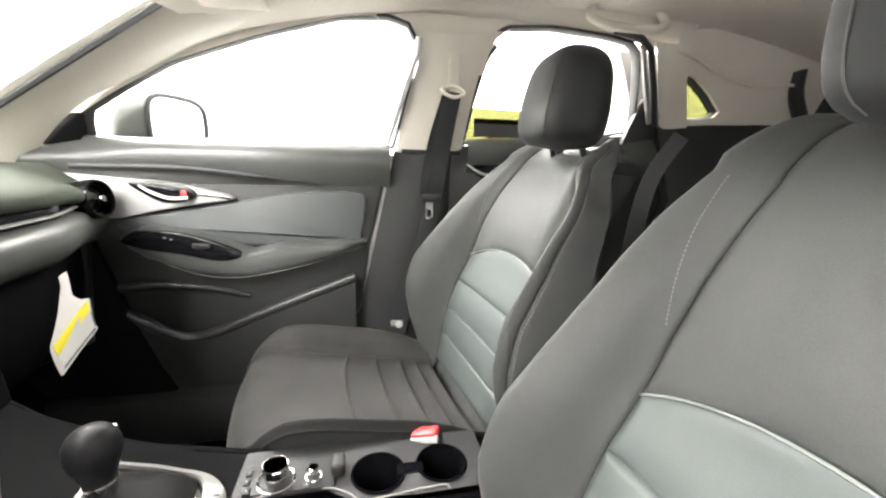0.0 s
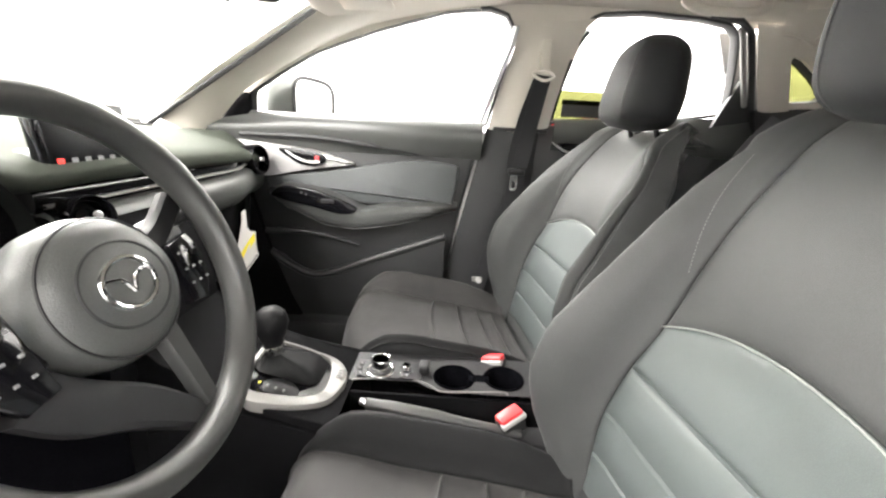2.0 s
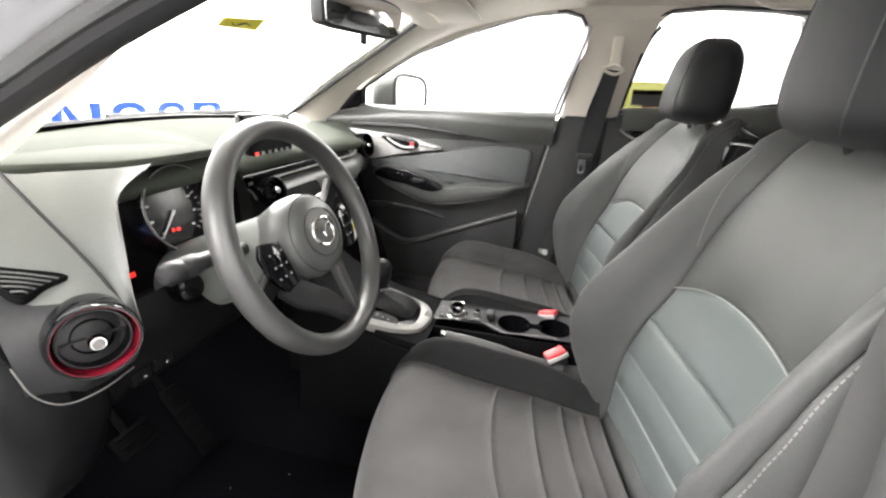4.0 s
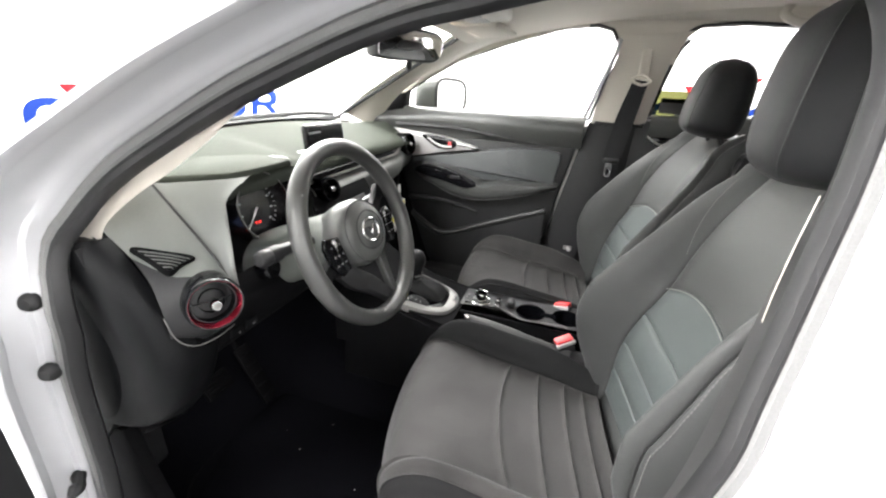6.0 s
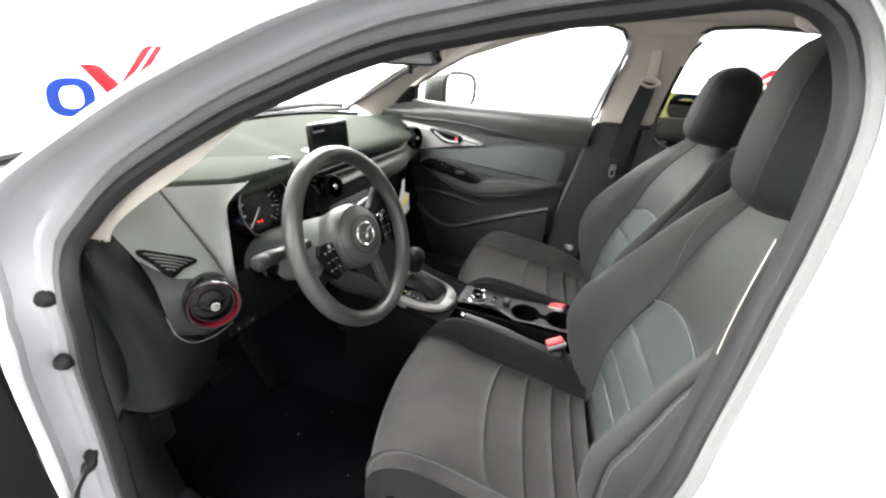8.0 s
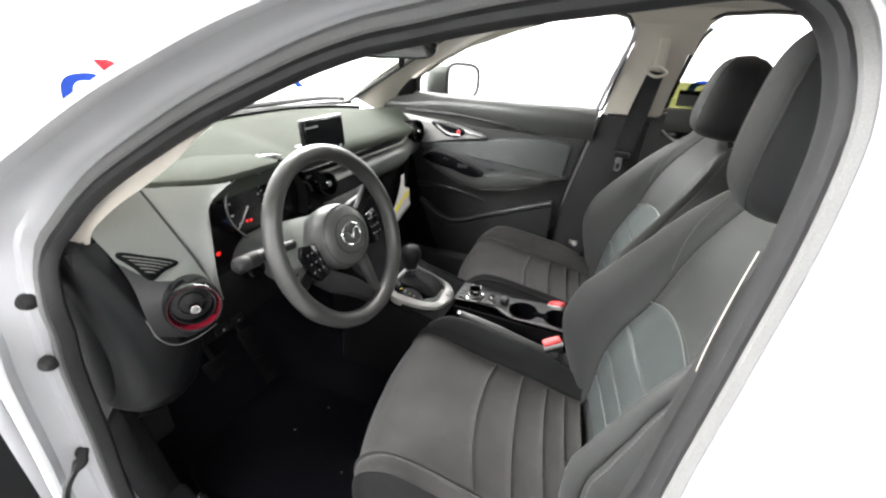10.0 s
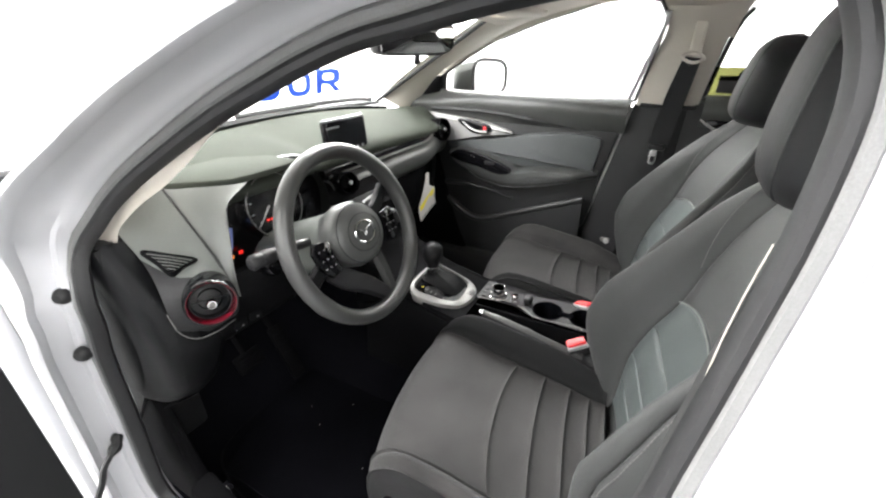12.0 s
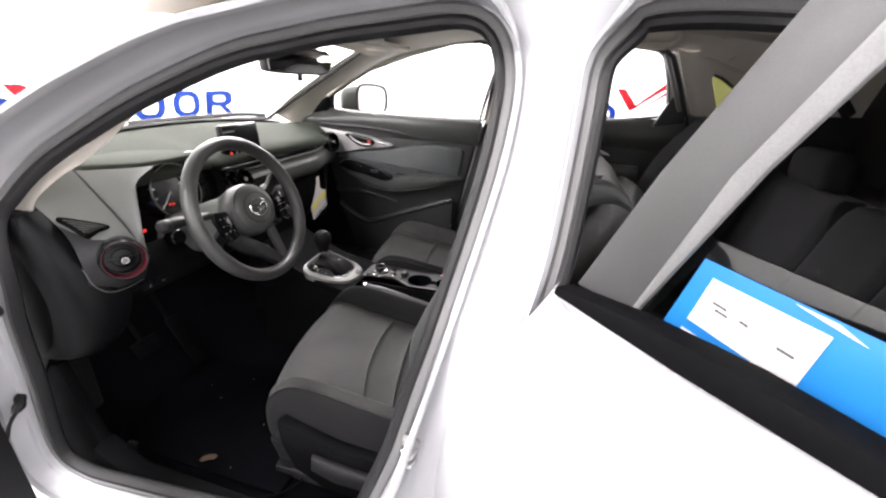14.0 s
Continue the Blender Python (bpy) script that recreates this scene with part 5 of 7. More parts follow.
outer = [(-0.080, 0.325), (-0.058, 0.300), (-0.022, 0.288), (0.015, 0.286), (0.050, 0.299), (0.073, 0.332), (0.079, 0.385), (0.075, 0.430), (0.072, 0.450), (0.060, 0.458), (0.0, 0.458), (-0.070, 0.454), (-0.096, 0.444), (-0.110, 0.428), (-0.113, 0.410), (-0.096, 0.360)]
inner = [(-0.060, 0.340), (-0.044, 0.319), (-0.011, 0.315), (0.037, 0.322), (0.058, 0.332), (0.066, 0.350), (0.068, 0.385), (0.066, 0.425), (0.064, 0.440), (0.054, 0.447), (0.0, 0.448), (-0.062, 0.444), (-0.082, 0.436), (-0.088, 0.424), (-0.086, 0.410), (-0.074, 0.375)]
po, pi = loop_curve(outer, 72), loop_curve(inner, 72)
part("selector_surround", loft([[on_ramp(*q, l) for q in r] for r, l in ((po, -0.01), (po, 0.006), (po * 0.94 + pi * 0.06, 0.010), (po * 0.2 + pi * 0.8, 0.012), (pi, 0.009), (pi, -0.01))], closed=True), M_SURROUND, console, "satin silver selector surround")
part("gate_plate", (np.array([on_ramp(*q, 0.001) for q in pi]), [tuple(range(72))]), M_PIANO, console, "black selector gate")
part("gate_dome", loft([[on_ramp(-0.052 + 0.026 * r * np.cos(a), 0.385 + 0.034 * r * np.sin(a), 0.002 + 0.008 * (1 - r * r)) for a in np.linspace(0, 2 * np.pi, 24, endpoint=False)] for r in (1.0, 0.8, 0.5, 0.2, 0.02)], closed=True), M_PLASTIC, console, "dark domed selector indicator")
for k in range(4):
    part("gate_mark", rbox(on_ramp(-0.064, 0.378 + 0.014 * k, 0.010), (0.006, 0.004, 0.002), 0.0005, 1), M_YELLOW if k == 3 else M_WHITEMARK, console)
part("plate_badge", rbox(on_ramp(0.018, 0.300, 0.0125), (0.026, 0.014, 0.003), 0.001), M_SURROUND, console, "small stamped plate")
for x in (0.010, 0.018, 0.026):
    part("plate_bar", rbox(on_ramp(x, 0.300, 0.0145), (0.003, 0.009, 0.001), 0.0003, 1), M_PLASTIC, console)
sel = thing("gear_selector", "black gear selector knob with chrome collar over a leather boot", "gear lever")
rows = []
for w, half, deep in ((0, 1.0, 1.0), (0.10, 0.99, 0.98), (0.22, 0.94, 0.90), (0.36, 0.74, 0.70), (0.5, 0.58, 0.54), (0.65, 0.44, 0.42), (0.8, 0.34, 0.33), (1.0, 0.26, 0.27)):
    b = np.linspace(0, 2 * np.pi, 56, endpoint=False)
    fold = 1 + 0.045 * np.sin(7 * b + 6 * w) * np.sin(np.pi * w)
    x = 0.018 * (1 - w) + 0.050 * half * fold * np.sign(np.cos(b)) * np.abs(np.cos(b)) ** 0.45
    y = 0.393 + 0.028 * w + 0.062 * deep * fold * np.sign(np.sin(b)) * np.abs(np.sin(b)) ** 0.45
    base = np.interp(y, [0.275, 0.36, 0.46, 0.56], [0.636, 0.652, 0.685, 0.735]) + 0.006
    rows.append(np.stack([x, y, base * (1 - smooth(w / 0.4)) + smooth(w / 0.4) * (0.672 + 0.036 * w)], 1))
part("boot", loft(rows, closed=True, cap=True), M_BOOT, sel, "folded black leather boot")
part("collar", lathe([(0.014, 0.0), (0.0165, 0.003), (0.0165, 0.012), (0.019, 0.016), (0.019, 0.020), (0.0, 0.022)], 28, aim((0, 0.4165, 0.702), (0, 0.16, 1))), M_CHROME, sel, "chrome collar")
knob_rows = []
for w in np.linspace(0, 1, 20):
    k = (0.58 + 0.42 * smooth(w / 0.6)) * math.sqrt(max(1 - max(0.0, (w - 0.52) / 0.48) ** 2.6, 0)) + 0.001
    b = np.linspace(0, 2 * np.pi, 32, endpoint=False)
    knob_rows.append(np.stack([0.0285 * k * np.cos(b), 0.0315 * k * np.sin(b) + 0.006 * w, np.full(32, 0.080 * w)], 1))
KM = aim((0, 0.420, 0.719), (0, 0.12, 1))
gk = part("knob", moved(loft(knob_rows, closed=True, cap=True), KM), M_BOOT, sel, "polished black knob")
part("knob_band", moved(rbox((-0.022, 0.010, 0.058), (0.012, 0.026, 0.010), 0.004, 3), KM), M_CHROME, gk, "chrome release button")
# rotary controller
ctl = thing("rotary_controller", "chrome-ringed rotary controller with small volume knob and buttons", "rotary knob")
part("plate", slab([(0.030, 0.140), (0.092, 0.140), (0.090, 0.276), (0.060, 0.282), (0.029, 0.270)], TOPZ - 0.001, TOPZ + 0.005, "z", 0.002), M_PLASTIC, ctl, "satin black plate")
KP = pose(0.053, 0.226, TOPZ + 0.005)
part("knob_ring", moved(tube(RING48 * 0.0265, 0.0022, 8, closed=True), KP), M_CHROME, ctl, "chrome base ring")
part("knob_base", lathe([(0.026, 0.0), (0.024, 0.002), (0.018, 0.003), (0.0, 0.003)], 36, KP), M_PLASTIC, ctl)
kn = part("knob", lathe([(0.0165, 0.002), (0.0165, 0.012), (0.0195, 0.015), (0.0196, 0.0265), (0.0188, 0.0280), (0.0180, 0.0278)], 12, KP), M_CHROME, ctl, "faceted chrome rotary knob", 20)
part("knob_cap", lathe([(0.0180, 0.0278), (0.013, 0.0270), (0.0, 0.0266)], 36, KP), M_DASH, kn, "black knob top")
VP = pose(0.053, 0.172, TOPZ + 0.005)
part("volume_ring", moved(tube(RING48 * 0.0115, 0.0012, 6, closed=True), VP), M_CHROME, ctl)
vk = part("volume_knob", lathe([(0.007, 0.0), (0.007, 0.007), (0.0085, 0.009), (0.0085, 0.016), (0.007, 0.0175)], 24, VP), M_CHROME, ctl, "small chrome volume knob")
part("volume_cap", lathe([(0.007, 0.0175), (0.0, 0.0168)], 24, VP), M_PLASTIC, vk)
for x, y in ((0.072, 0.268), (0.054, 0.268), (0.036, 0.264), (0.036, 0.180), (0.072, 0.182)):
    bt = part("button", rbox((x, y, TOPZ + 0.0055), (0.013, 0.010, 0.003), 0.001), M_PLASTIC, ctl)
    part("button_mark", rbox((x, y, TOPZ + 0.0073), (0.003, 0.002, 0.0008), 0.0003, 1), M_WHITEMARK, bt)
part("rest_pad", rbox((0.066, 0.136, TOPZ + 0.010), (0.034, 0.022, 0.022), 0.006, 3), M_PLASTIC, ctl, "black hand rest block")
hb = thing("handbrake", "black handbrake lever with chrome button lying in its tray", "handbrake")
part("grip", tube(cr([(-0.040, 0.235, 0.634), (-0.048, 0.15, 0.628), (-0.055, 0.05, 0.616), (-0.058, -0.05, 0.600)], 20), [0.011] * 3 + [0.013] * 8 + [0.011] * 9, 14), M_LEATHER, hb, "black grip")
part("button", tube([(-0.040, 0.232, 0.634), (-0.038, 0.247, 0.636)], 0.0085, 14), M_CHROME, hb, "chrome release button")
part("gaiter", rbox((-0.058, -0.06, 0.590), (0.05, 0.10, 0.03), 0.010), M_PLASTIC, hb)


def buckle(place, way, label):
    s = thing("belt_buckle", label, "belt buckle", "belt buckles")
    m = aim(place, way)
    part("housing", moved(rbox((0, 0, -0.035), (0.032, 0.050, 0.075), 0.006), m), M_PLASTIC, s, "black housing")
    part("press", moved(rbox((0.0, 0, 0.006), (0.026, 0.048, 0.014), 0.004), m), M_BUCKLE, s, "red press button")
    part("frame", moved(rbox((0.012, 0, 0.002), (0.012, 0.052, 0.010), 0.002), m), M_SILVER, s, "bright slot frame")
    part("stalk", tube([tuple(np.array(place) - 0.06 * np.array(Vector(way).normalized())), (place[0], place[1] - 0.06, 0.45)], 0.012, 8), M_PLASTIC, s)
    return s


buckle((-0.045, -0.030, 0.628), (-0.15, 0.25, 1), "red and black seat belt buckle beside the driver's seat")
buckle((0.122, -0.013, 0.641), (0.15, 0.3, 1), "red and black seat belt buckle beside the passenger seat")

# ---- footwell, pedals ----
rows = []
for x in np.linspace(-0.70, 0.70, 41):
    hump = 0.10 * np.exp(-((x / 0.17) ** 4))
    rows.append([(x, y, (0.31 if y < 0.75 else 0.31 + 0.55 * smooth((y - 0.75) / 0.55)) + hump * (1 if y < 0.8 else 1)) for y in np.linspace(-1.2, 1.22, 50)])
# carpet colour also holds the shade of the footwell
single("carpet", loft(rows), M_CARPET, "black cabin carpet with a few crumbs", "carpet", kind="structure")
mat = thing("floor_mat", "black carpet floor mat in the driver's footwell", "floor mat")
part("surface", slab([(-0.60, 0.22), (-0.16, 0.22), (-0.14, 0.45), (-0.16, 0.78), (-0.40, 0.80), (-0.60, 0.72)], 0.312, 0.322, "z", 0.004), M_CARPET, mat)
part("binding", tube(np.array([(x, y, 0.322) for x, y in loop_curve([(-0.60, 0.22), (-0.16, 0.22), (-0.14, 0.45), (-0.16, 0.78), (-0.40, 0.80), (-0.60, 0.72)], 60)]), 0.003, 6, closed=True), M_DEEP, mat)
random.seed(5)
crumbs = []
for k in range(7):
    x, y = random.uniform(-0.58, -0.25), random.uniform(0.30, 0.7)
    crumbs.append(rbox((x, y, 0.325), (random.uniform(0.0015, 0.004), random.uniform(0.0015, 0.003), 0.002), 0.0008, 1))
single("crumbs", join(*crumbs), M_PAPER, "tiny pale crumbs on the mat", "crumbs", kind="stuff")
leaf = single("dry_leaf", moved(loft([[(0.018 * w - 0.009, 0.045 * t, 0.006 * math.sin(3 * t) + 0.003 * abs(w - 0.5)) for w in (0, 0.25, 0.5, 0.75, 1)] if 0 < t < 1 else [(0, 0.045 * t, 0.004)] * 5 for t in np.linspace(0, 1, 7)]), pose(-0.56, 0.44, 0.326, 0, 0, 35)), material("dry_leaf", (0.07, 0.038, 0.022), 0.7, grain=0.2, scale=90), "curled dry brown leaf on the mat", "leaf")


def pedal(name, place, w, h, tilt, label):
    s = thing(name, label, "pedal", "pedals")
    m = pose(*place, tilt, 0, 0)
    part("pad", moved(rbox((0, 0, 0), (w, h, 0.014), 0.005), m), M_DEEP, s, "ribbed black rubber pad")
    for k in range(5):
        part("rib", moved(rbox((0, -h / 2 + h * (k + 0.7) / 5.4, 0.009), (w * 0.8, 0.006, 0.005), 0.002, 1), m), M_DEEP, s)
    part("arm", tube([tuple(np.array(place) + np.array((0, 0.01, 0.0))), (place[0], place[1] + 0.10, place[2] + 0.16), (place[0], place[1] + 0.14, place[2] + 0.30)], 0.010, 8), M_DEEP, s)


pedal("brake_pedal", (-0.385, 0.84, 0.475), 0.085, 0.055, 55, "wide black brake pedal")
pedal("accelerator_pedal", (-0.262, 0.83, 0.42), 0.048, 0.19, 62, "long black ribbed accelerator pedal")
foot = thing("footrest", "black plastic footrest beside the pedals", "footrest")
part("pad", rbox((-0.575, 0.88, 0.44), (0.09, 0.04, 0.22), 0.012), M_PLASTIC, foot)
part("base", rbox((-0.575, 0.92, 0.36), (0.10, 0.10, 0.08), 0.012), M_PLASTIC, foot)
sill = thing("sill_plate", "black plastic sill cover along the doorway", "sill cover")
# sill and kick panels darkened in colour for the footwell's shade
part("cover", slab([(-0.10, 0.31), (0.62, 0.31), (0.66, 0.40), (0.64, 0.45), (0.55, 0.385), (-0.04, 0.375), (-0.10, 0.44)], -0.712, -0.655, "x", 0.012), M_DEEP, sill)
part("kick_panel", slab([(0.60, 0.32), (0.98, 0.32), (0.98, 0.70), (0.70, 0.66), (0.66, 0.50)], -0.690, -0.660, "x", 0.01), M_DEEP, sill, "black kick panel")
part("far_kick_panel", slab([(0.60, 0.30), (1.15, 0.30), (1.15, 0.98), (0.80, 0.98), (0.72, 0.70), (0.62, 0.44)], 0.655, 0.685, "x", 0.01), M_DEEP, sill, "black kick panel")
part("clip", rbox((-0.66, 0.58, 0.43), (0.012, 0.03, 0.02), 0.003), M_PIANO, sill)

# ---- passenger door ----
door = thing("passenger_door", "closed passenger door with black trim, grey cloth insert and silver handle bezel", "car door")
DOOR = [(0.015, 1.130), (0.050, 0.97), (0.078, 0.85), (0.105, 0.66), (0.15, 0.60), (0.20, 0.42), (0.25, 0.38), (0.90, 0.38), (0.96, 0.60), (0.95, 0.95), (0.92, 1.06), (0.86, 1.125)]
part("panel", slab(DOOR, 0.700, 0.760, "x", 0.012), M_DOORLOW, door, "black plastic door panel")
part("upper_trim", loft([cr([(0.715, y, 1.150), (0.695, y, 1.146), (0.672 + 0.02 * smooth((y - 0.6) / 0.3), y, 1.125), (0.668, y, 1.095), (0.678 + 0.006, y, 1.055), (0.702, y, 1.030)], 16) for y in np.linspace(0.018, 0.93, 40)]), M_DOOR, door, "soft black window sill trim")
part("sculpt_line", tube(cr([(0.676, 0.80, 1.075), (0.672, 0.55, 1.075), (0.676, 0.35, 1.055), (0.690, 0.18, 1.030)], 30), [0.010] * 10 + [0.008] * 10 + [0.003] * 10, 8), M_PLASTIC, door)
BEZEL = cr([(0.860, 1.055), (0.70, 1.048), (0.58, 1.036), (0.50, 1.018), (0.432, 0.997), (0.50, 0.985), (0.60, 0.968), (0.735, 0.945), (0.79, 0.99)], 60, closed=True)
part("handle_bezel", slab(BEZEL, 0.668, 0.706, "x", 0.006), M_SILVER, door, "satin silver handle bezel")
HREC = cr([(0.675, 1.038), (0.611, 1.040), (0.536, 1.026), (0.520, 1.006), (0.546, 0.989), (0.60, 0.988), (0.64, 1.008)], 40, closed=True)
part("handle_cup", slab(HREC, 0.660, 0.672, "x", 0.004), M_PIANO, door, "dark handle recess")
dh = part("door_handle", tube(cr([(0.662, 0.648, 1.030), (0.648, 0.615, 1.014), (0.646, 0.575, 1.000), (0.652, 0.535, 1.000)], 16), np.linspace(0.005, 0.008, 16), 10, flat=0.7), M_SILVER, door, "silver pull handle")
part("lock_tab", rbox((0.655, 0.545, 1.012), (0.010, 0.014, 0.014), 0.002), M_BUCKLE, dh, "lock tab with red mark")
INSERT = cr([(0.72, 0.938), (0.58, 0.962), (0.44, 0.985), (0.32, 1.008), (0.20, 1.018), (0.12, 1.014), (0.086, 0.995), (0.100, 0.90), (0.108, 0.872), (0.25, 0.870), (0.40, 0.868), (0.48, 0.888), (0.60, 0.905), (0.70, 0.905)], 90, closed=True)
part("insert", slab(INSERT, 0.678, 0.706, "x", 0.010), M_INSERT, door, "grey padded cloth insert")
AY = [0.085, 0.10, 0.31, 0.40, 0.43, 0.53, 0.65, 0.69, 0.722]
AT = [0.878, 0.880, 0.871, 0.848, 0.868, 0.905, 0.920, 0.902, 0.893]
AB = [0.866, 0.862, 0.806, 0.790, 0.789, 0.802, 0.849, 0.878, 0.886]
rows = []
for y in np.linspace(0.085, 0.722, 44):
    top, bot = float(np.interp(y, AY, AT)), float(np.interp(y, AY, AB))
    out = 0.062 * smooth((y - 0.07) / 0.10) * smooth((0.735 - y) / 0.06) + 0.006
    rows.append(cr([(0.706, y, top + 0.010), (0.704 - out * 0.55, y, top + 0.008), (0.700 - out, y, top), (0.696 - out, y, top - 0.006), (0.696 - out, y, (top + bot) / 2), (0.700 - out * 0.85, y, bot), (0.706 - out * 0.3, y, bot - 0.010), (0.706, y, bot - 0.012)], 20))
arm = part("armrest", loft(rows), M_DOOR, door, "soft black armrest pod")
part("pull_cup", slab([(0.30, 0.856), (0.408, 0.833), (0.418, 0.848), (0.315, 0.871)], 0.633, 0.70, "x", 0.003), M_VINYL, arm, "grey inside of the pull cup")
swp = part("switch_plate", slab(cr([(0.690, 0.892), (0.655, 0.920), (0.59, 0.918), (0.527, 0.906), (0.425, 0.868), (0.418, 0.846), (0.470, 0.838), (0.56, 0.858), (0.64, 0.872)], 60, closed=True), 0.624, 0.645, "x", 0.004), M_PIANO, arm, "gloss black switch plate")
part("window_switch", rbox((0.622, 0.505, 0.880), (0.008, 0.044, 0.014), 0.003), M_PLASTIC, swp, "window switch")
for y in (0.575, 0.590):
    part("switch_mark", rbox((0.6233, y, 0.898 + (y - 0.575) * 0.3), (0.002, 0.006, 0.003), 0.0005, 1), M_WHITEMARK, swp)
part("armrest_line", tube(cr([(0.642, 0.700, 0.882), (0.638, 0.639, 0.849), (0.635, 0.53, 0.802), (0.634, 0.43, 0.789), (0.636, 0.31, 0.806), (0.645, 0.20, 0.832), (0.660, 0.10, 0.862)], 40), 0.0012, 6), M_DOORLOW, arm)
POCKET = [(0.795, 0.712), (0.770, 0.715), (0.736, 0.692), (0.66, 0.640), (0.58, 0.606), (0.50, 0.622), (0.42, 0.655), (0.25, 0.722), (0.120, 0.772)]
pc = cr(POCKET, 40)
part("pocket_rim", tube(np.stack([np.full(40, 0.670), pc[:, 0], pc[:, 1]], 1), 0.014, 12), M_DOORLOW, door, "raised pocket rim")
part("pocket_horn", tube(cr([(0.676, 0.765, 0.712), (0.672, 0.792, 0.722), (0.672, 0.778, 0.744), (0.674, 0.727, 0.756), (0.680, 0.625, 0.759), (0.688, 0.515, 0.744), (0.700, 0.42, 0.715)], 30), [0.013] * 12 + [0.011] * 9 + [0.008] * 9, 10), M_DOORLOW, door, "curled end of the pocket rim")
part("pocket", loft([[(0.700, y, 0.40), (0.672, y, 0.45), (0.662, y, 0.52), (0.664, y, z - 0.004), (0.690, y, z - 0.012)] for y, z in pc]), M_DOORLOW, door, "black door pocket")
part("speaker", lathe([(0.0, 0.006), (0.060, 0.006), (0.075, 0.004), (0.080, 0.0), (0.080, -0.01)], 40, aim((0.676, 0.72, 0.60), (-1, 0, 0.05))), M_RUBBER, door, "round speaker grille")
# windows of the far side, with frames and glass
FWIN = [(0.775, 1.140), (0.76, 1.206), (0.66, 1.262), (0.54, 1.322), (0.34, 1.387), (0.14, 1.438), (0.03, 1.446), (-0.020, 1.434), (-0.045, 1.395), (-0.03, 1.32), (-0.008, 1.23), (0.012, 1.140)]


def window_ring(points, offs, sign=1, base=0.735):
    p = np.array(points, float)
    o = -inset(p, 1.0) + p
    rows = [np.array([(sign * (side_x(z, base) + b), y + a * d[0], z + a * d[1]) for (y, z), d in zip(p, o)]) for a, b in offs]
    return loft(np.array(rows).transpose(1, 0, 2), loop=True)


FW = even(np.vstack([FWIN, FWIN[:1]]), 80)[:-1]
part("window_frame", window_ring(FW, [(0.0, 0.03), (-0.002, 0.006), (0.002, -0.004), (0.007, -0.005), (0.010, 0.0), (0.010, 0.03), (0.0, 0.03)]), M_RUBBER, door, "black window frame")
part("window_pane", (np.array([(side_x(z) + 0.018, y, z) for y, z in FW]), [tuple(range(len(FW)))]), M_GLASS, door, "clear side window").visible_shadow = False
part("sail_panel", slab([(0.775, 1.13), (0.765, 1.206), (0.80, 1.205), (0.90, 1.145), (0.97, 1.09), (0.97, 1.03), (0.79, 1.06)], 0.690, 0.715, "x", 0.004), M_DEEP, door, "black sail panel")
part("inner_seal", tube(sided([(0.03, 1.13), (0.010, 1.20), (-0.012, 1.27), (-0.045, 1.37), (-0.05, 1.41)], 1, 0.722), 0.008, 8), M_PAINT, door, "pale door edge")
part("edge_strip", tube(np.array([(0.722, 0.008, 1.12), (0.724, 0.045, 0.96), (0.724, 0.075, 0.82), (0.722, 0.115, 0.63), (0.722, 0.20, 0.42)]), 0.008, 8), M_SILVER, door, "pale painted door edge")

# ---- exterior mirror ----
mir = thing("door_mirror", "black door mirror outside the passenger window", "door mirror")
rows = []
for w in np.linspace(0, 1, 14):
    k = math.sqrt(max(1 - w**3, 0.0)) + 0.001
    a = np.linspace(0, 2 * np.pi, 32, endpoint=False)
    px = 0.088 * k * np.sign(np.cos(a)) * np.abs(np.cos(a)) ** 0.55
    rows.append(np.stack([0.840 + px + 0.012 * w, 0.612 + 0.150 * w - 0.5 * px, 1.190 + 0.076 * k * np.sign(np.sin(a)) * np.abs(np.sin(a)) ** 0.55 * (1 - 1.0 * px) - 0.010 * w], 1))
part("housing", loft(rows, closed=True, cap=True), M_DASH, mir, "dark grey mirror housing")
gr = np.array(rows[0])
ctr = gr.mean(0)
part("mirror_glass", (ctr + (gr - ctr) * 0.88 + np.array((0, -0.004, 0)), [tuple(range(32))]), M_MIRROR, mir, "mirror glass")
part("rim", tube(ctr + (gr - ctr) * 0.95 + np.array((0, -0.003, 0)), 0.008, 8, closed=True), M_PLASTIC, mir)
part("foot", rbox((0.80, 0.79, 1.125), (0.10, 0.06, 0.05), 0.015), M_PLASTIC, mir)

# ---- centre pillar, belts ----
bp = thing("centre_pillar", "beige upper and black lower centre pillar trim", "pillar trim", kind="structure")
part("upper_cover", band([(0.598, -0.045, 1.425), (0.640, -0.052, 1.36), (0.690, -0.020, 1.25), (0.712, 0.000, 1.13)], [(0.588, -0.26, 1.435), (0.622, -0.225, 1.37), (0.675, -0.205, 1.25), (0.705, -0.188, 1.13)], 20, 0.016), M_PILLAR, bp, "beige upper pillar cover")
part("lower_cover", band([(0.715, 0.004, 1.135), (0.718, 0.06, 0.88), (0.715, 0.13, 0.62), (0.70, 0.21, 0.40)], [(0.708, -0.200, 1.135), (0.712, -0.17, 0.88), (0.712, -0.12, 0.62), (0.70, -0.05, 0.40)], 20, 0.018), M_PLASTIC, bp, "black lower pillar cover")
part("collar", rbox((0.696, -0.10, 1.132), (0.030, 0.17, 0.012), 0.004), M_PLASTIC, bp)
part("pillar_seal", tube(cr([(0.742, -0.196, 1.13), (0.714, -0.213, 1.25), (0.664, -0.237, 1.37), (0.642, -0.262, 1.415)], 24), 0.008, 8), M_RUBBER, bp, "black seal along the pillar")
belt = thing("seat_belt", "black passenger seat belt hanging from a beige height adjuster", "seat belt")
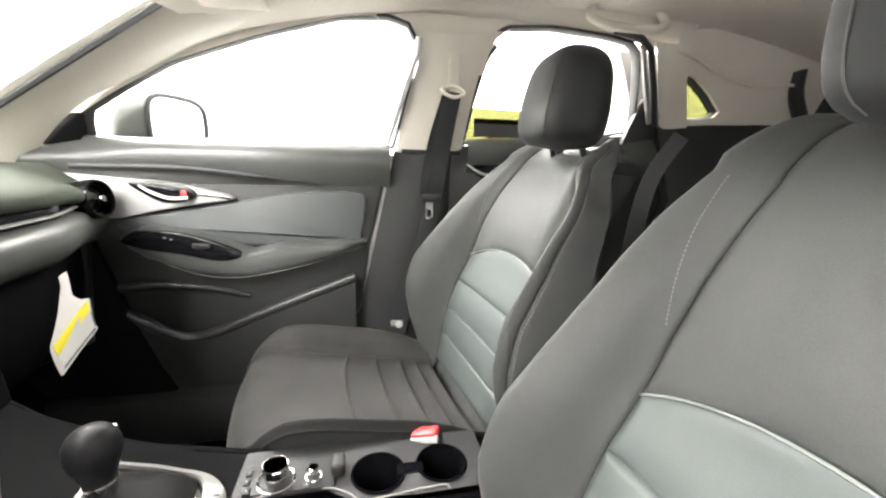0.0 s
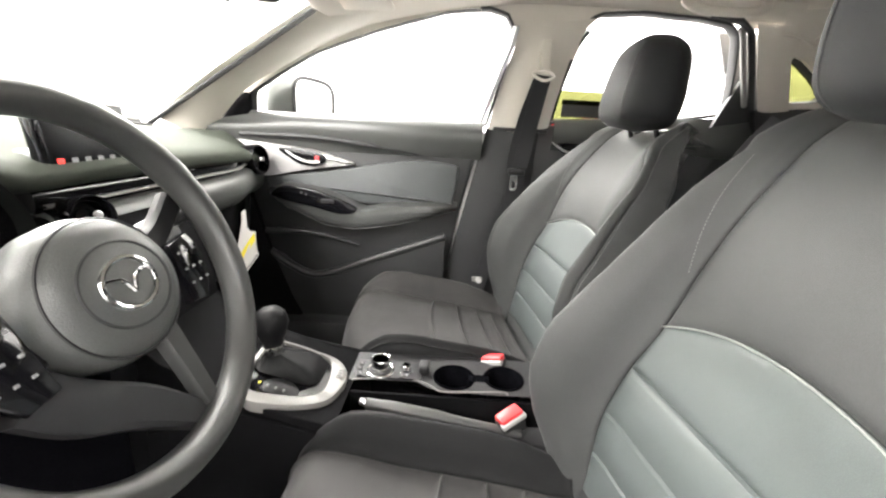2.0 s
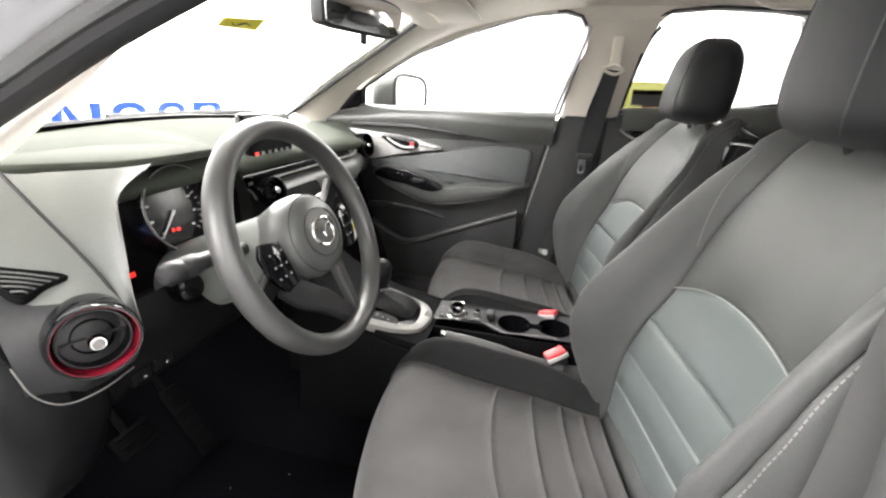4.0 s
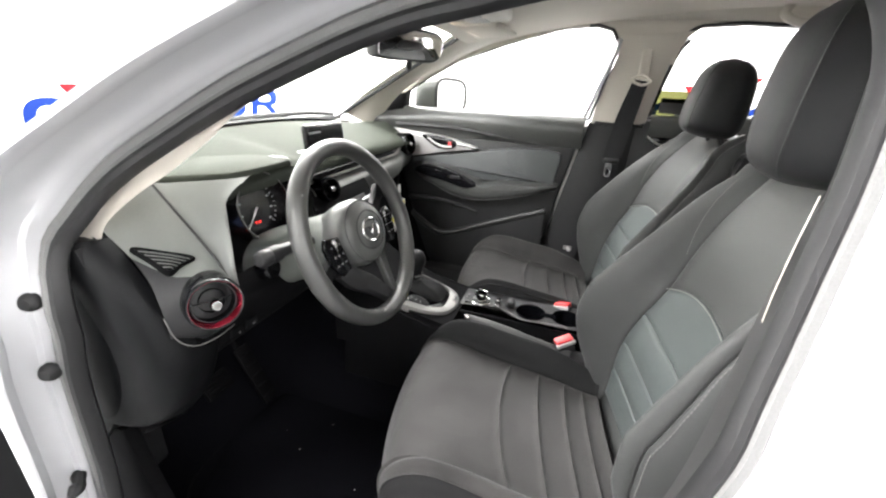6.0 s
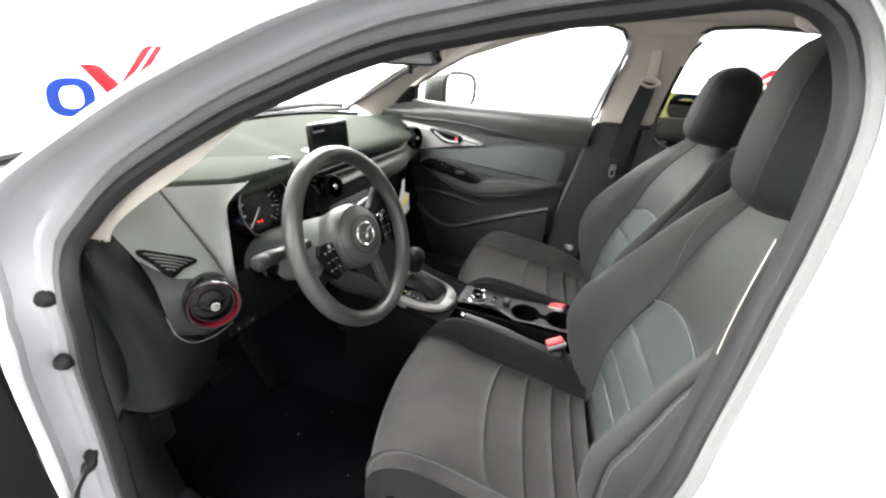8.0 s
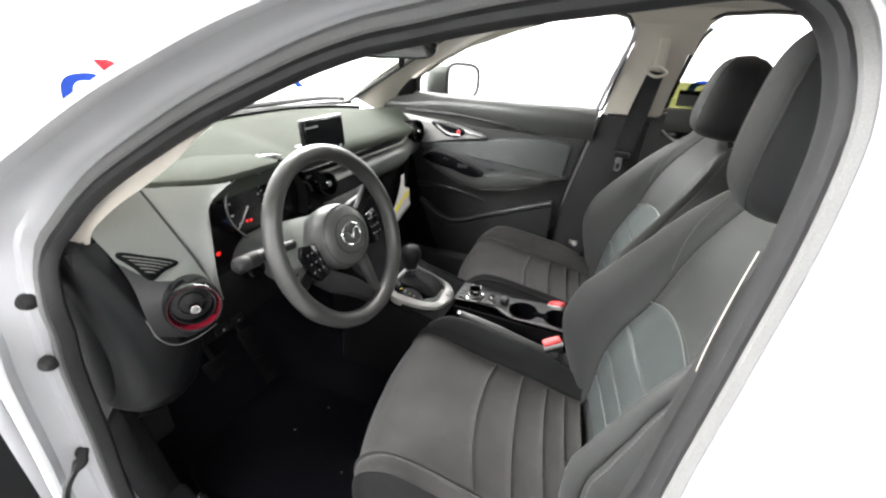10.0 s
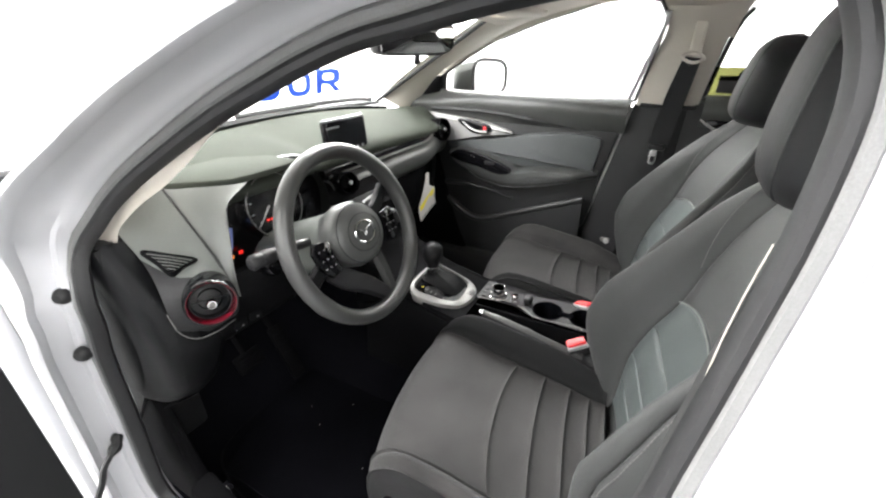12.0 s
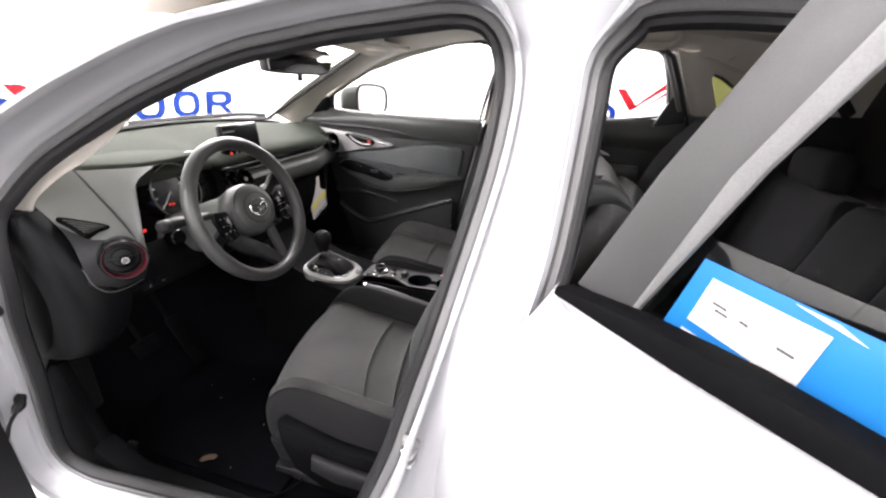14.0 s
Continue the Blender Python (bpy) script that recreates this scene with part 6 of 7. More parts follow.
part("adjuster", rbox((0.612, -0.142, 1.335), (0.016, 0.032, 0.10), 0.010, 3), M_PILLAR, belt, "beige height adjuster")
part("guide_loop", tube(cr([(0.598, -0.168, 1.283), (0.594, -0.140, 1.272), (0.598, -0.108, 1.288), (0.606, -0.140, 1.300)], 30, closed=True), 0.005, 8, closed=True), M_PILLAR, belt, "beige belt guide")


def strap(points, width, across=(0, 1, 0)):
    p = cr(points, 30)
    ac = np.array(across, float)
    t = np.gradient(p, axis=0)
    rows = []
    for q, d in zip(p, t):
        d = d / np.linalg.norm(d)
        c = ac - (ac @ d) * d
        c /= np.linalg.norm(c)
        n2 = np.cross(d, c) * 0.0012
        rows.append([q - c * width / 2 - n2, q + c * width / 2 - n2, q + c * width / 2 + n2, q - c * width / 2 + n2])
    return loft(rows, closed=True, cap=True)


part("webbing", strap([(0.602, -0.140, 1.285), (0.640, -0.125, 1.16), (0.655, -0.108, 1.03), (0.665, -0.085, 0.90), (0.685, -0.02, 0.65), (0.70, 0.02, 0.42)], 0.046), M_BELT, belt, "black webbing")
part("webbing", strap([(0.604, -0.136, 1.280), (0.668, -0.110, 1.16), (0.690, -0.095, 1.05), (0.695, -0.09, 0.98)], 0.046), M_BELT, belt, "black webbing")
tg = part("tongue", rbox((0.648, -0.096, 1.005), (0.014, 0.055, 0.022), 0.006), M_PLASTIC, belt, "black tongue grip")
part("tongue_plate", ring_plate(oval(-0.090, 0.970, 0.012, 0.026, 24, 4), oval(-0.090, 0.963, 0.006, 0.010, 24, 4), 0.646, 0.649, "x"), M_CHROME, tg, "bright metal tongue")
lat = thing("belt_anchor", "bright metal belt anchor beside the passenger cushion", "belt anchor")
part("plate", rbox((0.590, 0.005, 0.655), (0.008, 0.034, 0.018), 0.003), M_SURROUND, lat)
part("bolt", lathe([(0.0, 0.01), (0.009, 0.01), (0.010, 0.0)], 12, aim((0.585, 0.0, 0.655), (-1, 0, 0))), M_SILVER, lat)
# ---- rear of the cabin, far side ----
rdoor = thing("rear_passenger_door", "closed rear door with black trim and silver inner handle", "car door")
RDOOR = [(-0.15, 1.150), (-0.155, 0.95), (-0.13, 0.60), (-0.12, 0.40), (-0.60, 0.40), (-0.74, 0.62), (-0.86, 0.85), (-0.90, 1.10), (-0.86, 1.20), (-0.76, 1.185)]
part("panel", slab(RDOOR, 0.700, 0.745, "x", 0.012), M_PLASTIC, rdoor, "black plastic door panel")
part("upper_trim", loft([cr([(0.712, y, 1.172 - 0.05 * (y + 0.2)), (0.690, y, 1.165 - 0.05 * (y + 0.2)), (0.675, y, 1.13), (0.690, y, 1.09), (0.705, y, 1.07)], 12) for y in np.linspace(-0.205, -0.86, 24)]), M_DASH, rdoor, "soft black sill trim")
part("handle_cup", slab(cr([(-0.225, 1.098), (-0.30, 1.100), (-0.345, 1.085), (-0.335, 1.065), (-0.28, 1.055), (-0.24, 1.070)], 36, closed=True), 0.684, 0.702, "x", 0.004), M_PIANO, rdoor, "dark handle recess")
part("door_handle", tube(cr([(0.682, -0.205, 1.100), (0.672, -0.235, 1.080), (0.670, -0.27, 1.070), (0.678, -0.30, 1.078)], 14), np.linspace(0.004, 0.007, 14), 10, flat=0.7), M_SILVER, rdoor, "silver pull handle")
part("lock_tab", rbox((0.676, -0.315, 1.085), (0.012, 0.014, 0.020), 0.003), M_BUCKLE, rdoor, "red lock tab")
part("armrest", loft([cr([(0.704, y, 1.005), (0.66, y, 1.010), (0.640, y, 0.99), (0.650, y, 0.955), (0.704, y, 0.935)], 12) for y in np.linspace(-0.23, -0.66, 16)]), M_DASH, rdoor, "soft black armrest")
part("switch", rbox((0.655, -0.245, 1.014), (0.020, 0.030, 0.010), 0.003), M_SILVER, rdoor, "window switch")
RWIN = [(-0.192, 1.165), (-0.205, 1.27), (-0.220, 1.37), (-0.240, 1.418), (-0.275, 1.444), (-0.40, 1.452), (-0.56, 1.444), (-0.636, 1.434), (-0.664, 1.412), (-0.694, 1.331), (-0.728, 1.216), (-0.60, 1.195), (-0.45, 1.180)]
RW = even(np.vstack([RWIN, RWIN[:1]]), 80)[:-1]
part("window_frame", window_ring(RW, [(0.0, 0.03), (-0.002, 0.006), (0.002, -0.004), (0.007, -0.005), (0.010, 0.0), (0.010, 0.03), (0.0, 0.03)]), M_RUBBER, rdoor, "black window frame")
RG = [(-0.190, 1.165), (-0.200, 1.258), (-0.38, 1.257), (-0.45, 1.240), (-0.52, 1.188), (-0.45, 1.180)]
part("window_pane", (np.array([(side_x(z) + 0.018, y, z) for y, z in RG]), [tuple(range(len(RG)))]), M_OLIVEGLASS, rdoor, "half-lowered green tinted glass").visible_shadow = False
fs = thing("window_sticker", "dark sticker back on the half-lowered far rear window", "sticker")
part("sheet", slab([(-0.228, 1.180), (-0.228, 1.232), (-0.42, 1.232), (-0.42, 1.180)], 0.712, 0.714, "x", 0.0005), M_DARKTHING, fs)
part("corner_post", slab([(-0.680, 1.170), (-0.790, 1.190), (-0.788, 1.228), (-0.737, 1.306), (-0.699, 1.222)], 0.664, 0.682, "x", 0.003), M_PLASTIC, rdoor, "black window corner")
part("pale_post", tube(sided([(-0.652, 1.428), (-0.664, 1.413), (-0.712, 1.325), (-0.762, 1.235)], 1, 0.712), 0.008, 8), M_SURROUND, rdoor, "pale door frame edge")
part("seal", tube(sided([(-0.56, 1.452), (-0.64, 1.442), (-0.680, 1.418), (-0.733, 1.325), (-0.783, 1.228)], 1, 0.706), 0.009, 8), M_RUBBER, rdoor)
rear = thing("rear_quarter", "beige rear quarter trim round a small window", "trim", kind="structure")
QWIN = [(-0.815, 1.371), (-0.863, 1.356), (-0.931, 1.317), (-0.985, 1.277), (-0.975, 1.264), (-0.935, 1.259), (-0.885, 1.257), (-0.850, 1.312)]
QW = even(np.vstack([QWIN, QWIN[:1]]), 50)[:-1]
part("window_frame", window_ring(QW, [(0.0, 0.02), (0.0, 0.0), (0.006, -0.008), (0.012, 0.0), (0.012, 0.02), (0.0, 0.02)]), M_RUBBER, rear)
part("window_pane", (np.array([(side_x(z) + 0.012, y, z) for y, z in QW]), [tuple(range(len(QW)))]), M_OLIVEGLASS, rear, "small green tinted quarter window").visible_shadow = False
part("post_backing", slab([(-0.66, 1.44), (-0.80, 1.44), (-0.875, 1.26), (-0.89, 1.19), (-0.76, 1.19)], 0.700, 0.712, "x", 0.002), M_SEAL, rear)
# quarter trim as a sheet with the window cut out
QO = [(-0.755, 1.47), (-0.90, 1.485), (-1.10, 1.475), (-1.36, 1.45), (-1.36, 1.22), (-1.15, 1.225), (-0.95, 1.228), (-0.81, 1.215), (-0.79, 1.26), (-0.775, 1.36)]
qn = even(np.vstack([QO, QO[:1]]), 50)[:-1]
ang = lambda p: np.arctan2(p[:, 1] - 1.31, p[:, 0] + 0.90)
qo = qn[np.argsort(ang(qn))]
qi = np.array(inset(QW, -0.006))
qi = qi[np.argsort(ang(qi))]
part("cover", loft([[(side_x(z, 0.715), y, z) for y, z in qo], [(side_x(z, 0.712), y, z) for y, z in (qo * 0.5 + qi * 0.5)], [(side_x(z, 0.718), y, z) for y, z in qi], [(side_x(z, 0.745), y, z) for y, z in qi]], closed=True), M_PILLAR, rear, "beige quarter panel cover")
part("crease", tube(cr([(0.585, -0.719, 1.420), (0.584, -0.805, 1.412), (0.596, -0.916, 1.374), (0.606, -1.044, 1.349), (0.600, -1.19, 1.359)], 24), 0.005, 8), M_PILLAR, rear)
part("post_cover", band([(0.580, -0.690, 1.440), (0.588, -0.706, 1.406), (0.625, -0.752, 1.320), (0.664, -0.806, 1.222)], [(0.580, -0.80, 1.440), (0.595, -0.812, 1.393), (0.604, -0.820, 1.367), (0.660, -0.894, 1.228)], 18, 0.012), M_PILLAR, rear, "beige rear pillar cover")
part("side_black", slab([(-0.79, 1.228), (-1.09, 1.250), (-1.36, 1.275), (-1.36, 0.40), (-0.62, 0.40), (-0.78, 0.70), (-0.87, 1.0)], 0.66, 0.70, "x", 0.01), M_PLASTIC, rear, "black lower quarter trim")
part("tailgate_opening", tube(cr([(0.595, -1.19, 1.40), (0.612, -1.215, 1.335), (0.64, -1.29, 1.26)], 12), 0.02, 8), M_RUBBER, rear)
nearq = thing("near_quarter_trim", "black and beige trim at the rear of the driver's side", "trim", kind="structure")
part("cover", slab([(-1.02, 1.36), (-1.12, 1.42), (-1.34, 1.40), (-1.34, 0.35), (-0.98, 0.35), (-1.06, 0.70), (-1.13, 0.95), (-1.12, 1.15)], -0.70, -0.66, "x", 0.01), M_PLASTIC, nearq)

# ---- rear bench ----
bench = thing("rear_bench", "black cloth rear bench with split backrest", "rear bench")


def pad(x0, x1, profile, mat, name, label="", soft=0.03):
    rows = []
    for w in np.linspace(0, 1, 20):
        x = x0 + (x1 - x0) * w
        e = min(w, 1 - w) * abs(x1 - x0)
        d = 0.03 * (1 - math.sqrt(max(0.0, 1 - (1 - min(e / soft, 1)) ** 2)))
        c = np.mean(profile, 0)
        rows.append([(x, *(np.array(p) + (c - np.array(p)) * d / 0.08)) for p in cr(profile, 28, closed=True)])
    return part(name, loft(rows, closed=True, cap=True), mat, bench, label)


for x0, x1 in ((-0.62, -0.14), (-0.13, 0.13), (0.14, 0.62)):
    pad(x0, x1, [(-0.50, 0.56), (-0.46, 0.52), (-0.47, 0.42), (-0.90, 0.40), (-0.95, 0.52), (-0.72, 0.56)], M_BENCH, "cushion")
    pad(x0, x1, [(-0.90, 0.52), (-1.02, 0.80), (-1.09, 1.02), (-1.13, 1.05), (-1.18, 1.02), (-1.12, 0.80), (-1.02, 0.50)], M_BENCH, "backrest")
for x in (-0.38, 0.38):
    part("head_restraint", rbox((x, -1.14, 1.10), (0.24, 0.09, 0.12), 0.035, 3), M_BENCH, bench, "low black head restraint")
for x in (0.52,):
    part("rear_belt", strap([(0.60, -0.83, 1.20), (0.57, -0.73, 1.08), (0.52, -0.66, 0.92), (0.50, -0.62, 0.60)], 0.045, (0.3, 1, 0)), M_BELT, bench, "black rear belt webbing")
    part("rear_tongue", rbox((0.540, -0.675, 0.955), (0.012, 0.026, 0.040), 0.003), M_CHROME, bench, "bright belt tongue")
shelf = thing("parcel_shelf", "black parcel shelf behind the rear bench", "shelf")
part("board", rbox((0, -1.26, 1.04), (1.26, 0.20, 0.02), 0.006), M_PLASTIC, shelf)
part("support", rbox((0.63, -1.26, 1.02), (0.04, 0.18, 0.03), 0.006), M_PLASTIC, shelf)
part("support", rbox((-0.63, -1.26, 1.02), (0.04, 0.18, 0.03), 0.006), M_PLASTIC, shelf)

# ---- driver's side pillar inside and its belt ----
dbp = thing("driver_pillar", "beige and black centre pillar trim beside the driver's seat", "pillar trim", kind="structure")
part("upper_cover", band([(-0.492, -0.225, 1.395), (-0.508, -0.230, 1.34), (-0.522, -0.232, 1.30)], [(-0.492, -0.39, 1.395), (-0.508, -0.37, 1.34), (-0.520, -0.352, 1.30)], 16, 0.010), M_PILLAR, dbp, "beige upper pillar cover")
part("lower_cover", band([(-0.522, -0.232, 1.30), (-0.552, -0.222, 1.18), (-0.566, -0.204, 1.10), (-0.588, -0.188, 1.0), (-0.606, -0.174, 0.90), (-0.622, -0.150, 0.80), (-0.640, -0.10, 0.66), (-0.66, -0.02, 0.42)], [(-0.520, -0.352, 1.30), (-0.555, -0.345, 1.18), (-0.580, -0.335, 1.10), (-0.612, -0.318, 1.0), (-0.640, -0.30, 0.90), (-0.650, -0.285, 0.80), (-0.655, -0.27, 0.66), (-0.66, -0.27, 0.42)], 34, 0.012), M_POST, dbp, "black lower pillar cover")
# thin pale bead added to stand for light caught on the trim's edge
part("lit_cover_edge", tube(cr([(-0.576, -0.202, 1.050), (-0.570, -0.205, 1.09), (-0.562, -0.211, 1.14), (-0.553, -0.218, 1.18)], 16), 0.0008, 6), M_PILLAR, dbp, "lit front edge of the pillar cover, drawn as a pale bead")
dbelt = thing("seat_belt", "black driver's seat belt hanging along the pillar", "seat belt")
part("webbing", strap([(-0.505, -0.305, 1.30), (-0.535, -0.30, 1.15), (-0.565, -0.29, 1.0), (-0.60, -0.27, 0.80), (-0.62, -0.24, 0.45)], 0.046), M_BELT, dbelt, "black webbing")
dt = part("tongue", rbox((-0.567, -0.288, 0.985), (0.014, 0.055, 0.022), 0.006), M_PLASTIC, dbelt)
part("tongue_plate", rbox((-0.570, -0.284, 0.955), (0.003, 0.024, 0.045), 0.001), M_CHROME, dt, "bright metal tongue")
part("guide_loop", tube(cr([(-0.502, -0.33, 1.30), (-0.498, -0.305, 1.290), (-0.502, -0.275, 1.305), (-0.508, -0.305, 1.315)], 30, closed=True), 0.005, 8, closed=True), M_PILLAR, dbelt, "beige belt guide")

# ---- windscreen, mirror, visors, roof fittings ----
glass_rows = []
for w in np.linspace(0, 1, 12):
    half = 0.620 - 0.182 * w
    glass_rows.append([(half * s, 1.075 - 0.62 * w - 0.015 * s**2, 1.108 + 0.315 * w - 0.02 * s * s) for s in np.linspace(-1, 1, 16)])
ws = thing("windscreen", "clear laminated windscreen with black edge", "windscreen", kind="structure")
part("pane", loft(glass_rows), M_GLASS, ws).visible_shadow = False
part("edge_seal", tube(np.array([r[-1] for r in glass_rows]) + np.array((0, 0.002, 0.002)), 0.007, 6), M_RUBBER, ws, "black glass edge")
part("lower_seal", tube(np.array(glass_rows[0]) + np.array((0, -0.01, 0.0)), 0.008, 6), M_RUBBER, ws)
note = thing("windscreen_note", "yellow paper note stuck inside the windscreen", "note")
NOTE = np.array([(-0.150, 0.681, 1.302), (-0.050, 0.671, 1.307), (-0.062, 0.634, 1.326), (-0.160, 0.655, 1.315)])
part("sheet", (np.vstack([NOTE, NOTE + np.array((0, -0.0005, -0.001))]), [(0, 1, 2, 3), (4, 5, 6, 7), (0, 1, 5, 4), (1, 2, 6, 5), (2, 3, 7, 6), (3, 0, 4, 7)]), M_YELLOW, note)
part("scribble", tube(cr([(-0.130, 0.662, 1.3095), (-0.115, 0.668, 1.3065), (-0.100, 0.655, 1.313), (-0.080, 0.660, 1.3105)], 14), 0.0012, 5), M_INK, note)
rv = thing("rear_view_mirror", "black rear-view mirror on a stalk below the roof", "mirror")
RM = aim((-0.055, 0.42, 1.335), (-0.30, -0.93, -0.12))
part("housing", moved(slab(cr([(-0.115, -0.022), (-0.105, 0.030), (0.0, 0.036), (0.105, 0.030), (0.118, -0.010), (0.09, -0.034), (0, -0.036), (-0.095, -0.034)], 60, closed=True), -0.030, 0.006, "z", 0.010), RM), M_PLASTIC, rv, "black housing")
part("mirror_glass", moved(slab(cr([(-0.107, -0.020), (-0.098, 0.025), (0.0, 0.030), (0.098, 0.025), (0.110, -0.010), (0.085, -0.028), (0, -0.030), (-0.09, -0.028)], 60, closed=True), 0.004, 0.008, "z", 0.001), RM), M_MIRROR, rv, "mirror glass")
part("tab", moved(rbox((0.0, -0.044, 0.0), (0.016, 0.020, 0.008), 0.003), RM), M_PLASTIC, rv, "black dimming tab")
part("stalk", tube(cr([(-0.05, 0.435, 1.345), (-0.045, 0.47, 1.375), (-0.04, 0.50, 1.402)], 8), 0.010, 8), M_PLASTIC, rv)


def visor(x, label):
    s = thing("sun_visor", label, "sun visor", "sun visors")
    part("flap", rbox((x, 0.335, 1.405), (0.30, 0.13, 0.018), 0.008, 3), M_LINING, s)
    part("hinge", tube([(x - 0.15, 0.400, 1.400), (x + 0.15, 0.400, 1.400)], 0.006, 8), M_PILLAR, s)
    return s


visor(-0.33, "beige sun visor folded up over the driver")
visor(0.31, "beige sun visor folded up over the passenger")


def grab(place, length, sign, label):
    s = thing("grab_handle", label, "grab handle", "grab handles")
    x, y, z = place
    path = cr([(x, y - 0.010, z - 0.002), (x - sign * 0.012, y + 0.002, z - 0.030), (x - sign * 0.030, y - 0.030, z - 0.052), (x - sign * 0.034, y - 0.070, z - 0.056), (x - sign * 0.034, y - length + 0.070, z - 0.056), (x - sign * 0.030, y - length + 0.030, z - 0.052), (x - sign * 0.012, y - length - 0.002, z - 0.030), (x, y - length + 0.010, z - 0.002)], 40)
    part("bar", tube(path, 0.0115, 10), M_PILLAR, s, "beige handle bar")
    for yy in (y, y - length):
        part("foot", rbox((x, yy, z + 0.002), (0.035, 0.040, 0.016), 0.006), M_PILLAR, s)
    return s


grab((0.545, -0.470, 1.502), 0.205, 1, "beige grab handle over the rear door")
grab((-0.480, -0.52, 1.455), 0.19, -1, "beige grab handle over the rear door")
dome = thing("roof_console", "beige roof console with map lamps", "roof console")
part("body", rbox((0, 0.30, 1.412), (0.17, 0.17, 0.03), 0.012, 3), M_PILLAR, dome)
for x in (-0.04, 0.04):
    part("lens", rbox((x, 0.29, 1.396), (0.05, 0.05, 0.006), 0.003), M_PAPER, dome, "frosted lamp lens")

# ---- paper tag hanging from the glovebox ----
tag = thing("paper_tag", "white paper tag with a yellow band hanging under the dashboard", "paper tag")
TAG = [(0.280, 0.903), (0.288, 0.906), (0.300, 0.908), (0.306, 0.884), (0.312, 0.858), (0.334, 0.842), (0.360, 0.836), (0.362, 0.815), (0.371, 0.765), (0.312, 0.748), (0.251, 0.727), (0.246, 0.760), (0.245, 0.786), (0.262, 0.812), (0.274, 0.838), (0.279, 0.862), (0.284, 0.884)]


def card(name, outline, y0, y1, material_, label=""):
    """A printed sheet, slightly bowed."""
    v, f = slab(even(np.array(outline), 70, closed=True), y0, y1, "y", 0.0002)
    v = np.array(v)
    v[:, 0] += 0.010
    v[:, 1] += 0.006 * np.sin((v[:, 2] - 0.72) * 22)
    return part(name, (v, f), material_, tag, label)


card("card", TAG, 0.6195, 0.6205, M_PAPER, "creased white card")
card("band", [(0.250, 0.787), (0.350, 0.834), (0.356, 0.812), (0.256, 0.766)], 0.6180, 0.6190, M_YELLOW, "yellow printed band")
card("print_line", [(0.262, 0.741), (0.362, 0.772), (0.362, 0.769), (0.262, 0.738)], 0.6180, 0.6190, M_INK)
card("print_line", [(0.364, 0.775), (0.359, 0.806), (0.362, 0.806), (0.367, 0.775)], 0.6180, 0.6190, M_INK)

# ---- open front door beside the hinge face ----
fdoor = thing("driver_door", "opened driver's door with black inner trim", "car door")
FD = pose(-0.868, 0.60, 0, 0, 0, 100)


def door_leaf(outline, thick, m, mat, parent, name, label="", off=0.0):
    return part(name, moved(slab(outline, off, off + thick, "x", 0.01), m), mat, parent, label)


door_leaf([(0.0, 0.36), (1.0, 0.34), (1.05, 0.70), (1.02, 1.06), (0.0, 1.02)], 0.05, FD, M_PLASTIC, fdoor, "inner_trim", "black inner trim", -0.05)
door_leaf([(0.02, 0.34), (1.02, 0.32), (1.06, 0.70), (1.03, 1.05), (0.02, 1.01)], 0.06, FD, M_PAINT, fdoor, "outer_skin", "white painted skin", 0.002)
door_leaf([(0.25, 0.84), (0.80, 0.86), (0.80, 0.91), (0.25, 0.90)], 0.06, FD, M_DASH, fdoor, "armrest", "black armrest", -0.11)

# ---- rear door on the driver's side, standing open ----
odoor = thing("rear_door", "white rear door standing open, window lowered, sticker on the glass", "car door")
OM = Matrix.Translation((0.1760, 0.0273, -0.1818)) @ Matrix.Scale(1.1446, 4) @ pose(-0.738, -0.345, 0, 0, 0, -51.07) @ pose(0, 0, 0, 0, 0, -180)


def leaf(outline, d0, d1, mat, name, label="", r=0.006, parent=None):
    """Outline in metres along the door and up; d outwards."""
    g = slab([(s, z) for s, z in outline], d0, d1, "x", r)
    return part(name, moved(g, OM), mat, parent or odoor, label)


SKIN = [(0.018, 1.088), (0.173, 1.093), (0.29, 1.104), (0.90, 1.15), (0.94, 1.05), (0.90, 0.90), (0.72, 0.70), (0.58, 0.55), (0.50, 0.485), (0.0, 0.485), (-0.025, 0.58), (-0.025, 1.038)]
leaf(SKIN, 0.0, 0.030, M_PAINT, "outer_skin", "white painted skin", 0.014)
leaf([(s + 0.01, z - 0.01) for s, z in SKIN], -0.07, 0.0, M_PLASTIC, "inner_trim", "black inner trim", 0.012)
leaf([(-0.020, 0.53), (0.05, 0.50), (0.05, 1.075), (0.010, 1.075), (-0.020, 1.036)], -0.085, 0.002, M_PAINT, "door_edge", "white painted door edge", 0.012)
# the door's front edge, curving forward over the foot of the centre pillar
EDGE = cr([(-0.690, -0.352, 1.060), (-0.698, -0.318, 1.000), (-0.704, -0.266, 0.920), (-0.708, -0.232, 0.840), (-0.710, -0.214, 0.720), (-0.710, -0.210, 0.60), (-0.710, -0.212, 0.42)], 24)
rows = []
for e in EDGE:
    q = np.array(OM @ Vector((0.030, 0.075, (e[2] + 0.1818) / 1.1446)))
    w = np.linspace(0, 1, 12)[:, None]
    bow = np.array((-0.016, 0.004, 0.0)) * np.sin(np.pi * w) ** 0.7
    inner = e + np.array((0.030, -0.006, 0.0))
    rows.append(np.vstack([inner[None], e * (1 - w) + q * w + bow]))
part("front_edge", loft(rows), M_PAINT, odoor, "white painted front edge of the door")
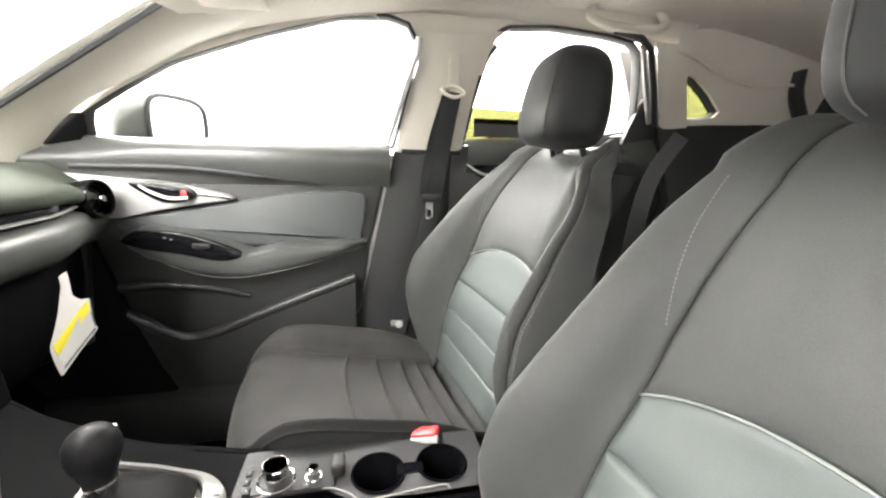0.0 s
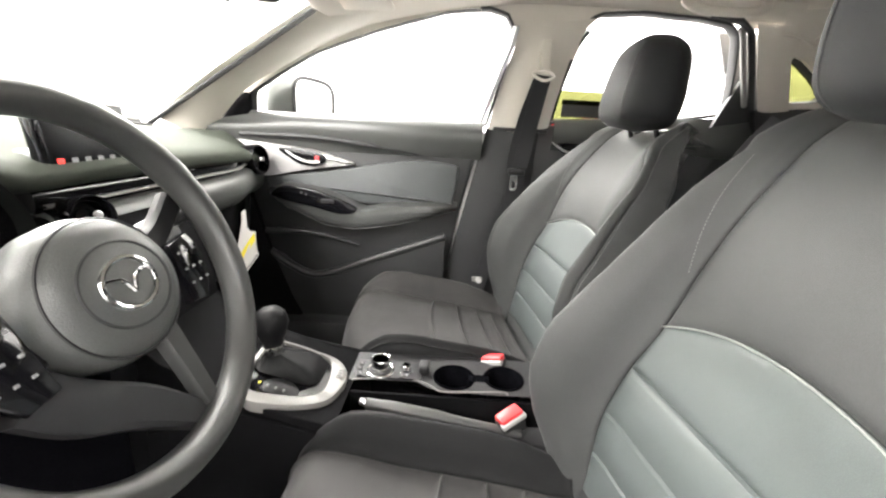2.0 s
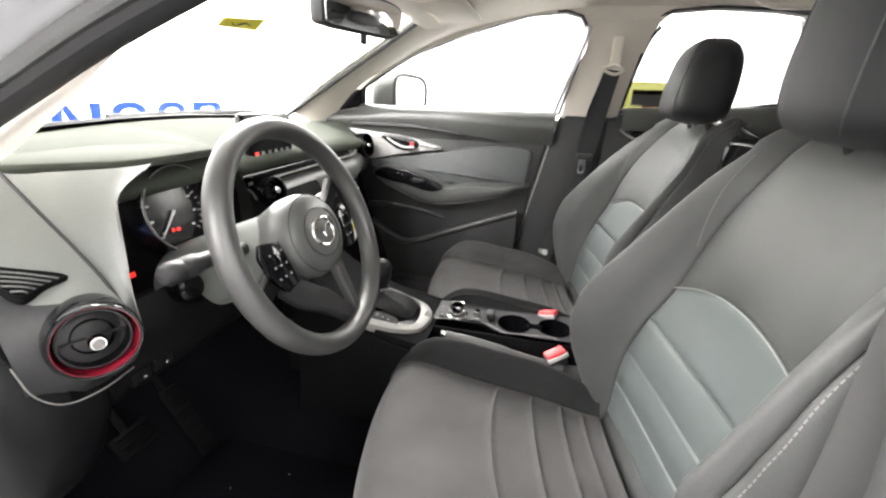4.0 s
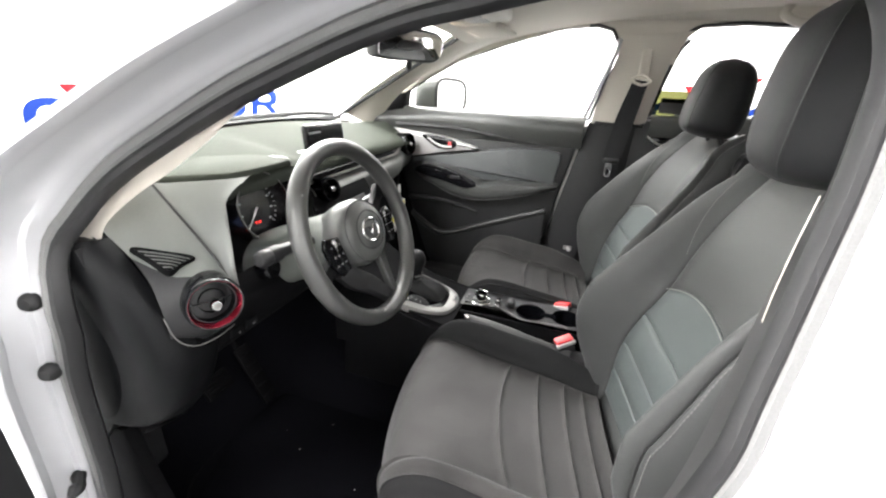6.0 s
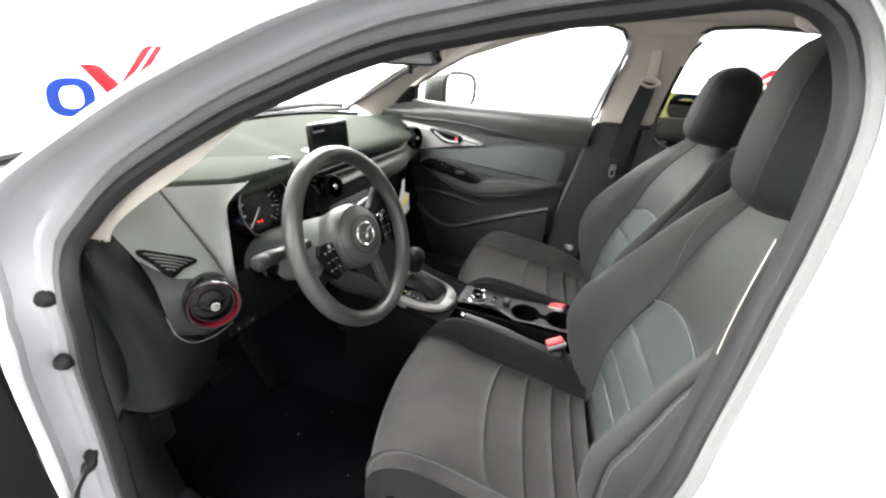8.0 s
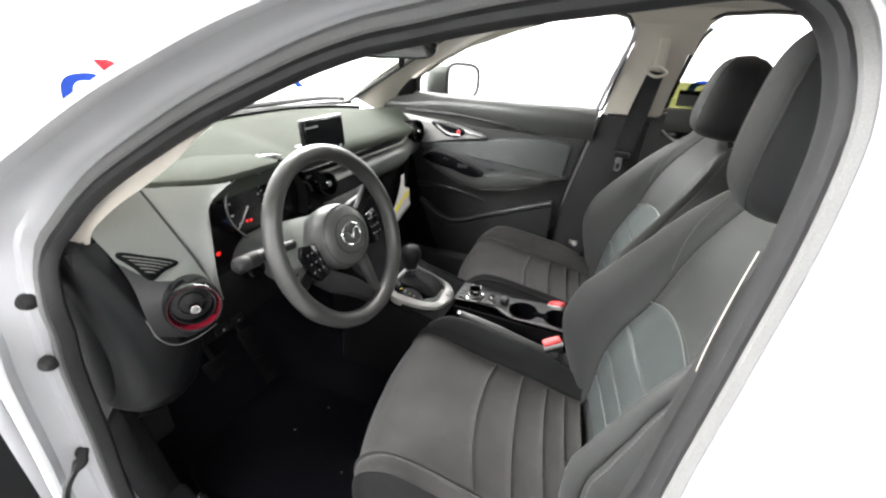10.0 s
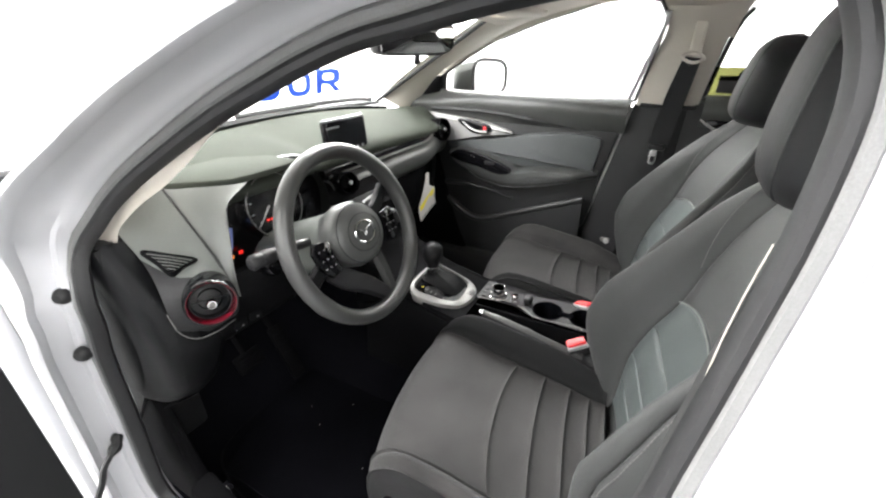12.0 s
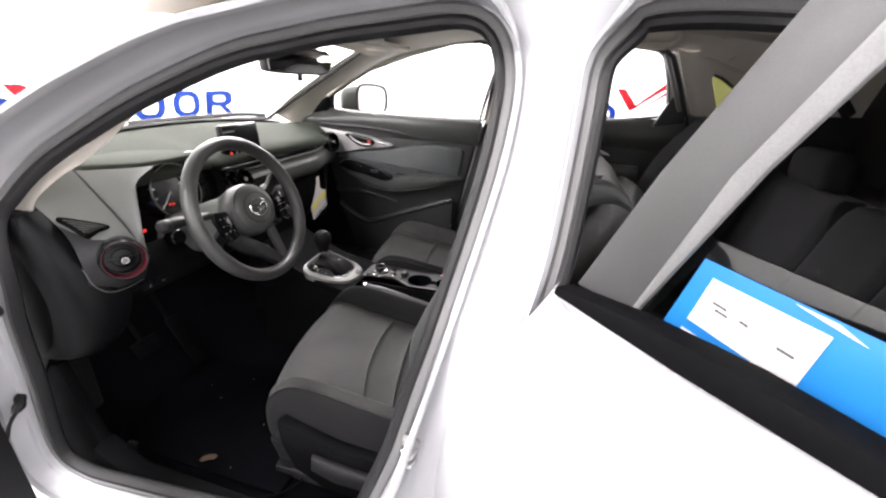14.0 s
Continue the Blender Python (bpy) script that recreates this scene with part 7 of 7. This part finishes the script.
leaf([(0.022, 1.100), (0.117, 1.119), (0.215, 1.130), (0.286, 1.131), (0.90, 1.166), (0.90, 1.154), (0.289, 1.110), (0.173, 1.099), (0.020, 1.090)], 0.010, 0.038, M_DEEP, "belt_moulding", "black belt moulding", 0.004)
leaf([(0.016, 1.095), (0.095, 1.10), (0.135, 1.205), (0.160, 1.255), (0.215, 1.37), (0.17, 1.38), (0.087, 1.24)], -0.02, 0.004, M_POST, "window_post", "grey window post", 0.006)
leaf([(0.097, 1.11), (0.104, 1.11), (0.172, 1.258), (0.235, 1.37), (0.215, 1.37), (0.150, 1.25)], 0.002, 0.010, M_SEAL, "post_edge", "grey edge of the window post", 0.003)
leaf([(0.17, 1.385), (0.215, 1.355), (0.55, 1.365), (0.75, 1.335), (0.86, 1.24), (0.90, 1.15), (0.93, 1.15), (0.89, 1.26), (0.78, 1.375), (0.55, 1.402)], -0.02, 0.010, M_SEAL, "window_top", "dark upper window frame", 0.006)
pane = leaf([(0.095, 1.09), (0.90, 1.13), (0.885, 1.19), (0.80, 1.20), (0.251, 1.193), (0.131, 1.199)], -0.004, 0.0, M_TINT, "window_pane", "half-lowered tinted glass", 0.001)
pane.visible_shadow = False
stick = thing("window_sticker", "blue and white paper sticker inside the rear window", "sticker")


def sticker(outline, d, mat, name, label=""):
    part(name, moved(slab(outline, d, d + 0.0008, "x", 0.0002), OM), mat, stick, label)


sticker([(0.126, 1.110), (0.230, 1.117), (0.44, 1.120), (0.44, 1.178), (0.257, 1.177), (0.146, 1.182)], 0.001, M_STICKER, "sheet", "sky blue printed sheet")
sticker([(0.147, 1.128), (0.229, 1.120), (0.236, 1.167), (0.157, 1.170)], 0.002, M_PAPER, "label_panel", "white label")
sticker([(0.142, 1.1115), (0.205, 1.1155), (0.145, 1.1185)], 0.002, M_PAPER, "label_panel", "white label")
sticker([(0.212, 1.1775), (0.252, 1.170), (0.236, 1.1765)], 0.002, M_PAPER, "label_panel", "white label")
for s0, z0, w in ((0.163, 1.151, 0.011), (0.166, 1.146, 0.010), (0.185, 1.147, 0.006), (0.212, 1.142, 0.011)):
    sticker([(s0, z0), (s0 + w, z0 - 0.001), (s0 + w, z0 + 0.001), (s0, z0 + 0.002)], 0.003, M_INK, "print_bar")
